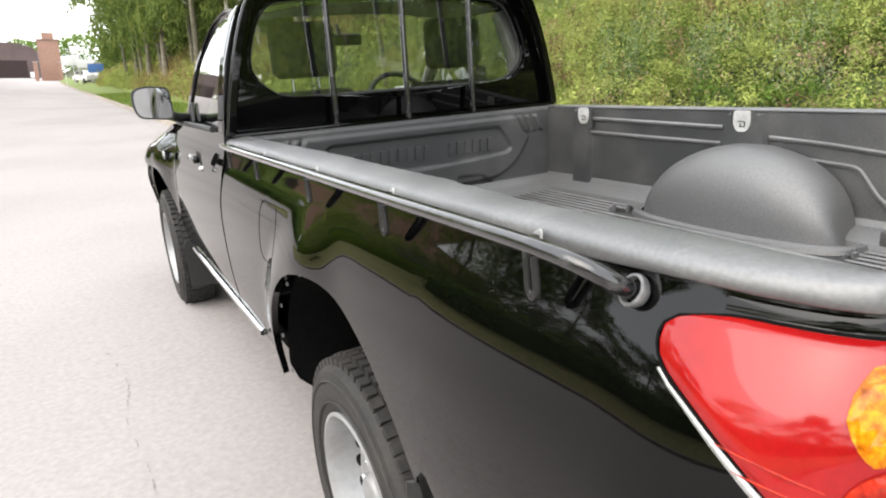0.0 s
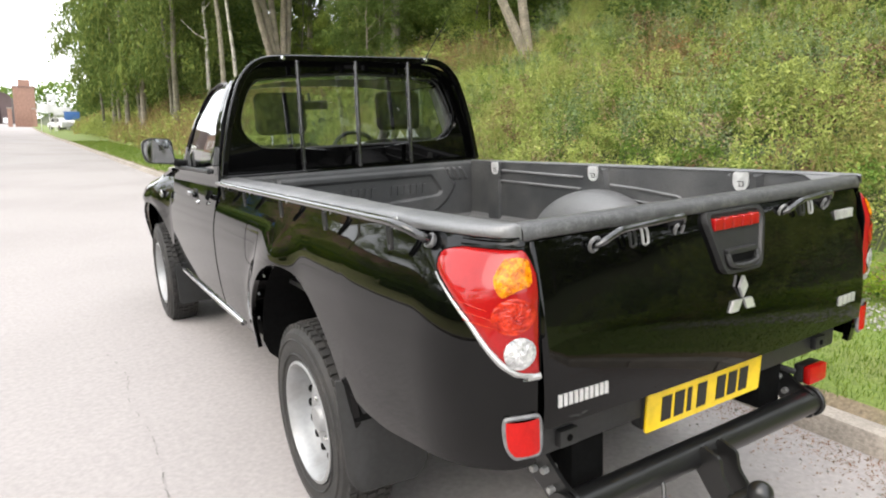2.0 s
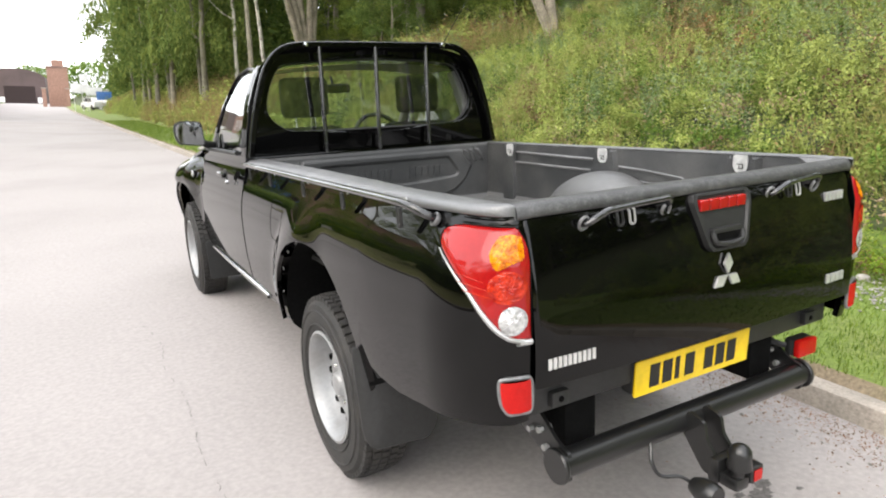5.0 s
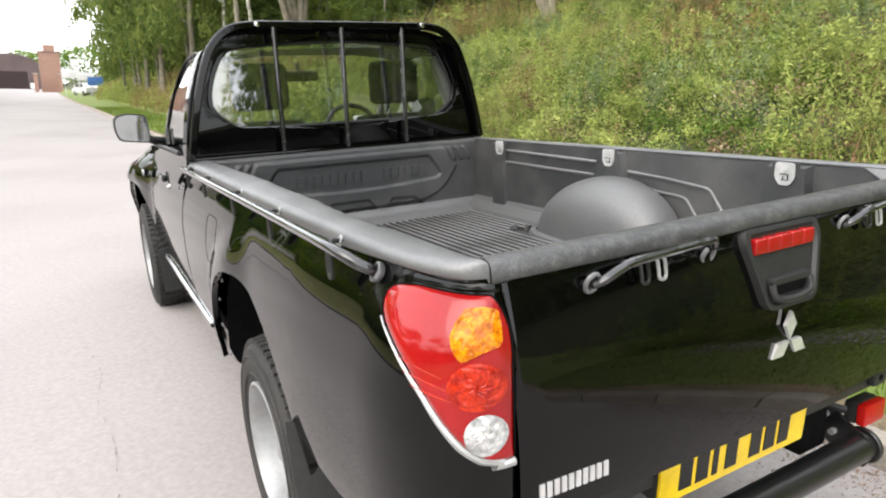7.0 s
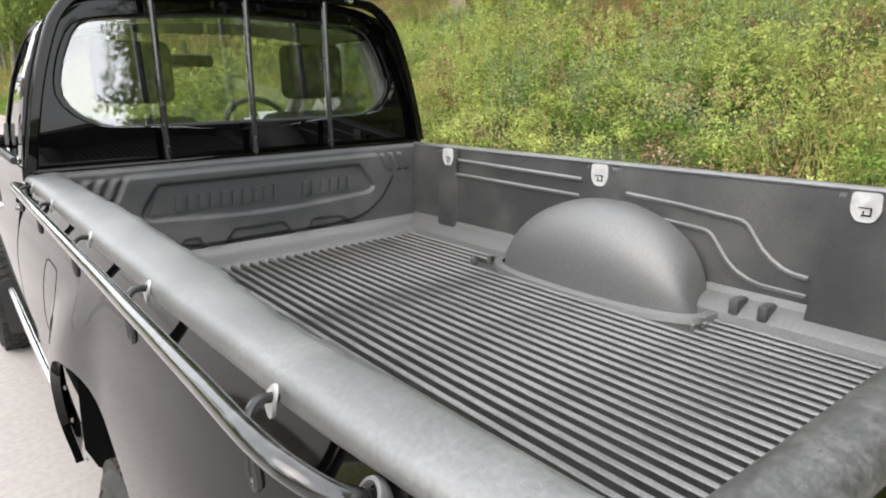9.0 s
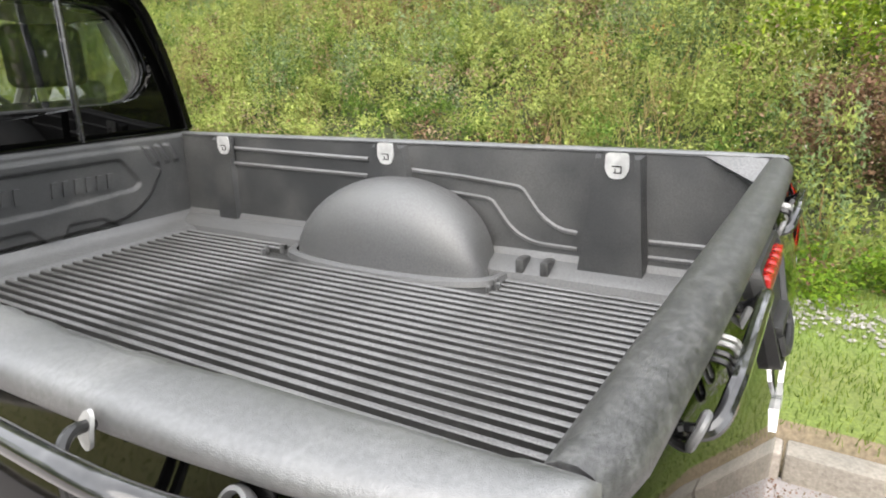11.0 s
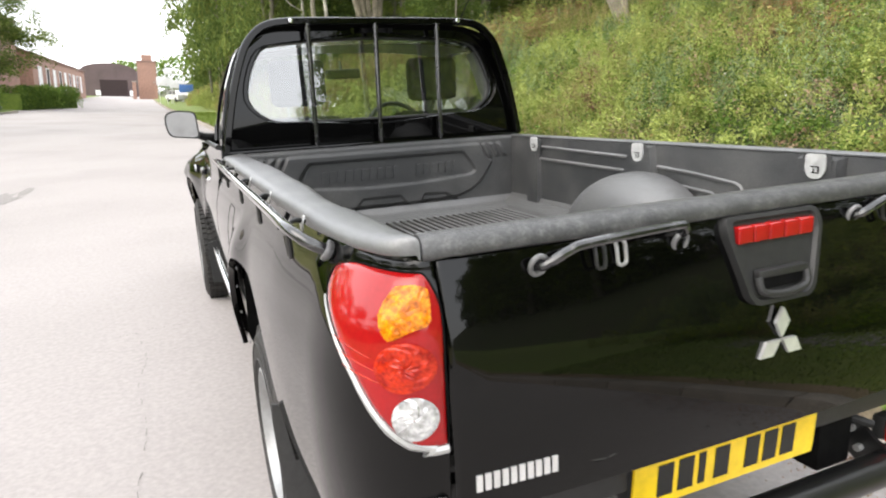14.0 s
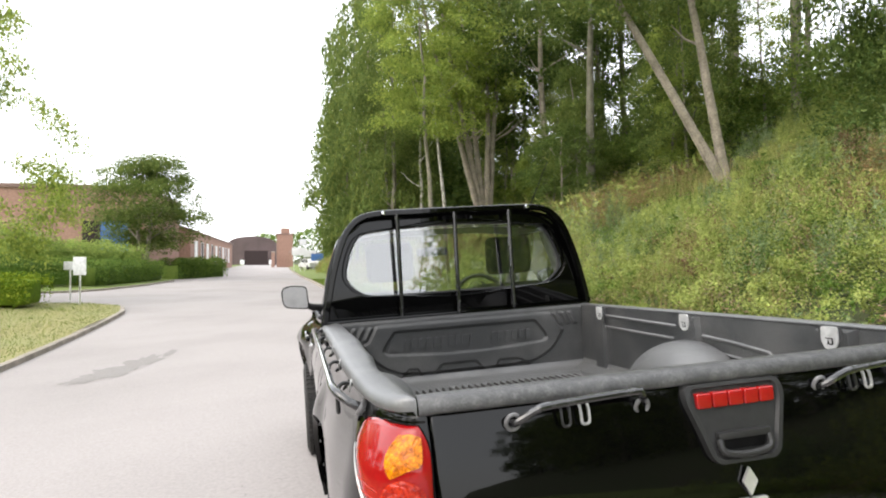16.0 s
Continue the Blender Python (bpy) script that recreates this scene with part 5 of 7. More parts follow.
tube(bm, curve_points([(-0.155, -0.035, 0.372), (-0.185, -0.01, 0.395), (-0.235, 0.02, 0.4), (-0.25, 0.04, 0.44), (-0.235, 0.06, 0.48), (-0.235, 0.075, 0.5)], 8), 0.006, 6)
part("cable", bm, HOOK, tow)
fog = new("rear_fog_lamp")
fog.parent = truck
bm = bmesh.new()
box(bm, (0.545, 0.095, 0.558), (0.65, 0.12, 0.622), 0.008)
part("fog_lens", bm, REFLEX, fog, "red fog lamp lens")
bm = bmesh.new()
box(bm, (0.545, 0.12, 0.558), (0.65, 0.155, 0.622), 0.008)
tube(bm, [(0.53, 0.14, 0.6), (0.48, 0.2, 0.62), (0.45, 0.3, 0.64)], 0.012, 6)
part("fog_housing", bm, PLASTIC, fog)


# ---- plants: fast leaf meshes ----
RNG = np.random.default_rng(7)


def quads(name, corners, material):
    """A mesh of loose quads from an array (n, 4, 3)."""
    k = len(corners)
    me = bpy.data.meshes.new(name)
    me.vertices.add(4 * k)
    me.vertices.foreach_set("co", np.asarray(corners, np.float32).ravel())
    me.loops.add(4 * k)
    me.loops.foreach_set("vertex_index", np.arange(4 * k, dtype=np.int32))
    me.polygons.add(k)
    me.polygons.foreach_set("loop_start", np.arange(0, 4 * k, 4, dtype=np.int32))
    me.polygons.foreach_set("use_smooth", np.zeros(k, bool))
    me.update(calc_edges=True)
    me.materials.append(material)
    return me


def unit(v):
    return v / np.maximum(np.linalg.norm(v, axis=-1, keepdims=True), 1e-9)


def leaves(at, length, width, up=0.5, droop=0.0, rng=RNG, rise=0.55):
    """Pointed leaves at places (n, 3), facing every way, more or less upwards."""
    k = len(at)
    d = unit(rng.normal(size=(k, 3)) * np.array([1, 1, rise]) + np.array([0, 0, -droop]))
    n = unit(rng.normal(size=(k, 3)) + np.array([0, 0, 3.0 * up]))
    w = unit(np.cross(d, n))
    s = rng.uniform(0.65, 1.35, (k, 1))
    ln, wd = s * length, s * width * rng.uniform(0.7, 1.2, (k, 1))
    bend = np.cross(w, d) * ln * 0.12
    return np.stack([at, at + d * ln * 0.45 + w * wd / 2 + bend, at + d * ln, at + d * ln * 0.45 - w * wd / 2 + bend], 1)


def blades(at, height, width, rng=RNG):
    """Narrow upright blades or stalks."""
    k = len(at)
    a = rng.uniform(0, 2 * np.pi, k)
    w = np.stack([np.cos(a), np.sin(a), np.zeros(k)], 1) * width / 2
    h = height * rng.uniform(0.6, 1.3, (k, 1))
    lean = rng.normal(size=(k, 3)) * np.array([0.28, 0.28, 0]) * h
    tip = at + lean + np.concatenate([np.zeros((k, 2)), h], 1)
    return np.stack([at - w, at + w, tip + w * 0.3, tip - w * 0.3], 1)


def stuff(name, corners, material, label, category):
    return tagged(new(name, quads(name, corners, material)), label, category, kind="stuff")


def on_land(xy, lift=0.0):
    return np.array([(x, y, land(x, y) + lift) for x, y in xy])


def bank_spots(count, y0, y1, s0, s1, rng=RNG, bias=1.0):
    y = rng.uniform(y0, y1, count)
    s = s0 + (s1 - s0) * rng.uniform(0, 1, count) ** bias
    x = np.array([kerb_r(v) for v in y]) + 2.1 + s
    return np.stack([x, y], 1)


def field(xy, scale, seed):
    return np.array([noise.noise((x * scale, y * scale, seed)) for x, y in xy])


def plants(spots, height, leaf, width, per, rng=RNG, spread=0.16, tall=None, droop=0.2, rise=0.55):
    """Stalked weeds: leaves set all along upright stems."""
    base = on_land(spots)
    k = len(base)
    h = height * rng.uniform(0.55, 1.35, k) * (1 + 0.5 * field(spots, 0.45, 5) + 0.85 * field(spots, 1.5, 6)) if tall is None else height * tall * rng.uniform(0.8, 1.15, k) * (1 + 0.35 * field(spots, 0.45, 5))
    off_road = base[:, 0] - np.array([kerb_r(v) for v in base[:, 1]]) - 2.1
    h *= 1 - 0.3 * np.clip((off_road - 2.0) / 4.5, 0, 1)
    h *= 0.5 + 0.5 * np.clip((off_road + 0.2) / 1.1, 0, 1)
    h *= 1 - 0.65 * np.clip(1.6 - np.hypot(base[:, 0] - 8.5, base[:, 1] - 11.4) / 2.0, 0, 1)
    lean = rng.normal(size=(k, 2)) * 0.16
    t = rng.uniform(0.12, 1.0, (k, per))
    at = np.empty((k, per, 3))
    at[..., 0] = base[:, None, 0] + (lean[:, None, 0] * t) * h[:, None] + rng.normal(size=(k, per)) * spread * (0.12 + 0.8 * (1 - t))
    at[..., 1] = base[:, None, 1] + (lean[:, None, 1] * t) * h[:, None] + rng.normal(size=(k, per)) * spread * (0.12 + 0.8 * (1 - t))
    at[..., 2] = base[:, None, 2] + t * h[:, None]
    return leaves(at.reshape(-1, 3), leaf, width, 0.35 if rise < 1 else 0.1, droop, rng, rise)


def clumps(count, per, y0, y1, s0, s1, rng=RNG):
    """Stems standing in rounded clumps: their places, heights and the clump that each belongs to."""
    mid = bank_spots(count, y0, y1, s0, s1, rng, 0.9)
    r = rng.uniform(0.1, 0.26, count)
    which = np.repeat(np.arange(count), per)
    off = rng.normal(size=(count * per, 2))
    spots = mid[which] + off * r[which][:, None]
    tall = rng.uniform(0.55, 1.4, count)[which] * np.clip(1.1 - 0.16 * (off ** 2).sum(1), 0.35, 1.1)
    return spots, tall, mid[which]


near, near_tall, near_mid = clumps(980, 11, -6.5, 15, -0.2, 12.5)
patch = field(near_mid, 0.33, 2)
kind = field(near_mid, 0.55, 14) + 0.35 * field(near_mid, 2.1, 15)
STRAW = leafy("straw_blade", (0.34, 0.3, 0.12), (0.25, 0.26, 0.08), patch=0.7)
GREYWEED = leafy("grey_weed_leaf", (0.24, 0.3, 0.15), (0.15, 0.21, 0.08), spread=0.2, patch=0.6, vary=0.3, fine=4.0)
pale, grey = (patch > -0.34) & (kind < 0.16) & (kind > -0.33), kind >= 0.16
stuff("bank_weeds", plants(near[pale], 0.86, 0.042, 0.018, 62, spread=0.075, tall=near_tall[pale], droop=0.3, rise=1.2), WEED, "dense pale green nettles and weeds on the bank", "weeds")
stuff("grey_weeds", plants(near[grey], 0.98, 0.042, 0.016, 58, spread=0.07, tall=near_tall[grey], droop=0.3, rise=1.2), GREYWEED, "taller grey-green feathery weeds on the bank", "weeds")
low = near[kind <= -0.33]
stuff("straw_grass", np.concatenate([blades(on_land(np.repeat(low, 10, 0) + RNG.normal(size=(len(low) * 10, 2)) * 0.14), 0.4, 0.009), plants(low, 0.5, 0.045, 0.02, 44, spread=0.13)]), STRAW,
      "pale straw-coloured grass patches among the weeds", "grass")
stuff("bank_undergrowth", leaves(on_land(bank_spots(90000, -5.5, 16, -0.25, 13)) + np.concatenate([np.zeros((90000, 2)), RNG.uniform(0, 0.28, (90000, 1))], 1), 0.06, 0.03, 0.7),
      HEDGE, "low dark green undergrowth covering the bank", "undergrowth")
stalk = bank_spots(2600, -5, 13, 0.2, 8.5)
stalk = stalk[field(stalk, 0.8, 17) > 0.05]
stuff("weed_stalks", blades(on_land(np.repeat(stalk, 3, 0) + RNG.normal(size=(len(stalk) * 3, 2)) * 0.05), 0.66, 0.008), WEED, "upright pale green weed stalks on the bank", "weeds")
dry = bank_spots(620, -4, 15, 0.2, 9)
dry = dry[field(dry, 0.4, 11) > 0.12]
stuff("dry_stalks", np.concatenate([blades(on_land(np.repeat(dry, 5, 0) + RNG.normal(size=(len(dry) * 5, 2)) * 0.12), 0.55, 0.012), plants(dry, 0.7, 0.05, 0.02, 14)]), DRYWEED,
      "withered brown and straw stalks among the weeds", "dry stalks")
thorn = bank_spots(420, -5, 3.8, 6.2, 12)
stuff("brambles", plants(thorn[field(thorn, 0.3, 21) > -0.1], 1.0, 0.065, 0.042, 80, spread=0.4), BUSH, "broad-leaved green brambles high on the bank", "brambles")
dead = np.concatenate([bank_spots(300, 14.5, 18.5, 4.0, 7.5), bank_spots(90, 2.2, 4.2, 8.0, 10.0), bank_spots(90, 5.5, 7.5, 3.5, 4.8)])
stuff("dead_bracken", np.concatenate([plants(dead, 0.7, 0.09, 0.035, 22), blades(on_land(np.repeat(dead, 4, 0) + RNG.normal(size=(len(dead) * 4, 2)) * 0.15), 0.5, 0.014)]), DRYWEED, "withered brown bracken patches on the bank", "bracken")
dark = bank_spots(900, -4, 16, 1.5, 11)
dark = dark[field(dark, 0.5, 33) + np.where(dark[:, 1] < 4.5, 0.14, 0) > 0.12]
stuff("dark_weeds", plants(dark, 0.8, 0.052, 0.027, 56, spread=0.16), BUSH, "darker green leafy clumps among the pale weeds", "weeds")
rust = np.concatenate([np.tile(c, (44, 1)) + RNG.normal(size=(44, 2)) * np.array((0.12, 0.05)) for c in ((6.79, 5.11), (5.27, 2.09), (5.58, 1.71), (8.09, 6.91), (7.41, 6.36), (6.31, 4.81))])
stuff("rusty_flower_heads", leaves(on_land(rust, 0.56) + RNG.normal(size=(len(rust), 3)) * 0.05, 0.034, 0.02), RUST, "rust-red dock seed heads in the weeds", "flower heads")
farther = bank_spots(5200, 15, 75, 0.35, 9, bias=1.3)
stuff("far_weeds", plants(farther, 0.85, 0.16, 0.08, 14, spread=0.3), WEED, "tall grass and weeds along the bank foot", "weeds")
tan = bank_spots(2600, 16, 75, 0.4, 5)
tan = tan[field(tan, 0.12, 4) > -0.1]
stuff("brown_grass", blades(on_land(np.repeat(tan, 9, 0) + RNG.normal(size=(len(tan) * 9, 2)) * 0.25), 0.9, 0.03), DRYWEED, "tawny dry grass along the bank foot", "dry grass")
lawn_y = RNG.uniform(-4.5, 7, 44000)
lawn = np.stack([np.array([kerb_r(v) for v in lawn_y]) + 0.2 + 0.05 * np.sin(lawn_y * 5.1) + RNG.uniform(0, 2.2, 44000) ** 0.95, lawn_y], 1)
stuff("verge_grass", blades(on_land(lawn), 0.03, 0.006), BLADE, "short bright green grass on the verge", "grass")
lawn_y = 7 + 40 * RNG.uniform(0, 1, 16000) ** 1.4
lawn = np.stack([np.array([kerb_r(v) for v in lawn_y]) + 0.16 + RNG.uniform(0, 2.1, 16000), lawn_y], 1)
stuff("verge_grass_beyond", blades(on_land(lawn), 0.06, 0.02), BLADE, "short bright green grass on the verge", "grass")


lawn_y = -1 + 25.5 * RNG.uniform(0, 1, 22000)
lawn = np.stack([np.array([lerp_table(KERB_L, v) for v in lawn_y]) - 0.16 - RNG.uniform(0, 6, 22000), lawn_y], 1)
stuff("lawn_grass", blades(on_land(lawn), 0.035, 0.014), BLADE, "short sun-dried grass on the lawn verge", "grass")


LITTER = leafy("fallen_leaf", (0.24, 0.14, 0.08), (0.16, 0.1, 0.06), patch=0.8)
ly = RNG.uniform(-3, 12, 2600)
lx = np.array([kerb_r(v) for v in ly]) - 0.02 - np.abs(RNG.normal(size=2600)) * 0.28
ly = np.concatenate([ly, RNG.uniform(-2.2, 1.6, 4200)])
lx = np.concatenate([lx, np.array([kerb_r(v) for v in ly[2600:]]) - 0.02 - np.abs(RNG.normal(size=4200)) * 0.16])
stuff("leaf_litter", leaves(np.array([(a, b, camber(a, b) + 0.006) for a, b in zip(lx, ly)]), 0.01, 0.007, 3.0), LITTER, "brown leaf litter in the gutter along the kerb", "leaf litter")


# ---- trees ----
def crown_mesh(name, seed, count, leaf, material, clumps=60, flat=0.5):
    """A loose crown, 1 wide and 2.2 high: flattened leaf clumps of uneven size on a ragged shell, with gaps between them."""
    rng = np.random.default_rng(seed)
    t = rng.uniform(0, 1, clumps)
    r = np.sin(np.pi * np.clip(0.12 + 0.8 * t, 0, 1)) ** 0.7 * rng.uniform(0.15, 1.0, clumps) ** 0.5
    a = rng.uniform(0, 2 * np.pi, clumps)
    mid = np.stack([r * np.cos(a), r * np.sin(a), 2.2 * t], 1)
    size = rng.uniform(0.12, 0.34, clumps)
    pick = rng.choice(clumps, count, p=size ** 2 / (size ** 2).sum())
    at = mid[pick] + unit(rng.normal(size=(count, 3))) * (size[pick] * rng.uniform(0, 1, count) ** 0.5)[:, None] * np.array([1.15, 1.15, flat])
    at[:, 2] -= 0.25 * (at[:, 0] ** 2 + at[:, 1] ** 2)
    return quads(name, leaves(at, leaf, leaf * 0.6, 0.6, 0.35, rng), material)


CROWNS = [crown_mesh("crown", k, 13000, 0.045, m, c + 12) for k, m, c in ((1, LEAF, 54), (2, LEAF2, 60), (3, LEAF, 48), (4, LEAF2, 64))]
CROWNS += [crown_mesh("crown", 5, 17000, 0.05, LEAF2, 90, 0.7), crown_mesh("crown", 6, 15000, 0.042, LEAF3, 60), crown_mesh("crown", 7, 24000, 0.045, LEAF3, 120, 0.6)]
FAR_CROWNS = [crown_mesh("crown", k + 20, 5200, 0.075, m, c, 0.7) for k, m, c in ((1, LEAF, 54), (2, LEAF2, 60), (3, LEAF, 48), (4, LEAF2, 64), (5, LEAF2, 80), (6, LEAF2, 70))]


def tree(x, y, height, stem, crown=None, crown_low=0.4, crown_wide=2.2, lean=(0.0, 0.0), stems=1, bark=None, label="", seed=0, birch=False, second=None):
    rng = random.Random(seed + int(x * 31 + y * 17))
    z = land(x, y) - 0.1 if x > kerb_r(y) or x < left_edge(y) else camber(x, y)
    root = thing("birch_tree" if birch else "tree", label or "tall broadleaf tree with a bare lower trunk on the bank", "tree", "trees on the bank" if x > 0 else "trees across the road", m=pose(x, y, z))
    me = (CROWNS if -8 < y < 34 or x < 0 else FAR_CROWNS)[crown if crown is not None else rng.randrange(4)]
    tops = [lean] if stems == 1 else [lean] + (second if isinstance(second, list) else [second])
    bm = bmesh.new()
    for s in range(len(tops)):
        lx, ly = tops[s]
        pts, rad = [], []
        for i in range(9):
            t = i / 8
            wob = 0.09 * height ** 0.5 * math.sin(2.3 * t * math.pi + rng.random() * 6) * t * 0.35
            pts.append((lx * height * t + wob, ly * height * t + wob * 0.6, height * 0.93 * t))
            rad.append(stem * (1.25 if i == 0 else 1.0) * (1 - 0.82 * t) + 0.012)
        tube(bm, pts, rad, 9)
        for i in range(5):
            t = 0.35 + 0.55 * rng.random()
            k = min(int(t * 8), 7)
            p = Vector(pts[k])
            w = rng.random() * 2 * math.pi
            q = p + Vector((math.cos(w), math.sin(w), 0.75)) * crown_wide * (0.35 + 0.4 * rng.random())
            tube(bm, [p, p.lerp(q, 0.5) + Vector((0, 0, -0.12)), q], [rad[k] * 0.45, rad[k] * 0.3, 0.012], 6)
    part("trunk", bm, bark or (BIRCH if birch else BARK), root)
    for lx, ly in tops if len(tops) < 3 else tops[::2]:
        crown_ob = new("crown", me)
        crown_ob.parent = root
        span = height * (1.06 - crown_low)
        crown_ob.matrix_basis = pose(lx * height * 0.8, ly * height * 0.8, height * crown_low, 0, 0, rng.random() * 360) @ Matrix.Diagonal((crown_wide, crown_wide, span / 2.2, 1))
    return root


tree(8.95, 12.2, 10.0, 0.118, 1, 0.42, 2.2, (-0.48, 0.16), 2, second=(-0.15, 0.05), bark=PALEBARK, label="forked pale-barked tree leaning over the bank")
tree(14.2, 15.9, 11.5, 0.13, 0, 0.6, 2.4, (-0.01, 0.0), 2, second=(0.05, 0.03), label="slender twin-stemmed tree on the bank top")
tree(7.15, 26.0, 13.0, 0.15, 5, 0.48, 2.6, (0.0, 0.0), 5, second=[(0.06, 0.02), (-0.1, 0.03), (-0.19, 0.0), (-0.27, -0.02)], bark=PALEBARK, label="pale many-stemmed tree splaying from the bank foot")
tree(5.2, 31.0, 11.0, 0.09, 1, 0.5, 2.0, (-0.02, 0.0), birch=True, label="thin white-barked birch on the bank")
tree(6.2, 29.5, 11.5, 0.09, 3, 0.5, 2.2, (-0.09, 0.0), birch=True, label="thin leaning birch on the bank")
tree(9.2, 20.0, 12.0, 0.17, 2, 0.56, 2.6, (0.0, 0.0))
tree(7.9, 19.5, 3.4, 0.03, 0, 0.12, 1.5, (-0.02, 0.0), label="young light green tree under the taller ones")
tree(10.6, 17.0, 3.8, 0.03, 2, 0.1, 1.5, (0.03, 0.0), label="young light green tree under the taller ones")
tree(15.5, 20.5, 14.0, 0.27, 2, 0.62, 2.8, (-0.015, 0.0), label="thick straight-trunked tree on the bank top")
tree(5.1, 69.7, 11.0, 0.14, 3, 0.3, 2.6, (-0.07, 0.0), birch=True, label="white-barked birch among the dense trees")
tree(6.6, 59.0, 10.0, 0.1, 1, 0.3, 2.4, (-0.05, 0.0), birch=True, label="white-barked birch among the dense trees")
for i, (x, y, h) in enumerate(((4.3, 24.0, 11.5), (3.9, 33.0, 12.0), (3.2, 39.0, 12.5), (2.8, 46.0, 12.5), (2.4, 53.0, 12.0))):
    tree(x, y, h, 0.1, (5, 1, 3)[i % 3], 0.5 if y < 30 else 0.42 if y < 36 else 0.2, 2.6, (-0.05, 0), seed=500 + i, label="light green roadside tree leaning over the verge")
for i, (x, y, h) in enumerate(((3.9, 32, 15.0), (3.2, 38, 17.0), (3.0, 44, 18.5), (2.9, 51, 20.0), (4.6, 47, 20.0))):
    tree(x, y, h, 0.14, (1, 3)[i % 2], 0.16, 2.5, (-0.01, 0), seed=560 + i, label="tall leafy tree in the row along the road")
GROVE = random.Random(5)
for i in range(36):
    y = 24 + 74 * (i / 36) + GROVE.uniform(-1.5, 1.5)
    s = 4.6 + GROVE.uniform(-0.6, 3.0) + (i % 3) * 2.6
    tree(kerb_r(y) + 2.1 + s, y, GROVE.uniform(9.5, 14), GROVE.uniform(0.09, 0.17), None, GROVE.uniform(0.3, 0.5) if y < 36 else GROVE.uniform(0.12, 0.3), GROVE.uniform(2.4, 3.5), (GROVE.uniform(-0.05, 0.02), 0), seed=i,
         label="leafy roadside tree in a dense row")
for i in range(13):
    y = 6 + 26 * GROVE.random()
    s = 11 + 13 * GROVE.random()
    tree(kerb_r(y) + 2.1 + s, y, GROVE.uniform(10, 15), GROVE.uniform(0.08, 0.18), None, GROVE.uniform(0.4, 0.58), GROVE.uniform(2.0, 2.8), (GROVE.uniform(-0.04, 0.04), 0), seed=70 + i,
         label="slim tree in the wood on the bank top")
for i in range(16):
    y = 15 + 16 * GROVE.random()
    tree(kerb_r(y) + 2.1 + 6.8 + 4.5 * GROVE.random() - 0.12 * (y - 15), y, GROVE.uniform(3.6, 6.2), 0.035, (1, 3, 5)[i % 3], 0.18, GROVE.uniform(1.1, 1.7), (GROVE.uniform(-0.08, 0.08), 0), seed=820 + i, label="slender leafy sapling under the taller trees")
for i, (y, s, h) in enumerate(((10.6, 9.2, 10.5), (9.4, 7.6, 8.5), (8.2, 9.6, 11.0), (7.0, 7.8, 8.0), (5.8, 9.4, 9.5), (4.4, 8.2, 8.0), (2.6, 9.0, 9.0), (0.6, 8.6, 8.0))):
    tree(kerb_r(y) + 2.1 + s, y, h, 0.1, (0, 2)[i % 2], 0.16, 1.9, (-0.03, 0), seed=910 + i, label="leafy tree with low branches at the wood's edge")
for x, y in ((19, 5), (17, 1.5), (21, -3), (18, -7)):
    tree(x, y, 11, 0.14, None, 0.2, 3.2, seed=200 + int(y), label="leafy tree on the bank top")

# shrubs in the wood's shade and over the bank top
def bushes(count, y0, y1, s_of, wide, tall, each, leaf, rng):
    """Loose bushes: leaf clumps of uneven size that overlap and leave gaps."""
    out = []
    for i in range(count):
        y = rng.uniform(y0, y1)
        x = kerb_r(y) + 2.1 + s_of(y, rng)
        w, h = wide * rng.uniform(0.6, 1.4), tall * rng.uniform(0.45, 1.3)
        z = land(x, y)
        for j in range(6):
            c = np.array((x, y, z)) + rng.normal(size=3) * np.array((w * 0.5, w * 0.5, 0)) + np.array((0, 0, h * rng.uniform(0.25, 0.95)))
            out.append(c + unit(rng.normal(size=(each // 6, 3))) * (rng.uniform(0, 1, (each // 6, 1)) ** 0.4) * np.array((w, w, 0.7 * w)) * rng.uniform(0.3, 0.6))
    return leaves(np.concatenate(out), leaf, leaf * 0.6, 0.85, 0.2, rng)


stuff("bank_bushes", bushes(64, -3, 9.5, lambda y, r: 5.6 + r.uniform(0, 3.8) - 1.3 * min(max((5 - y) / 5, 0), 1), 0.95, 1.25, 780, 0.085, np.random.default_rng(31)), LEAF, "dark green leafy bushes high on the bank", "bushes")
stuff("bank_tussocks", bushes(190, -4.5, 11, lambda y, r: 0.25 + r.uniform(0, 7.5), 0.36, 0.5, 560, 0.037, np.random.default_rng(32)), HEDGE, "rounded dark green tussocks between the weeds", "tussocks")
stuff("pale_tussocks", bushes(300, -4.5, 11, lambda y, r: 0.1 + r.uniform(0, 7.5), 0.36, 0.7, 600, 0.034, np.random.default_rng(33)), WEED, "rounded pale green leafy weeds on the bank", "weeds")
stuff("faded_flowers", bushes(120, -3.5, 9, lambda y, r: 0.4 + r.uniform(0, 6), 0.42, 0.75, 150, 0.036, np.random.default_rng(34)), PINKDRY, "faded pinkish-brown flower heads among the weeds", "flowers")
stuff("white_flowers", bushes(26, -3, 7, lambda y, r: 0.4 + r.uniform(0, 3), 0.3, 0.85, 24, 0.022, np.random.default_rng(35)), WHITEFLOWER, "small white flowers scattered in the weeds", "flowers")
stuff("leafy_bramble", bushes(9, -0.7, 0.9, lambda y, r: 1.9 + r.uniform(0, 1.4), 0.5, 0.75, 480, 0.07, np.random.default_rng(36)), SHRUB, "bright green broad-leaved bramble on the bank", "bramble")
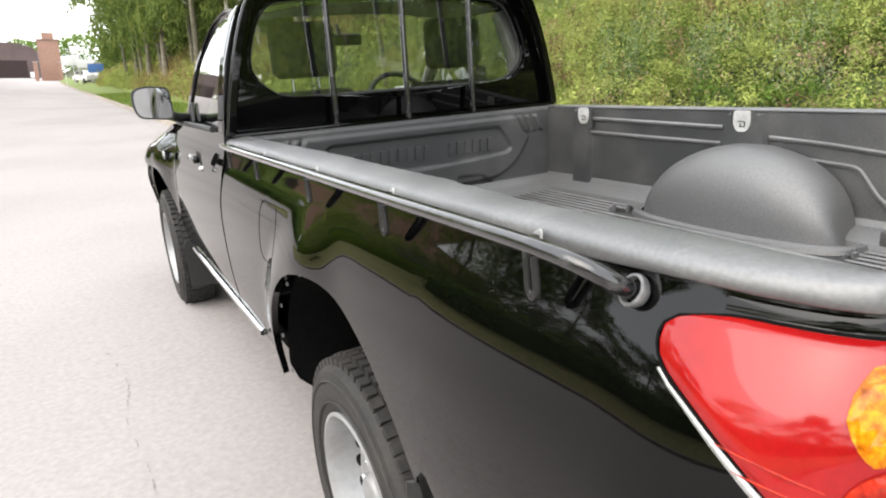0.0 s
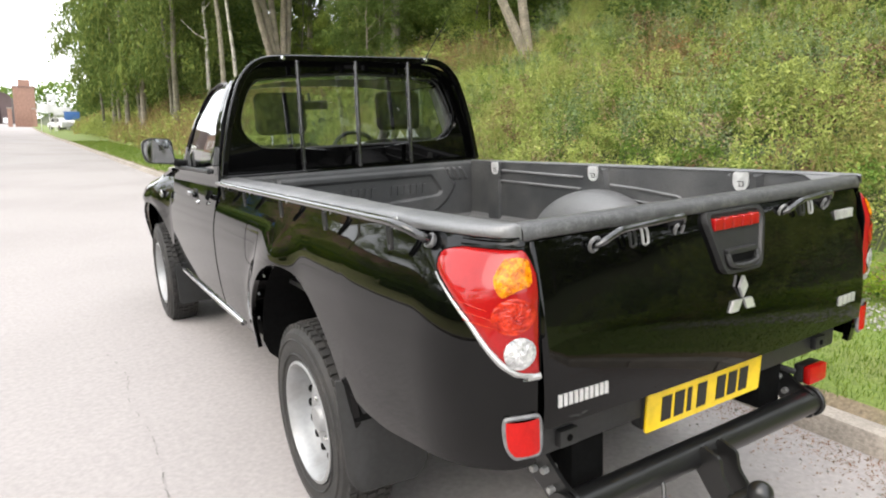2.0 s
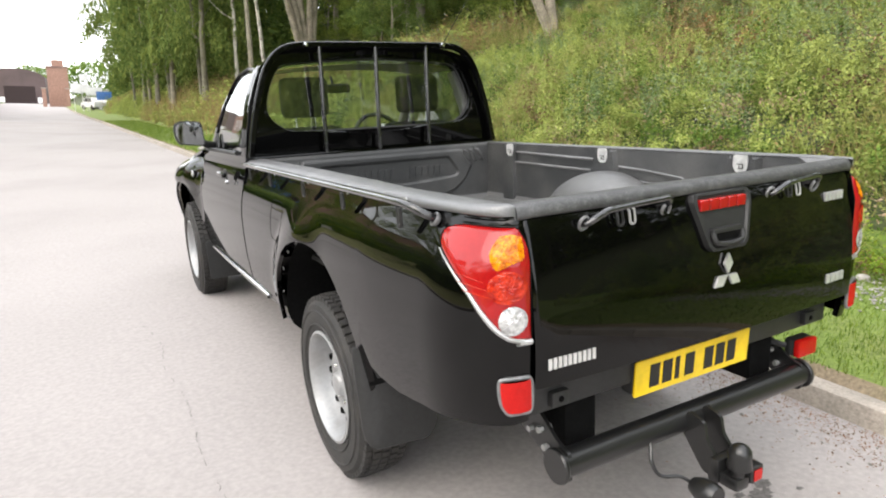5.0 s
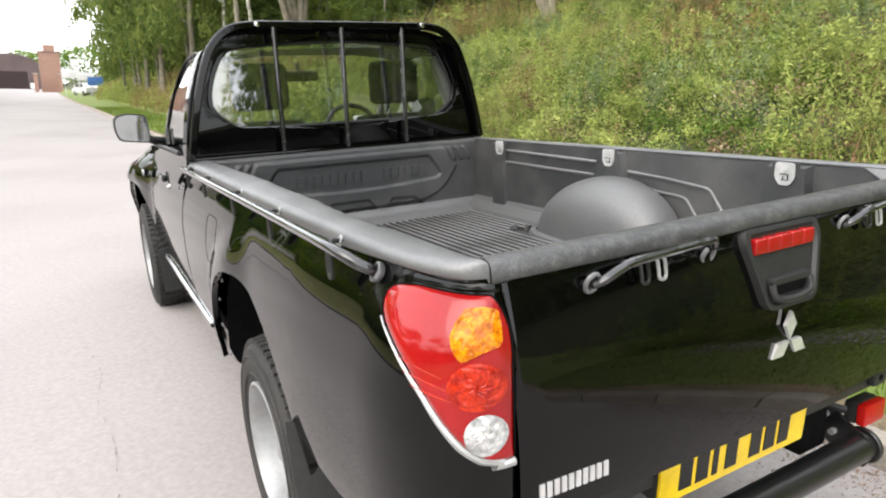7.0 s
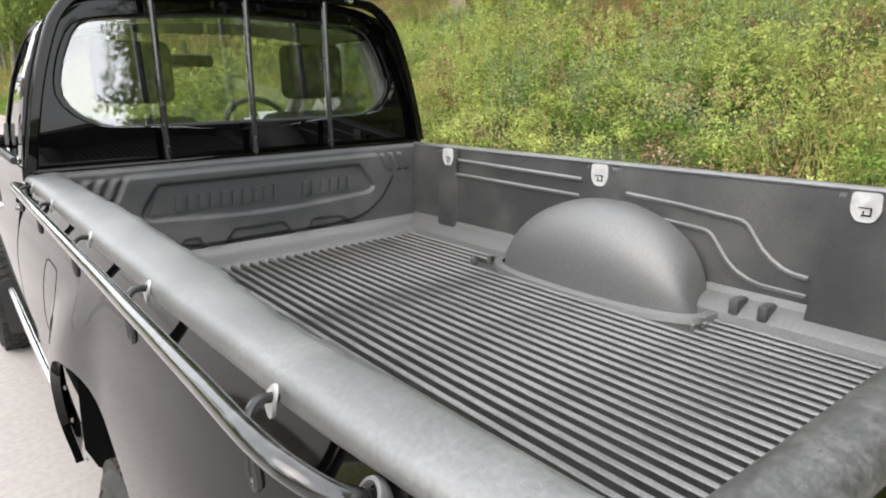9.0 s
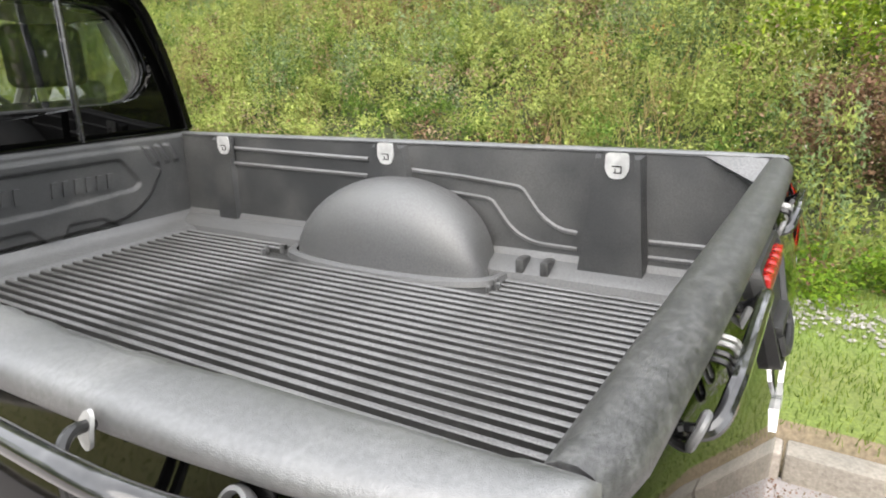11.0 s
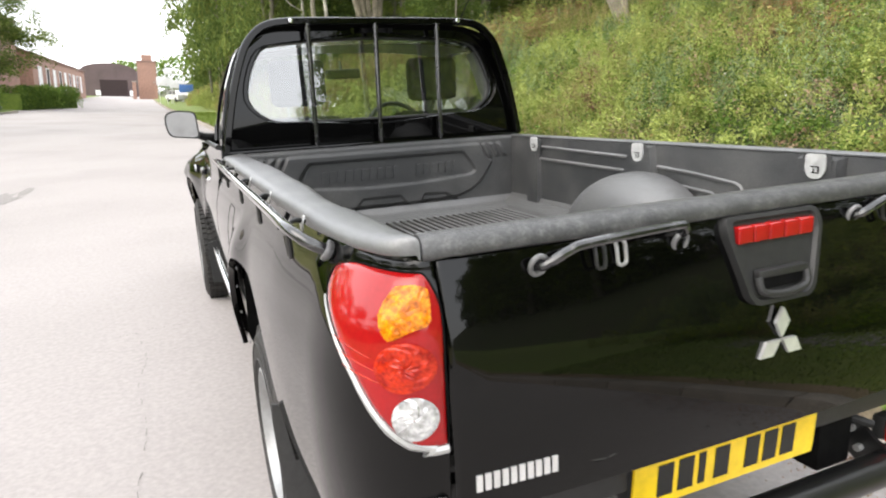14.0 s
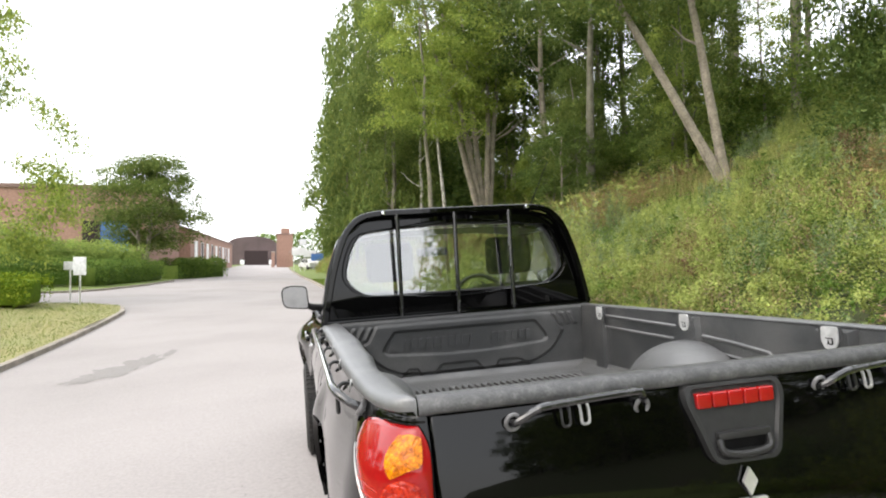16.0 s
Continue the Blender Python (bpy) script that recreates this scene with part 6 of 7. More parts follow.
stuff("wilted_patch", bushes(20, -1.0, 0.15, lambda y, r: 0.75 + r.uniform(0, 0.95), 0.34, 0.8, 420, 0.045, np.random.default_rng(37)), BROWN, "wilted brown patch under the bramble", "dead plants")
stuff("brown_weeds", bushes(48, -3.5, 9, lambda y, r: 0.2 + r.uniform(0, 5.2), 0.34, 0.85, 190, 0.042, np.random.default_rng(38)), BROWN, "withered brown weeds scattered over the bank", "dead plants")
stuff("bank_foot_weeds", bushes(210, -4.5, 9, lambda y, r: -0.45 + r.uniform(0, 0.75), 0.26, 0.22, 240, 0.032, np.random.default_rng(39)), SHRUB, "low leafy weeds where the verge meets the bank", "weeds")
stuff("bank_foot_litter", bushes(120, -4.5, 9, lambda y, r: -0.3 + r.uniform(0, 0.7), 0.26, 0.16, 120, 0.03, np.random.default_rng(40)), BROWN, "brown dead leaves along the foot of the bank", "leaf litter")
stuff("wood_shrubs", bushes(130, 11.5, 36, lambda y, r: 8.6 + r.uniform(0, 9) - 2.8 * min(max((y - 15) / 10, 0), 1), 1.5, 2.2, 560, 0.13, np.random.default_rng(21)), BUSH, "shady green shrubs under the trees", "shrubs")
stuff("deep_thicket", bushes(150, 13, 62, lambda y, r: 14.5 + r.uniform(0, 10), 2.2, 3.1, 540, 0.2, np.random.default_rng(22)), LEAF, "dark green thicket deep in the wood", "thicket")
k = 16000
sy = RNG.uniform(-9, 9, k)
ss = 10.5 + RNG.uniform(0, 5, k)
sx_ = np.array([kerb_r(v) for v in sy]) + 2.1 + ss
pts = on_land(np.stack([sx_, sy], 1))
pts[:, 2] += RNG.uniform(0, 1, k) * 2.4
stuff("bank_top_shrubs", leaves(pts, 0.2, 0.12, 0.5, 0.2), LEAF, "leafy shrubs on the bank top", "shrubs")
k = 60000
sy = 30 + 85 * RNG.uniform(0, 1, k)
ss = 3.6 + RNG.uniform(0, 6, k)
sx_ = np.array([kerb_r(v) for v in sy]) + 2.1 + ss
pts = on_land(np.stack([sx_, sy], 1))
pts[:, 2] += RNG.uniform(0, 1, k) * (2.0 + 3.5 * RNG.uniform(0, 1, k) ** 2)
stuff("roadside_thicket", leaves(pts, 0.34, 0.19, 0.5, 0.3), LEAF, "thick green foliage filling the row of roadside trees", "thicket")


# ---- across the road ----
def hedge(x0, y0, x1, y1, height, wide, material, label, name="hedge", count=9000, leaf=0.12, seed=1):
    rng = np.random.default_rng(seed)
    t = rng.uniform(0, 1, count)
    a = rng.uniform(0, np.pi, count)
    r = 1 - 0.24 * rng.uniform(0, 1, count)
    lump = np.array([1 + 0.26 * noise.noise((v * math.hypot(x1 - x0, y1 - y0) * 0.7, seed, 0)) for v in t])
    d = np.array([x1 - x0, y1 - y0]) / math.hypot(x1 - x0, y1 - y0)
    cross = np.sign(np.cos(a)) * np.abs(np.cos(a)) ** 0.4 * wide / 2 * r * lump
    up = np.sin(a) ** 0.5 * height * r * lump
    base = np.stack([x0 + (x1 - x0) * t - d[1] * cross, y0 + (y1 - y0) * t + d[0] * cross], 1)
    at = on_land(base)
    at[:, 2] += up
    root = thing(name, label, name.replace("_", " "), "hedges across the road" if name == "hedge" else "")
    body = new("foliage", quads("foliage", leaves(at, leaf, leaf * 0.6, 0.4, 0.1, rng), material))
    body.parent = root
    bm = bmesh.new()
    box(bm, (0.25, -wide * 0.33, 0), (math.hypot(x1 - x0, y1 - y0) - 0.25, wide * 0.33, height * 0.72), 0.2)
    core = part("core", bm, material, root)
    core.matrix_basis = pose(x0, y0, land(x0, y0) - 0.05, 0, 0, math.degrees(math.atan2(y1 - y0, x1 - x0)))
    return root


hedge(-30, 34.2, -12.0, 35.2, 1.5, 2.0, HEDGE, "clipped dark green hedge behind the kerb", count=12000)
hedge(-12.2, 36.0, -11.3, 49.0, 1.45, 2.0, HEDGE, "clipped green hedge following the kerb", count=8000, seed=2)
hedge(-30, 38.0, -15.3, 39.3, 3.4, 3.6, PALEHEDGE, "tall rounded light green hedge", count=14000, leaf=0.14, seed=3)
hedge(-16.2, 39.6, -12.4, 47.5, 2.6, 3.2, PALEHEDGE, "rounded light green hedge behind the clipped hedge", count=9000, leaf=0.13, seed=13)
hedge(-11.2, 54.0, -8.6, 64.0, 1.8, 2.2, HEDGE, "rounded hedge beside the brick works", count=8000, leaf=0.16, seed=4)
hedge(-14.5, 22.4, -9.2, 22.2, 1.15, 2.2, SHRUB, "low bright yellow-green shrub on the lawn", "shrub", 7000, 0.09, 5)
hedge(-24, 25.4, -13.2, 26.0, 2.7, 3.0, GREYLEAF, "loose greyish shrubs beside the lawn", "shrub", 11000, 0.13, 6)
tree(-12.9, 53.5, 9.2, 0.2, 4, 0.3, 4.2, (0.1, 0.0), 2, second=(-0.14, 0.1), label="round-crowned tree behind the hedge", seed=301)
tree(-12.3, 25.0, 10.4, 0.2, 5, 0.15, 3.0, label="leafy light green tree over the verge", seed=302)
tree(-18.5, 24.5, 9.5, 0.22, 6, 0.15, 3.4, label="leafy light green tree over the verge", seed=303)
for i, (x, y) in enumerate(((8.2, -14), (10.4, -16), (8.2, -19), (9.8, -10.5), (8.6, -23), (12.5, -8.5), (11.2, -42), (12, -37), (12.6, -50), (10.6, -32), (15, -45), (10, -24), (9.4, -18), (14, -34), (12, -13), (16, -24), (12, -29), (20, -14), (13, -42), (17, -30))):
    tree(x, y, 11.5 + (i % 3) * 1.5, 0.16, 4 if i < 6 else i % 4, 0.06, 3.4 if i > 5 else 2.8, seed=400 + i, label="tall leafy tree further back along the bank")
for i, (x, y) in enumerate(((-17, 9), (-19, 1), (-17, -7), (-20, -15), (-18, 16))):
    tree(x, y, 5.4 + (i % 3) * 0.8, 0.12, 4 + i % 2, 0.06, 4.2, seed=400 + i, label="low leafy tree across the road")
hedge(-11, -30, -10.5, 15, 1.7, 2.2, HEDGE, "long green hedge along the lawn", count=14000, leaf=0.2, seed=9)


def sign_board(x, y, w, h, z, label, material=None, posts=1):
    root = thing("sign_board", label, "sign", "signs by the road", m=pose(x, y, land(x, y) - 0.05 if x > kerb_r(y) or x < left_edge(y) else 0.0))
    bm = bmesh.new()
    box(bm, (-w / 2, -0.015, z), (w / 2, 0.015, z + h), 0.01)
    part("board", bm, material or WHITE, root)
    for k in range(posts):
        bm = bmesh.new()
        px = 0 if posts == 1 else (-w * 0.35 + w * 0.7 * k)
        tube(bm, [(px, 0.045, 0), (px, 0.045, z + h * 0.9)], 0.035, 8)
        part("post", bm, ZINC, root)
    return root


sign_board(-8.5, 23.6, 0.42, 0.64, 1.07, "white notice board on a short grey post")
sign_board(-9.5, 25.8, 0.44, 0.32, 1.16, "small pale sign on a post behind the notice board")
for x, y, w, h, z, m, lb in ((-0.9, 88, 1.9, 1.0, 2.2, WHITE, "white works sign on posts"), (0.5, 86, 1.7, 0.9, 1.9, WHITE, "white works sign on posts"), (-0.4, 87, 0.9, 0.8, 3.5, WHITE, "small white sign high on a post"), (1.3, 80, 1.5, 0.9, 1.0, BLUE, "blue sign board on posts")):
    sign_board(x, y, w, h, z, lb, m, 2)


def house(name, label, x0, y0, x1, y1, eaves, ridge, material, roof_material, windows=(), doors=(), turn=0.0, along="y"):
    """A plain works building: walls, pitched roof, openings on the road side (x1) or the near end (y0)."""
    root = thing(name, label, "building", m=pose(x1, y0, 0, 0, 0, turn))
    wx, wy = x0 - x1, y1 - y0
    bm = bmesh.new()
    box(bm, (wx, 0, -0.3), (0, wy, eaves))
    if along == "y":
        prism(bm, [(wx, eaves), (0, eaves), (wx / 2, ridge)], lambda u, v, d: (u, d, v), wy)
    part("wall", bm, material, root, smooth=False)
    bm = bmesh.new()
    if along == "y":
        for a, b in ((0.25, wx / 2), (wx - 0.25, wx / 2)):
            prism(bm, [(a, eaves - 0.1), (b, ridge + 0.05), (b, ridge + 0.25), (a, eaves + 0.1)], lambda u, v, d: (u, -0.2 + d, v), wy + 0.4)
    else:
        box(bm, (wx - 0.2, -0.2, eaves), (0.2, wy + 0.2, eaves + 0.35))
    part("roof", bm, roof_material, root, smooth=False)
    for y, z, w, h, m in windows:
        win = new("window")
        win.parent = root
        bm = bmesh.new()
        box(bm, (-0.05, y, z), (0.03, y + w, z + h))
        part("pane", bm, m, win, smooth=False)
        bm = bmesh.new()
        for a, b, c, d in ((y - 0.1, y, z - 0.1, z + h + 0.1), (y + w, y + w + 0.1, z - 0.1, z + h + 0.1), (y, y + w, z - 0.12, z), (y, y + w, z + h, z + h + 0.1)):
            box(bm, (-0.04, a, c), (0.08, b, d))
        part("window_frame", bm, WHITE, win, smooth=False)
    for x, z, w, h, m, nm in doors:
        bm = bmesh.new()
        box(bm, (x, -0.08, z), (x + w, 0.05, z + h), 0.02)
        part(nm, bm, m, root, smooth=False)
    return root


TILES = mat("brown_roof", (0.2, 0.13, 0.11), 0.9, vary=0.15, scale=0.5, fine=5.0)
house("brick_works", "long red brick works with a low pitched roof", -36, 83, -14.0, 155, 5.3, 8.5, BRICK, TILES,
      [(4 + 7.0 * k, 1.2, 2.6, 2.8, DARK if k % 2 else WHITE) for k in range(9)], [(-9, 0, 3.0, 3.4, DARK, "door")], turn=1.6)
house("blue_door_building", "brick works with a flat parapet and a blue door", -52, 62, -14.8, 80, 8.0, 8.4, BRICK, TILES, (),
      [(-3.6, 0.2, 2.4, 4.9, BLUE, "door"), (-5.1, 0.2, 1.5, 4.9, DARK, "door"), (-20, 1.0, 6, 3, DARK, "door")], along="x")
shed = thing("warehouse", "dark brown clad warehouse with a wide open door", "building", m=pose(-16.5, 230, 0))
bm = bmesh.new()
arc = [(-8.0, -0.5), (8.0, -0.5), (8.0, 7.4)] + [(8 * math.cos(w), 7.4 + 2.6 * math.sin(w)) for w in (math.pi * k / 12 for k in range(1, 12))] + [(-8.0, 7.4)]
prism(bm, arc, lambda u, v, d: (u, d, v), 30)
part("wall", bm, CLADDING, shed, smooth=False)
bm = bmesh.new()
box(bm, (-2.6, -0.1, 0), (5.2, 0.1, 5.0))
part("door", bm, DARK, shed, "open dark doorway", smooth=False)
for x in (-4.0, 5.6):
    bm = bmesh.new()
    box(bm, (x, -0.2, 0.2), (x + 1.4, 0.0, 1.8), 0.1)
    part("panel", bm, WHITE, shed, "white panel", smooth=False)
tower = thing("brick_gatehouse", "narrow red brick gatehouse beside the works road", "building", m=pose(-3.9, 150, 0))
bm = bmesh.new()
box(bm, (-1.9, 0, -0.3), (1.7, 5, 7.6), 0.05)
box(bm, (-1.0, 1, 7.6), (1.0, 3, 9.0), 0.05)
part("wall", bm, BRICK, tower, smooth=False)
bm = bmesh.new()
box(bm, (-2.05, -0.15, 7.5), (1.85, 5.15, 7.75))
part("roof", bm, TILES, tower, smooth=False)
for k, x in enumerate((-5.9, -1.9)):
    pier = thing("gate_pier", "tall brick gate pier", "gate pier", "gate piers", m=pose(x - 0.6, 148, 0))
    bm = bmesh.new()
    box(bm, (-0.35, -0.35, -0.2), (0.35, 0.35, 3.4), 0.03)
    part("shaft", bm, BRICK, pier, smooth=False)
    bm = bmesh.new()
    box(bm, (-0.45, -0.45, 3.4), (0.45, 0.45, 3.6), 0.03)
    part("cap", bm, CONCRETE, pier, smooth=False)
# a pale car parked at the works entrance
car = thing("parked_car", "small white car parked by the works signs", "car", m=pose(0.6, 92, land(0.6, 92), 0, 0, 20))
bm = bmesh.new()
prism(bm, rounded([(-2.1, 0.3), (2.1, 0.3), (2.15, 0.75), (1.3, 0.9), (0.7, 1.42), (-1.3, 1.45), (-2.1, 0.95)], 0.15), lambda u, v, d: (d - 0.85, u, v), 1.7)
part("body", bm, WHITE, car)
bm = bmesh.new()
prism(bm, rounded([(-1.35, 0.95), (1.1, 0.95), (0.62, 1.36), (-1.2, 1.38)], 0.08), lambda u, v, d: (d - 0.86, u, v), 1.72)
part("window", bm, INK, car)
for a in (-1.3, 1.35):
    for sx in (-0.78, 0.78):
        bm = bmesh.new()
        lathe(bm, [(0.0, -0.1), (0.3, -0.1), (0.31, 0.0), (0.3, 0.1), (0.0, 0.1)], (sx, a, 0.3), "x", 18)
        part("wheel", bm, RUBBER, car)
rise = thing("wooded_hill", "distant wooded rise behind the warehouse", "hill", kind="stuff")
at = np.stack([RNG.uniform(-70, 60, 9000), RNG.uniform(275, 300, 9000), np.zeros(9000)], 1)
at[:, 2] = RNG.uniform(0, 1, 9000) ** 0.6 * (11.5 + 3 * np.sin(at[:, 0] * 0.07 + 1) + 1.5 * np.sin(at[:, 0] * 0.31))
ob = new("tree_tops", quads("tree_tops", leaves(at, 1.5, 0.9), HEDGE))
ob.parent = rise

# ---- small things on the ground ----
def blob(name, x, y, rx, ry, seed, material, label, category):
    bm = bmesh.new()
    c = bm.verts.new((x, y, camber(x, y) + 0.006))
    ring = []
    for i in range(28):
        w = 2 * math.pi * i / 28
        r = 1 + 0.75 * noise.noise((math.cos(w) * 2.2, math.sin(w) * 2.2, seed)) + 0.3 * noise.noise((math.cos(w) * 6, math.sin(w) * 6, seed))
        px, py = x + rx * r * math.cos(w), y + ry * r * math.sin(w)
        ring.append(bm.verts.new((px, py, camber(px, py) + 0.005)))
    for i in range(28):
        bm.faces.new((c, ring[i], ring[(i + 1) % 28]))
    tagged(new(name, mesh_of(bm, material, name)), label, category, kind="stuff")


for k, (x, y, r) in enumerate(((0.2, 0.17, 0.06), (0.27, 0.2, 0.03), (0.46, 0.15, 0.055), (0.53, 0.19, 0.04), (0.39, 0.19, 0.025), (0.35, -0.12, 0.035), (0.3, 0.02, 0.018), (0.55, 0.03, 0.022), (0.12, 0.04, 0.015), (0.62, 0.1, 0.016))):
    blob("oil_stain", x, y, r * 0.95, r * 0.6, k + 1, TARSTAIN, "dark oil spot on the tarmac", "stain")
CRACK = mat("tarmac_crack", (0.22, 0.205, 0.195), 0.95, vary=0.4, scale=30.0)
cracks = [[(-1.5, 3.52), (-1.2, 3.58), (-0.9, 3.54), (-0.5, 3.56), (0.2, 3.5), (1.2, 3.58)], [(-1.4, 3.55), (-1.33, 3.1), (-1.36, 2.7), (-1.31, 2.2), (-1.33, 1.6), (-1.3, 1.1), (-1.36, 0.5)], [(-5.5, 21.5), (-3.6, 21.3), (-1.4, 21.5), (0.6, 21.4)]]
for i, line in enumerate(cracks):
    pts = curve_points([(x, y, 0) for x, y in line], 14)
    bm = bmesh.new()
    rows = []
    for j, p in enumerate(pts):
        x, y = p.x + 0.018 * noise.noise((j * 0.7, i, 1)), p.y + 0.018 * noise.noise((j * 0.7, i, 5))
        w = 0.0012 + 0.005 * abs(noise.noise((j * 0.5, i, 9)))
        across = abs(line[-1][0] - line[0][0]) > abs(line[-1][1] - line[0][1])
        rows.append([(x - (0 if across else w), y - (w if across else 0), camber(x, y) + 0.004), (x + (0 if across else w), y + (w if across else 0), camber(x, y) + 0.004)])
    for a, b in zip(range(0, len(rows), 3), range(3, len(rows) + 3, 3)):
        if noise.noise((a * 0.41, i, 13)) < 0.12:
            grid(bm, rows[a:b])
    tagged(part("road_crack", bm, CRACK), "thin dark crack line in the tarmac", "crack", kind="stuff")
# unseen pale strip, added so that the tailgate reflects a small light mark
SCRAP = mat("pale_strip", (0.7, 0.68, 0.64), 0.8, vary=0.1, scale=30.0)
bm = bmesh.new()
grid(bm, [[(0.25 + 0.13 * u, -1.0 + 0.03 * v + 0.012 * math.sin(5 * u), camber(0.3, -1.0) + 0.006 + 0.006 * math.sin(7 * u + v)) for v in (0.0, 0.5, 1.0)] for u in (0.0, 0.2, 0.4, 0.6, 0.8, 1.0)])
tagged(part("paper_scrap", shell(bm, 0.001), SCRAP), "unseen pale strip on the tarmac, added for its reflection in the tailgate", "litter")
PATCHED = mat("patched_tarmac", (0.22, 0.205, 0.195), 0.9, vary=0.25, scale=2.0, fine=60.0, bump=0.4, second=(0.22, 0.21, 0.2))
for x, y, rx, ry, s in ((-3.85, 9.6, 0.36, 0.6, 5), (-3.6, 10.5, 0.26, 0.8, 6), (-4.1, 9.1, 0.2, 0.35, 12), (-3.3, 11.4, 0.08, 0.5, 8)):
    blob("tarmac_patch", x, y, rx, ry, s, PATCHED, "darker worn patch in the tarmac", "patch")


def pebbles(name, spots, size, material, label):
    rng = np.random.default_rng(3)
    verts, faces = [], []
    for x, y, z in spots:
        r = size * rng.uniform(0.5, 1.5)
        b = len(verts)
        q = rng.uniform(0.6, 1.2, (6, 1)) * np.array([(1, 0, 0), (-1, 0, 0), (0, 1, 0), (0, -1, 0), (0, 0, 0.7), (0, 0, -0.5)]) * r + np.array((x, y, z))
        verts += q.tolist()
        faces += [(b + i, b + j, b + k) for i, j, k in ((0, 2, 4), (2, 1, 4), (1, 3, 4), (3, 0, 4), (2, 0, 5), (1, 2, 5), (3, 1, 5), (0, 3, 5))]
    me = bpy.data.meshes.new(name)
    me.from_pydata(verts, [], faces)
    me.materials.append(material)
    return tagged(new(name, me), label, "stones", kind="stuff")


STONE = mat("pale_stone", (0.3, 0.285, 0.26), 0.9, vary=0.15, scale=12.0, per_island=0.35)
py = RNG.uniform(-3, 4.2, 2800)
pebbles("gravel_strip", on_land(np.stack([2.72 + 0.1 * np.sin(py * 1.3) + RNG.normal(size=2800) * 0.12, py], 1), 0.01), 0.014, STONE, "strip of loose pale gravel in the verge")
gy = RNG.uniform(-2, 30, 1100)
gx = np.array([kerb_r(v) for v in gy]) - 0.03 - np.abs(RNG.normal(size=1100)) * 0.22
pebbles("kerb_grit", np.array([(a, b, camber(a, b) + 0.003) for a, b in zip(gx, gy)]), 0.009, STONE, "loose grit and leaf litter in the gutter")
for i, (x, y, r) in enumerate(((3.4, 1.55, 0.085), (3.05, 1.2, 0.05), (3.6, 0.4, 0.05), (1.3, 17.6, 0.12), (1.6, 18.6, 0.1))):
    bm = bmesh.new()
    bmesh.ops.create_icosphere(bm, subdivisions=2, radius=r)
    for v in bm.verts:
        v.co = v.co * (1 + 0.35 * noise.noise(v.co * 9 + Vector((i, 0, 0))))
        v.co.z *= 0.65
    ob = tagged(part("stone", bm, STONE), "pale rough stone lying in the verge", "stone", "stones in the verge")
    ob.matrix_basis = pose(x, y, land(x, y) + r * 0.3)

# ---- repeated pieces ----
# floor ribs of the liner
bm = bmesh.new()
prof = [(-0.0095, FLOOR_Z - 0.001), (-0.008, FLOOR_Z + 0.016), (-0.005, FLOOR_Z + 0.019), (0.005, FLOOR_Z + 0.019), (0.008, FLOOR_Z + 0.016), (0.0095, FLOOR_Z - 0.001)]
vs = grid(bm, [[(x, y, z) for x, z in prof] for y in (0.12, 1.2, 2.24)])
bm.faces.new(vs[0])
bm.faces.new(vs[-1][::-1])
RIB = mesh_of(bm, WORN_LIT, "floor_rib")
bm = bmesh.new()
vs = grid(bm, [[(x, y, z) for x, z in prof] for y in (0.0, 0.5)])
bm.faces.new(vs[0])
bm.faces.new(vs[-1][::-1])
SHORT_RIB = mesh_of(bm, WORN_LIT, "floor_rib")
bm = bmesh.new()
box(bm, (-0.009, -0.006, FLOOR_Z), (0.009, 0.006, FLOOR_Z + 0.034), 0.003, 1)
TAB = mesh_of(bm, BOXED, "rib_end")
# worn pale tops; the sides' shade is put into a darker colour by normal
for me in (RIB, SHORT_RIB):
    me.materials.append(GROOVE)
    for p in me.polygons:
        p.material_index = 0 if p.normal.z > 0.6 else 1
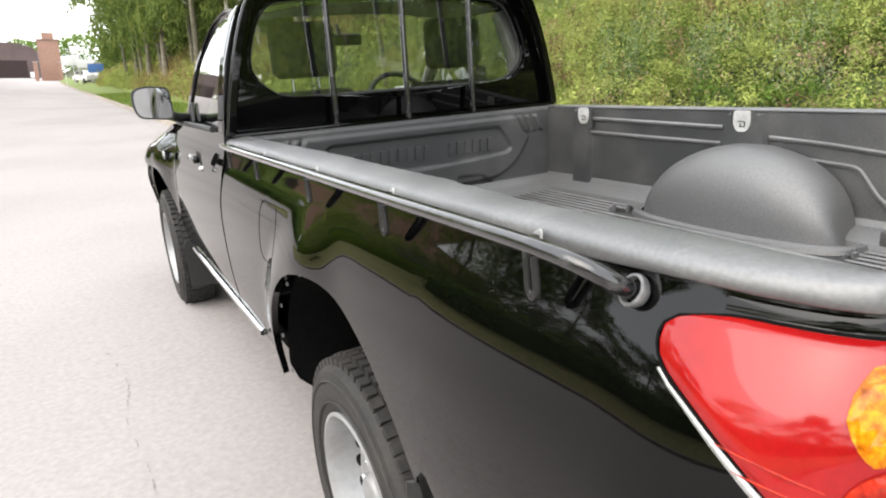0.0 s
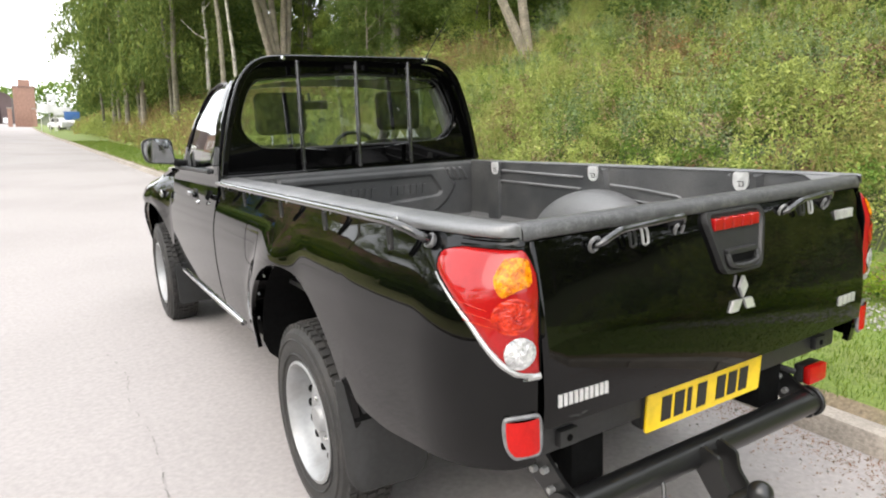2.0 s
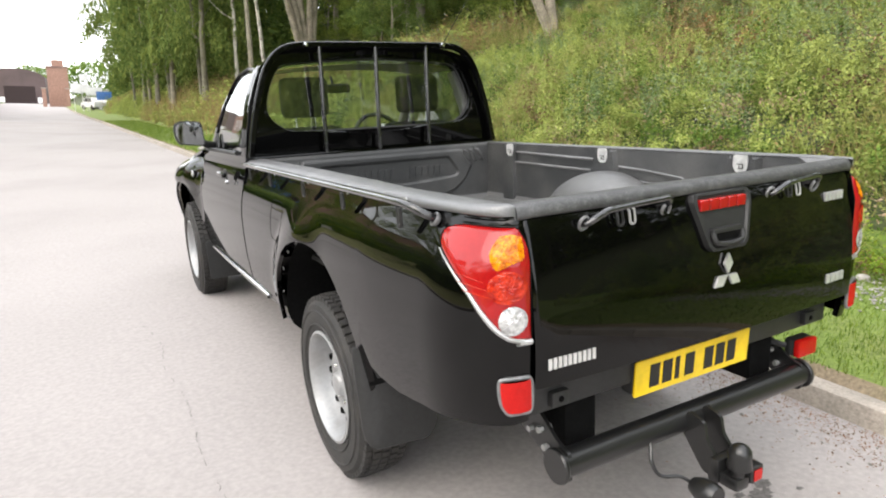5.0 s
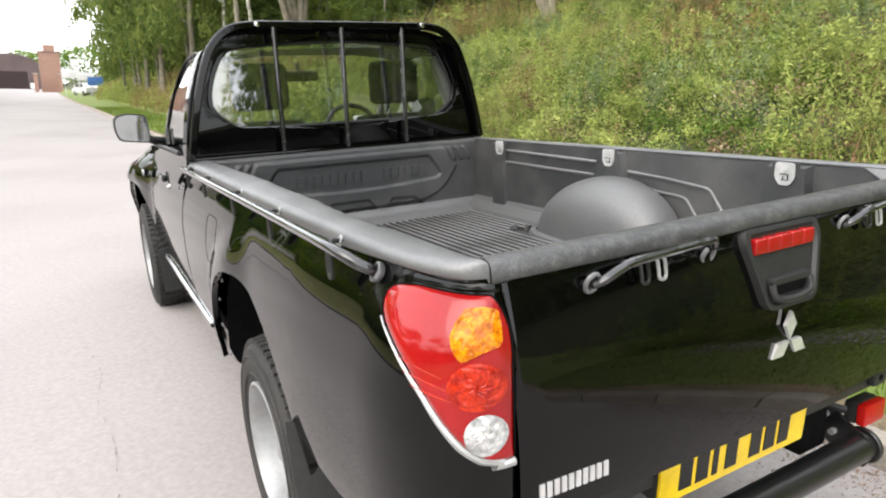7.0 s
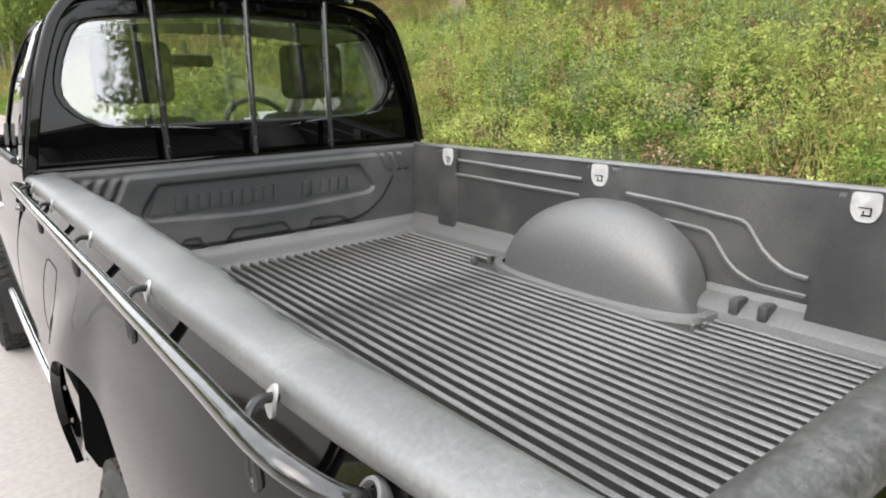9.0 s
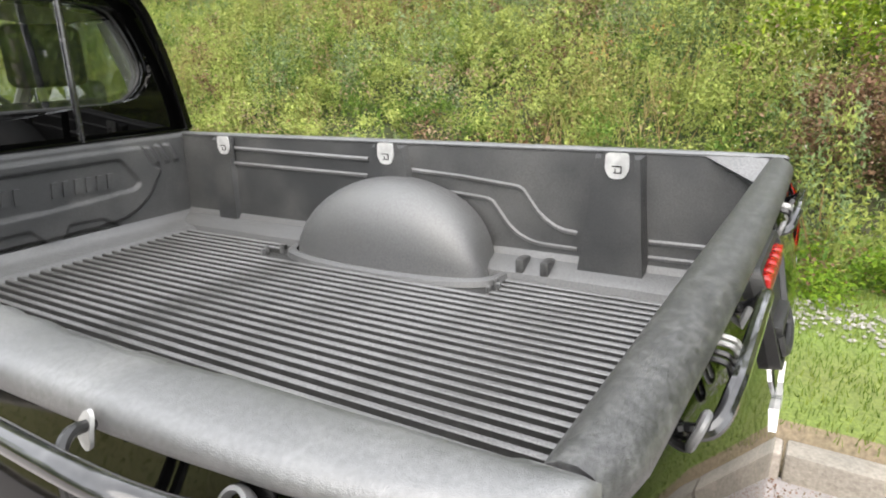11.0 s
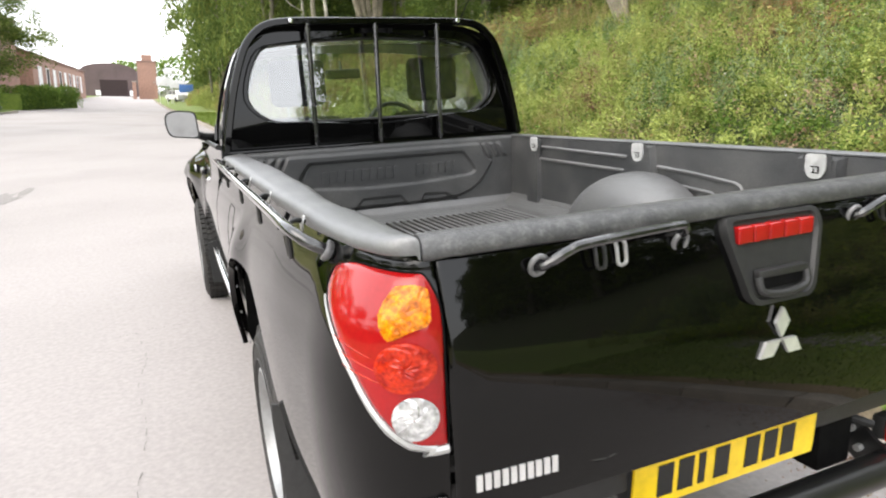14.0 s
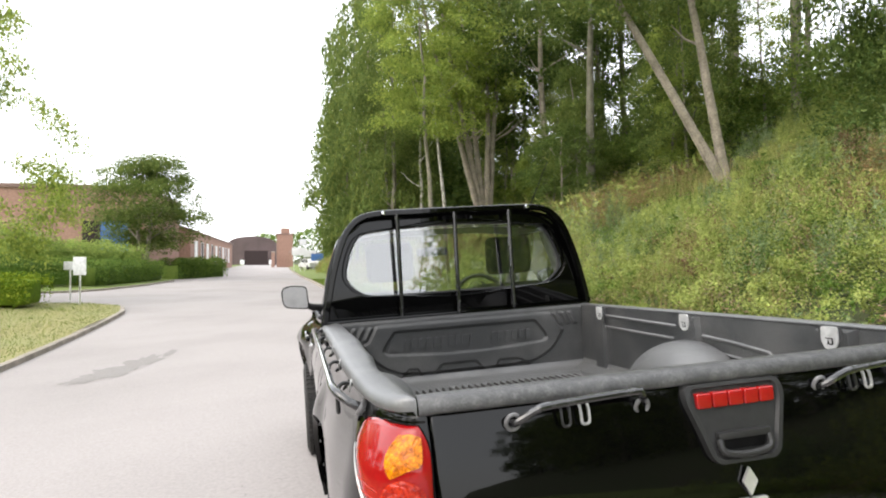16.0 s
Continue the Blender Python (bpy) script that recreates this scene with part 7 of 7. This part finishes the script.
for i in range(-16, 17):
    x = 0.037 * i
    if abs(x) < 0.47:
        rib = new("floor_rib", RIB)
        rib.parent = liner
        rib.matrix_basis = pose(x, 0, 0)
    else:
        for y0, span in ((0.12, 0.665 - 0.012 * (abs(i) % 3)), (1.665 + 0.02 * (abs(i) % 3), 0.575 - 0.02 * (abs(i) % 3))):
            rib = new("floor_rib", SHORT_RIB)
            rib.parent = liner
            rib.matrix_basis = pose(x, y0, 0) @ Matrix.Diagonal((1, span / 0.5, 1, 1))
            if abs(i) < 16:
                tab = new("rib_end", TAB)
                tab.parent = liner
                tab.matrix_basis = pose(x, y0 if y0 > 1 else y0 + span, 0)
# kerb stones
bm = bmesh.new()
box(bm, (-0.065, -0.4475, -0.12), (0.065, 0.4475, 0.105), 0.016, 2)
KERBSTONE = mesh_of(bm, CONCRETE, "kerb_stone")


def kerb(name, line, label, step=0.905):
    """Kerb stones end to end along a line of (x, y)."""
    root = tagged(new(name), label, "kerb", kind="structure")
    pts = [Vector(p) for p in line]
    cum = [0.0]
    for a, b in zip(pts, pts[1:]):
        cum.append(cum[-1] + (b - a).length)

    def at(s):
        for i in range(len(pts) - 1):
            if s <= cum[i + 1]:
                return pts[i].lerp(pts[i + 1], (s - cum[i]) / (cum[i + 1] - cum[i]))
        return pts[-1]
    for i in range(int(cum[-1] / step)):
        p, q = at(i * step), at((i + 1) * step)
        c = (p + q) / 2
        ob = new("kerb_stone", KERBSTONE)
        ob.parent = root
        ob.matrix_basis = pose(c.x, c.y, camber(c.x, c.y) + 0.004 * math.sin(i * 2.7), math.degrees(math.atan2(camber(q.x, q.y) - camber(p.x, p.y), step)), 0.6 * math.sin(i * 1.9), math.degrees(math.atan2(-(q.x - p.x), q.y - p.y)))


kerb("kerb_east", [(kerb_r(y) + 0.065, y) for y in steps((-8.13, 130, 1.0))], "weathered concrete kerb along the grass verge")
kerb("kerb_south", [(lerp_table(KERB_L, y) - 0.065, y) for y in steps((-8, 20, 2), (20, SOUTH, 0.2))], "weathered concrete kerb along the lawn")
kerb("kerb_north", [(lerp_table(KERB_H, y) - 0.065, y) for y in steps((31.25, 52.4, 0.25))], "concrete kerb round the hedge")
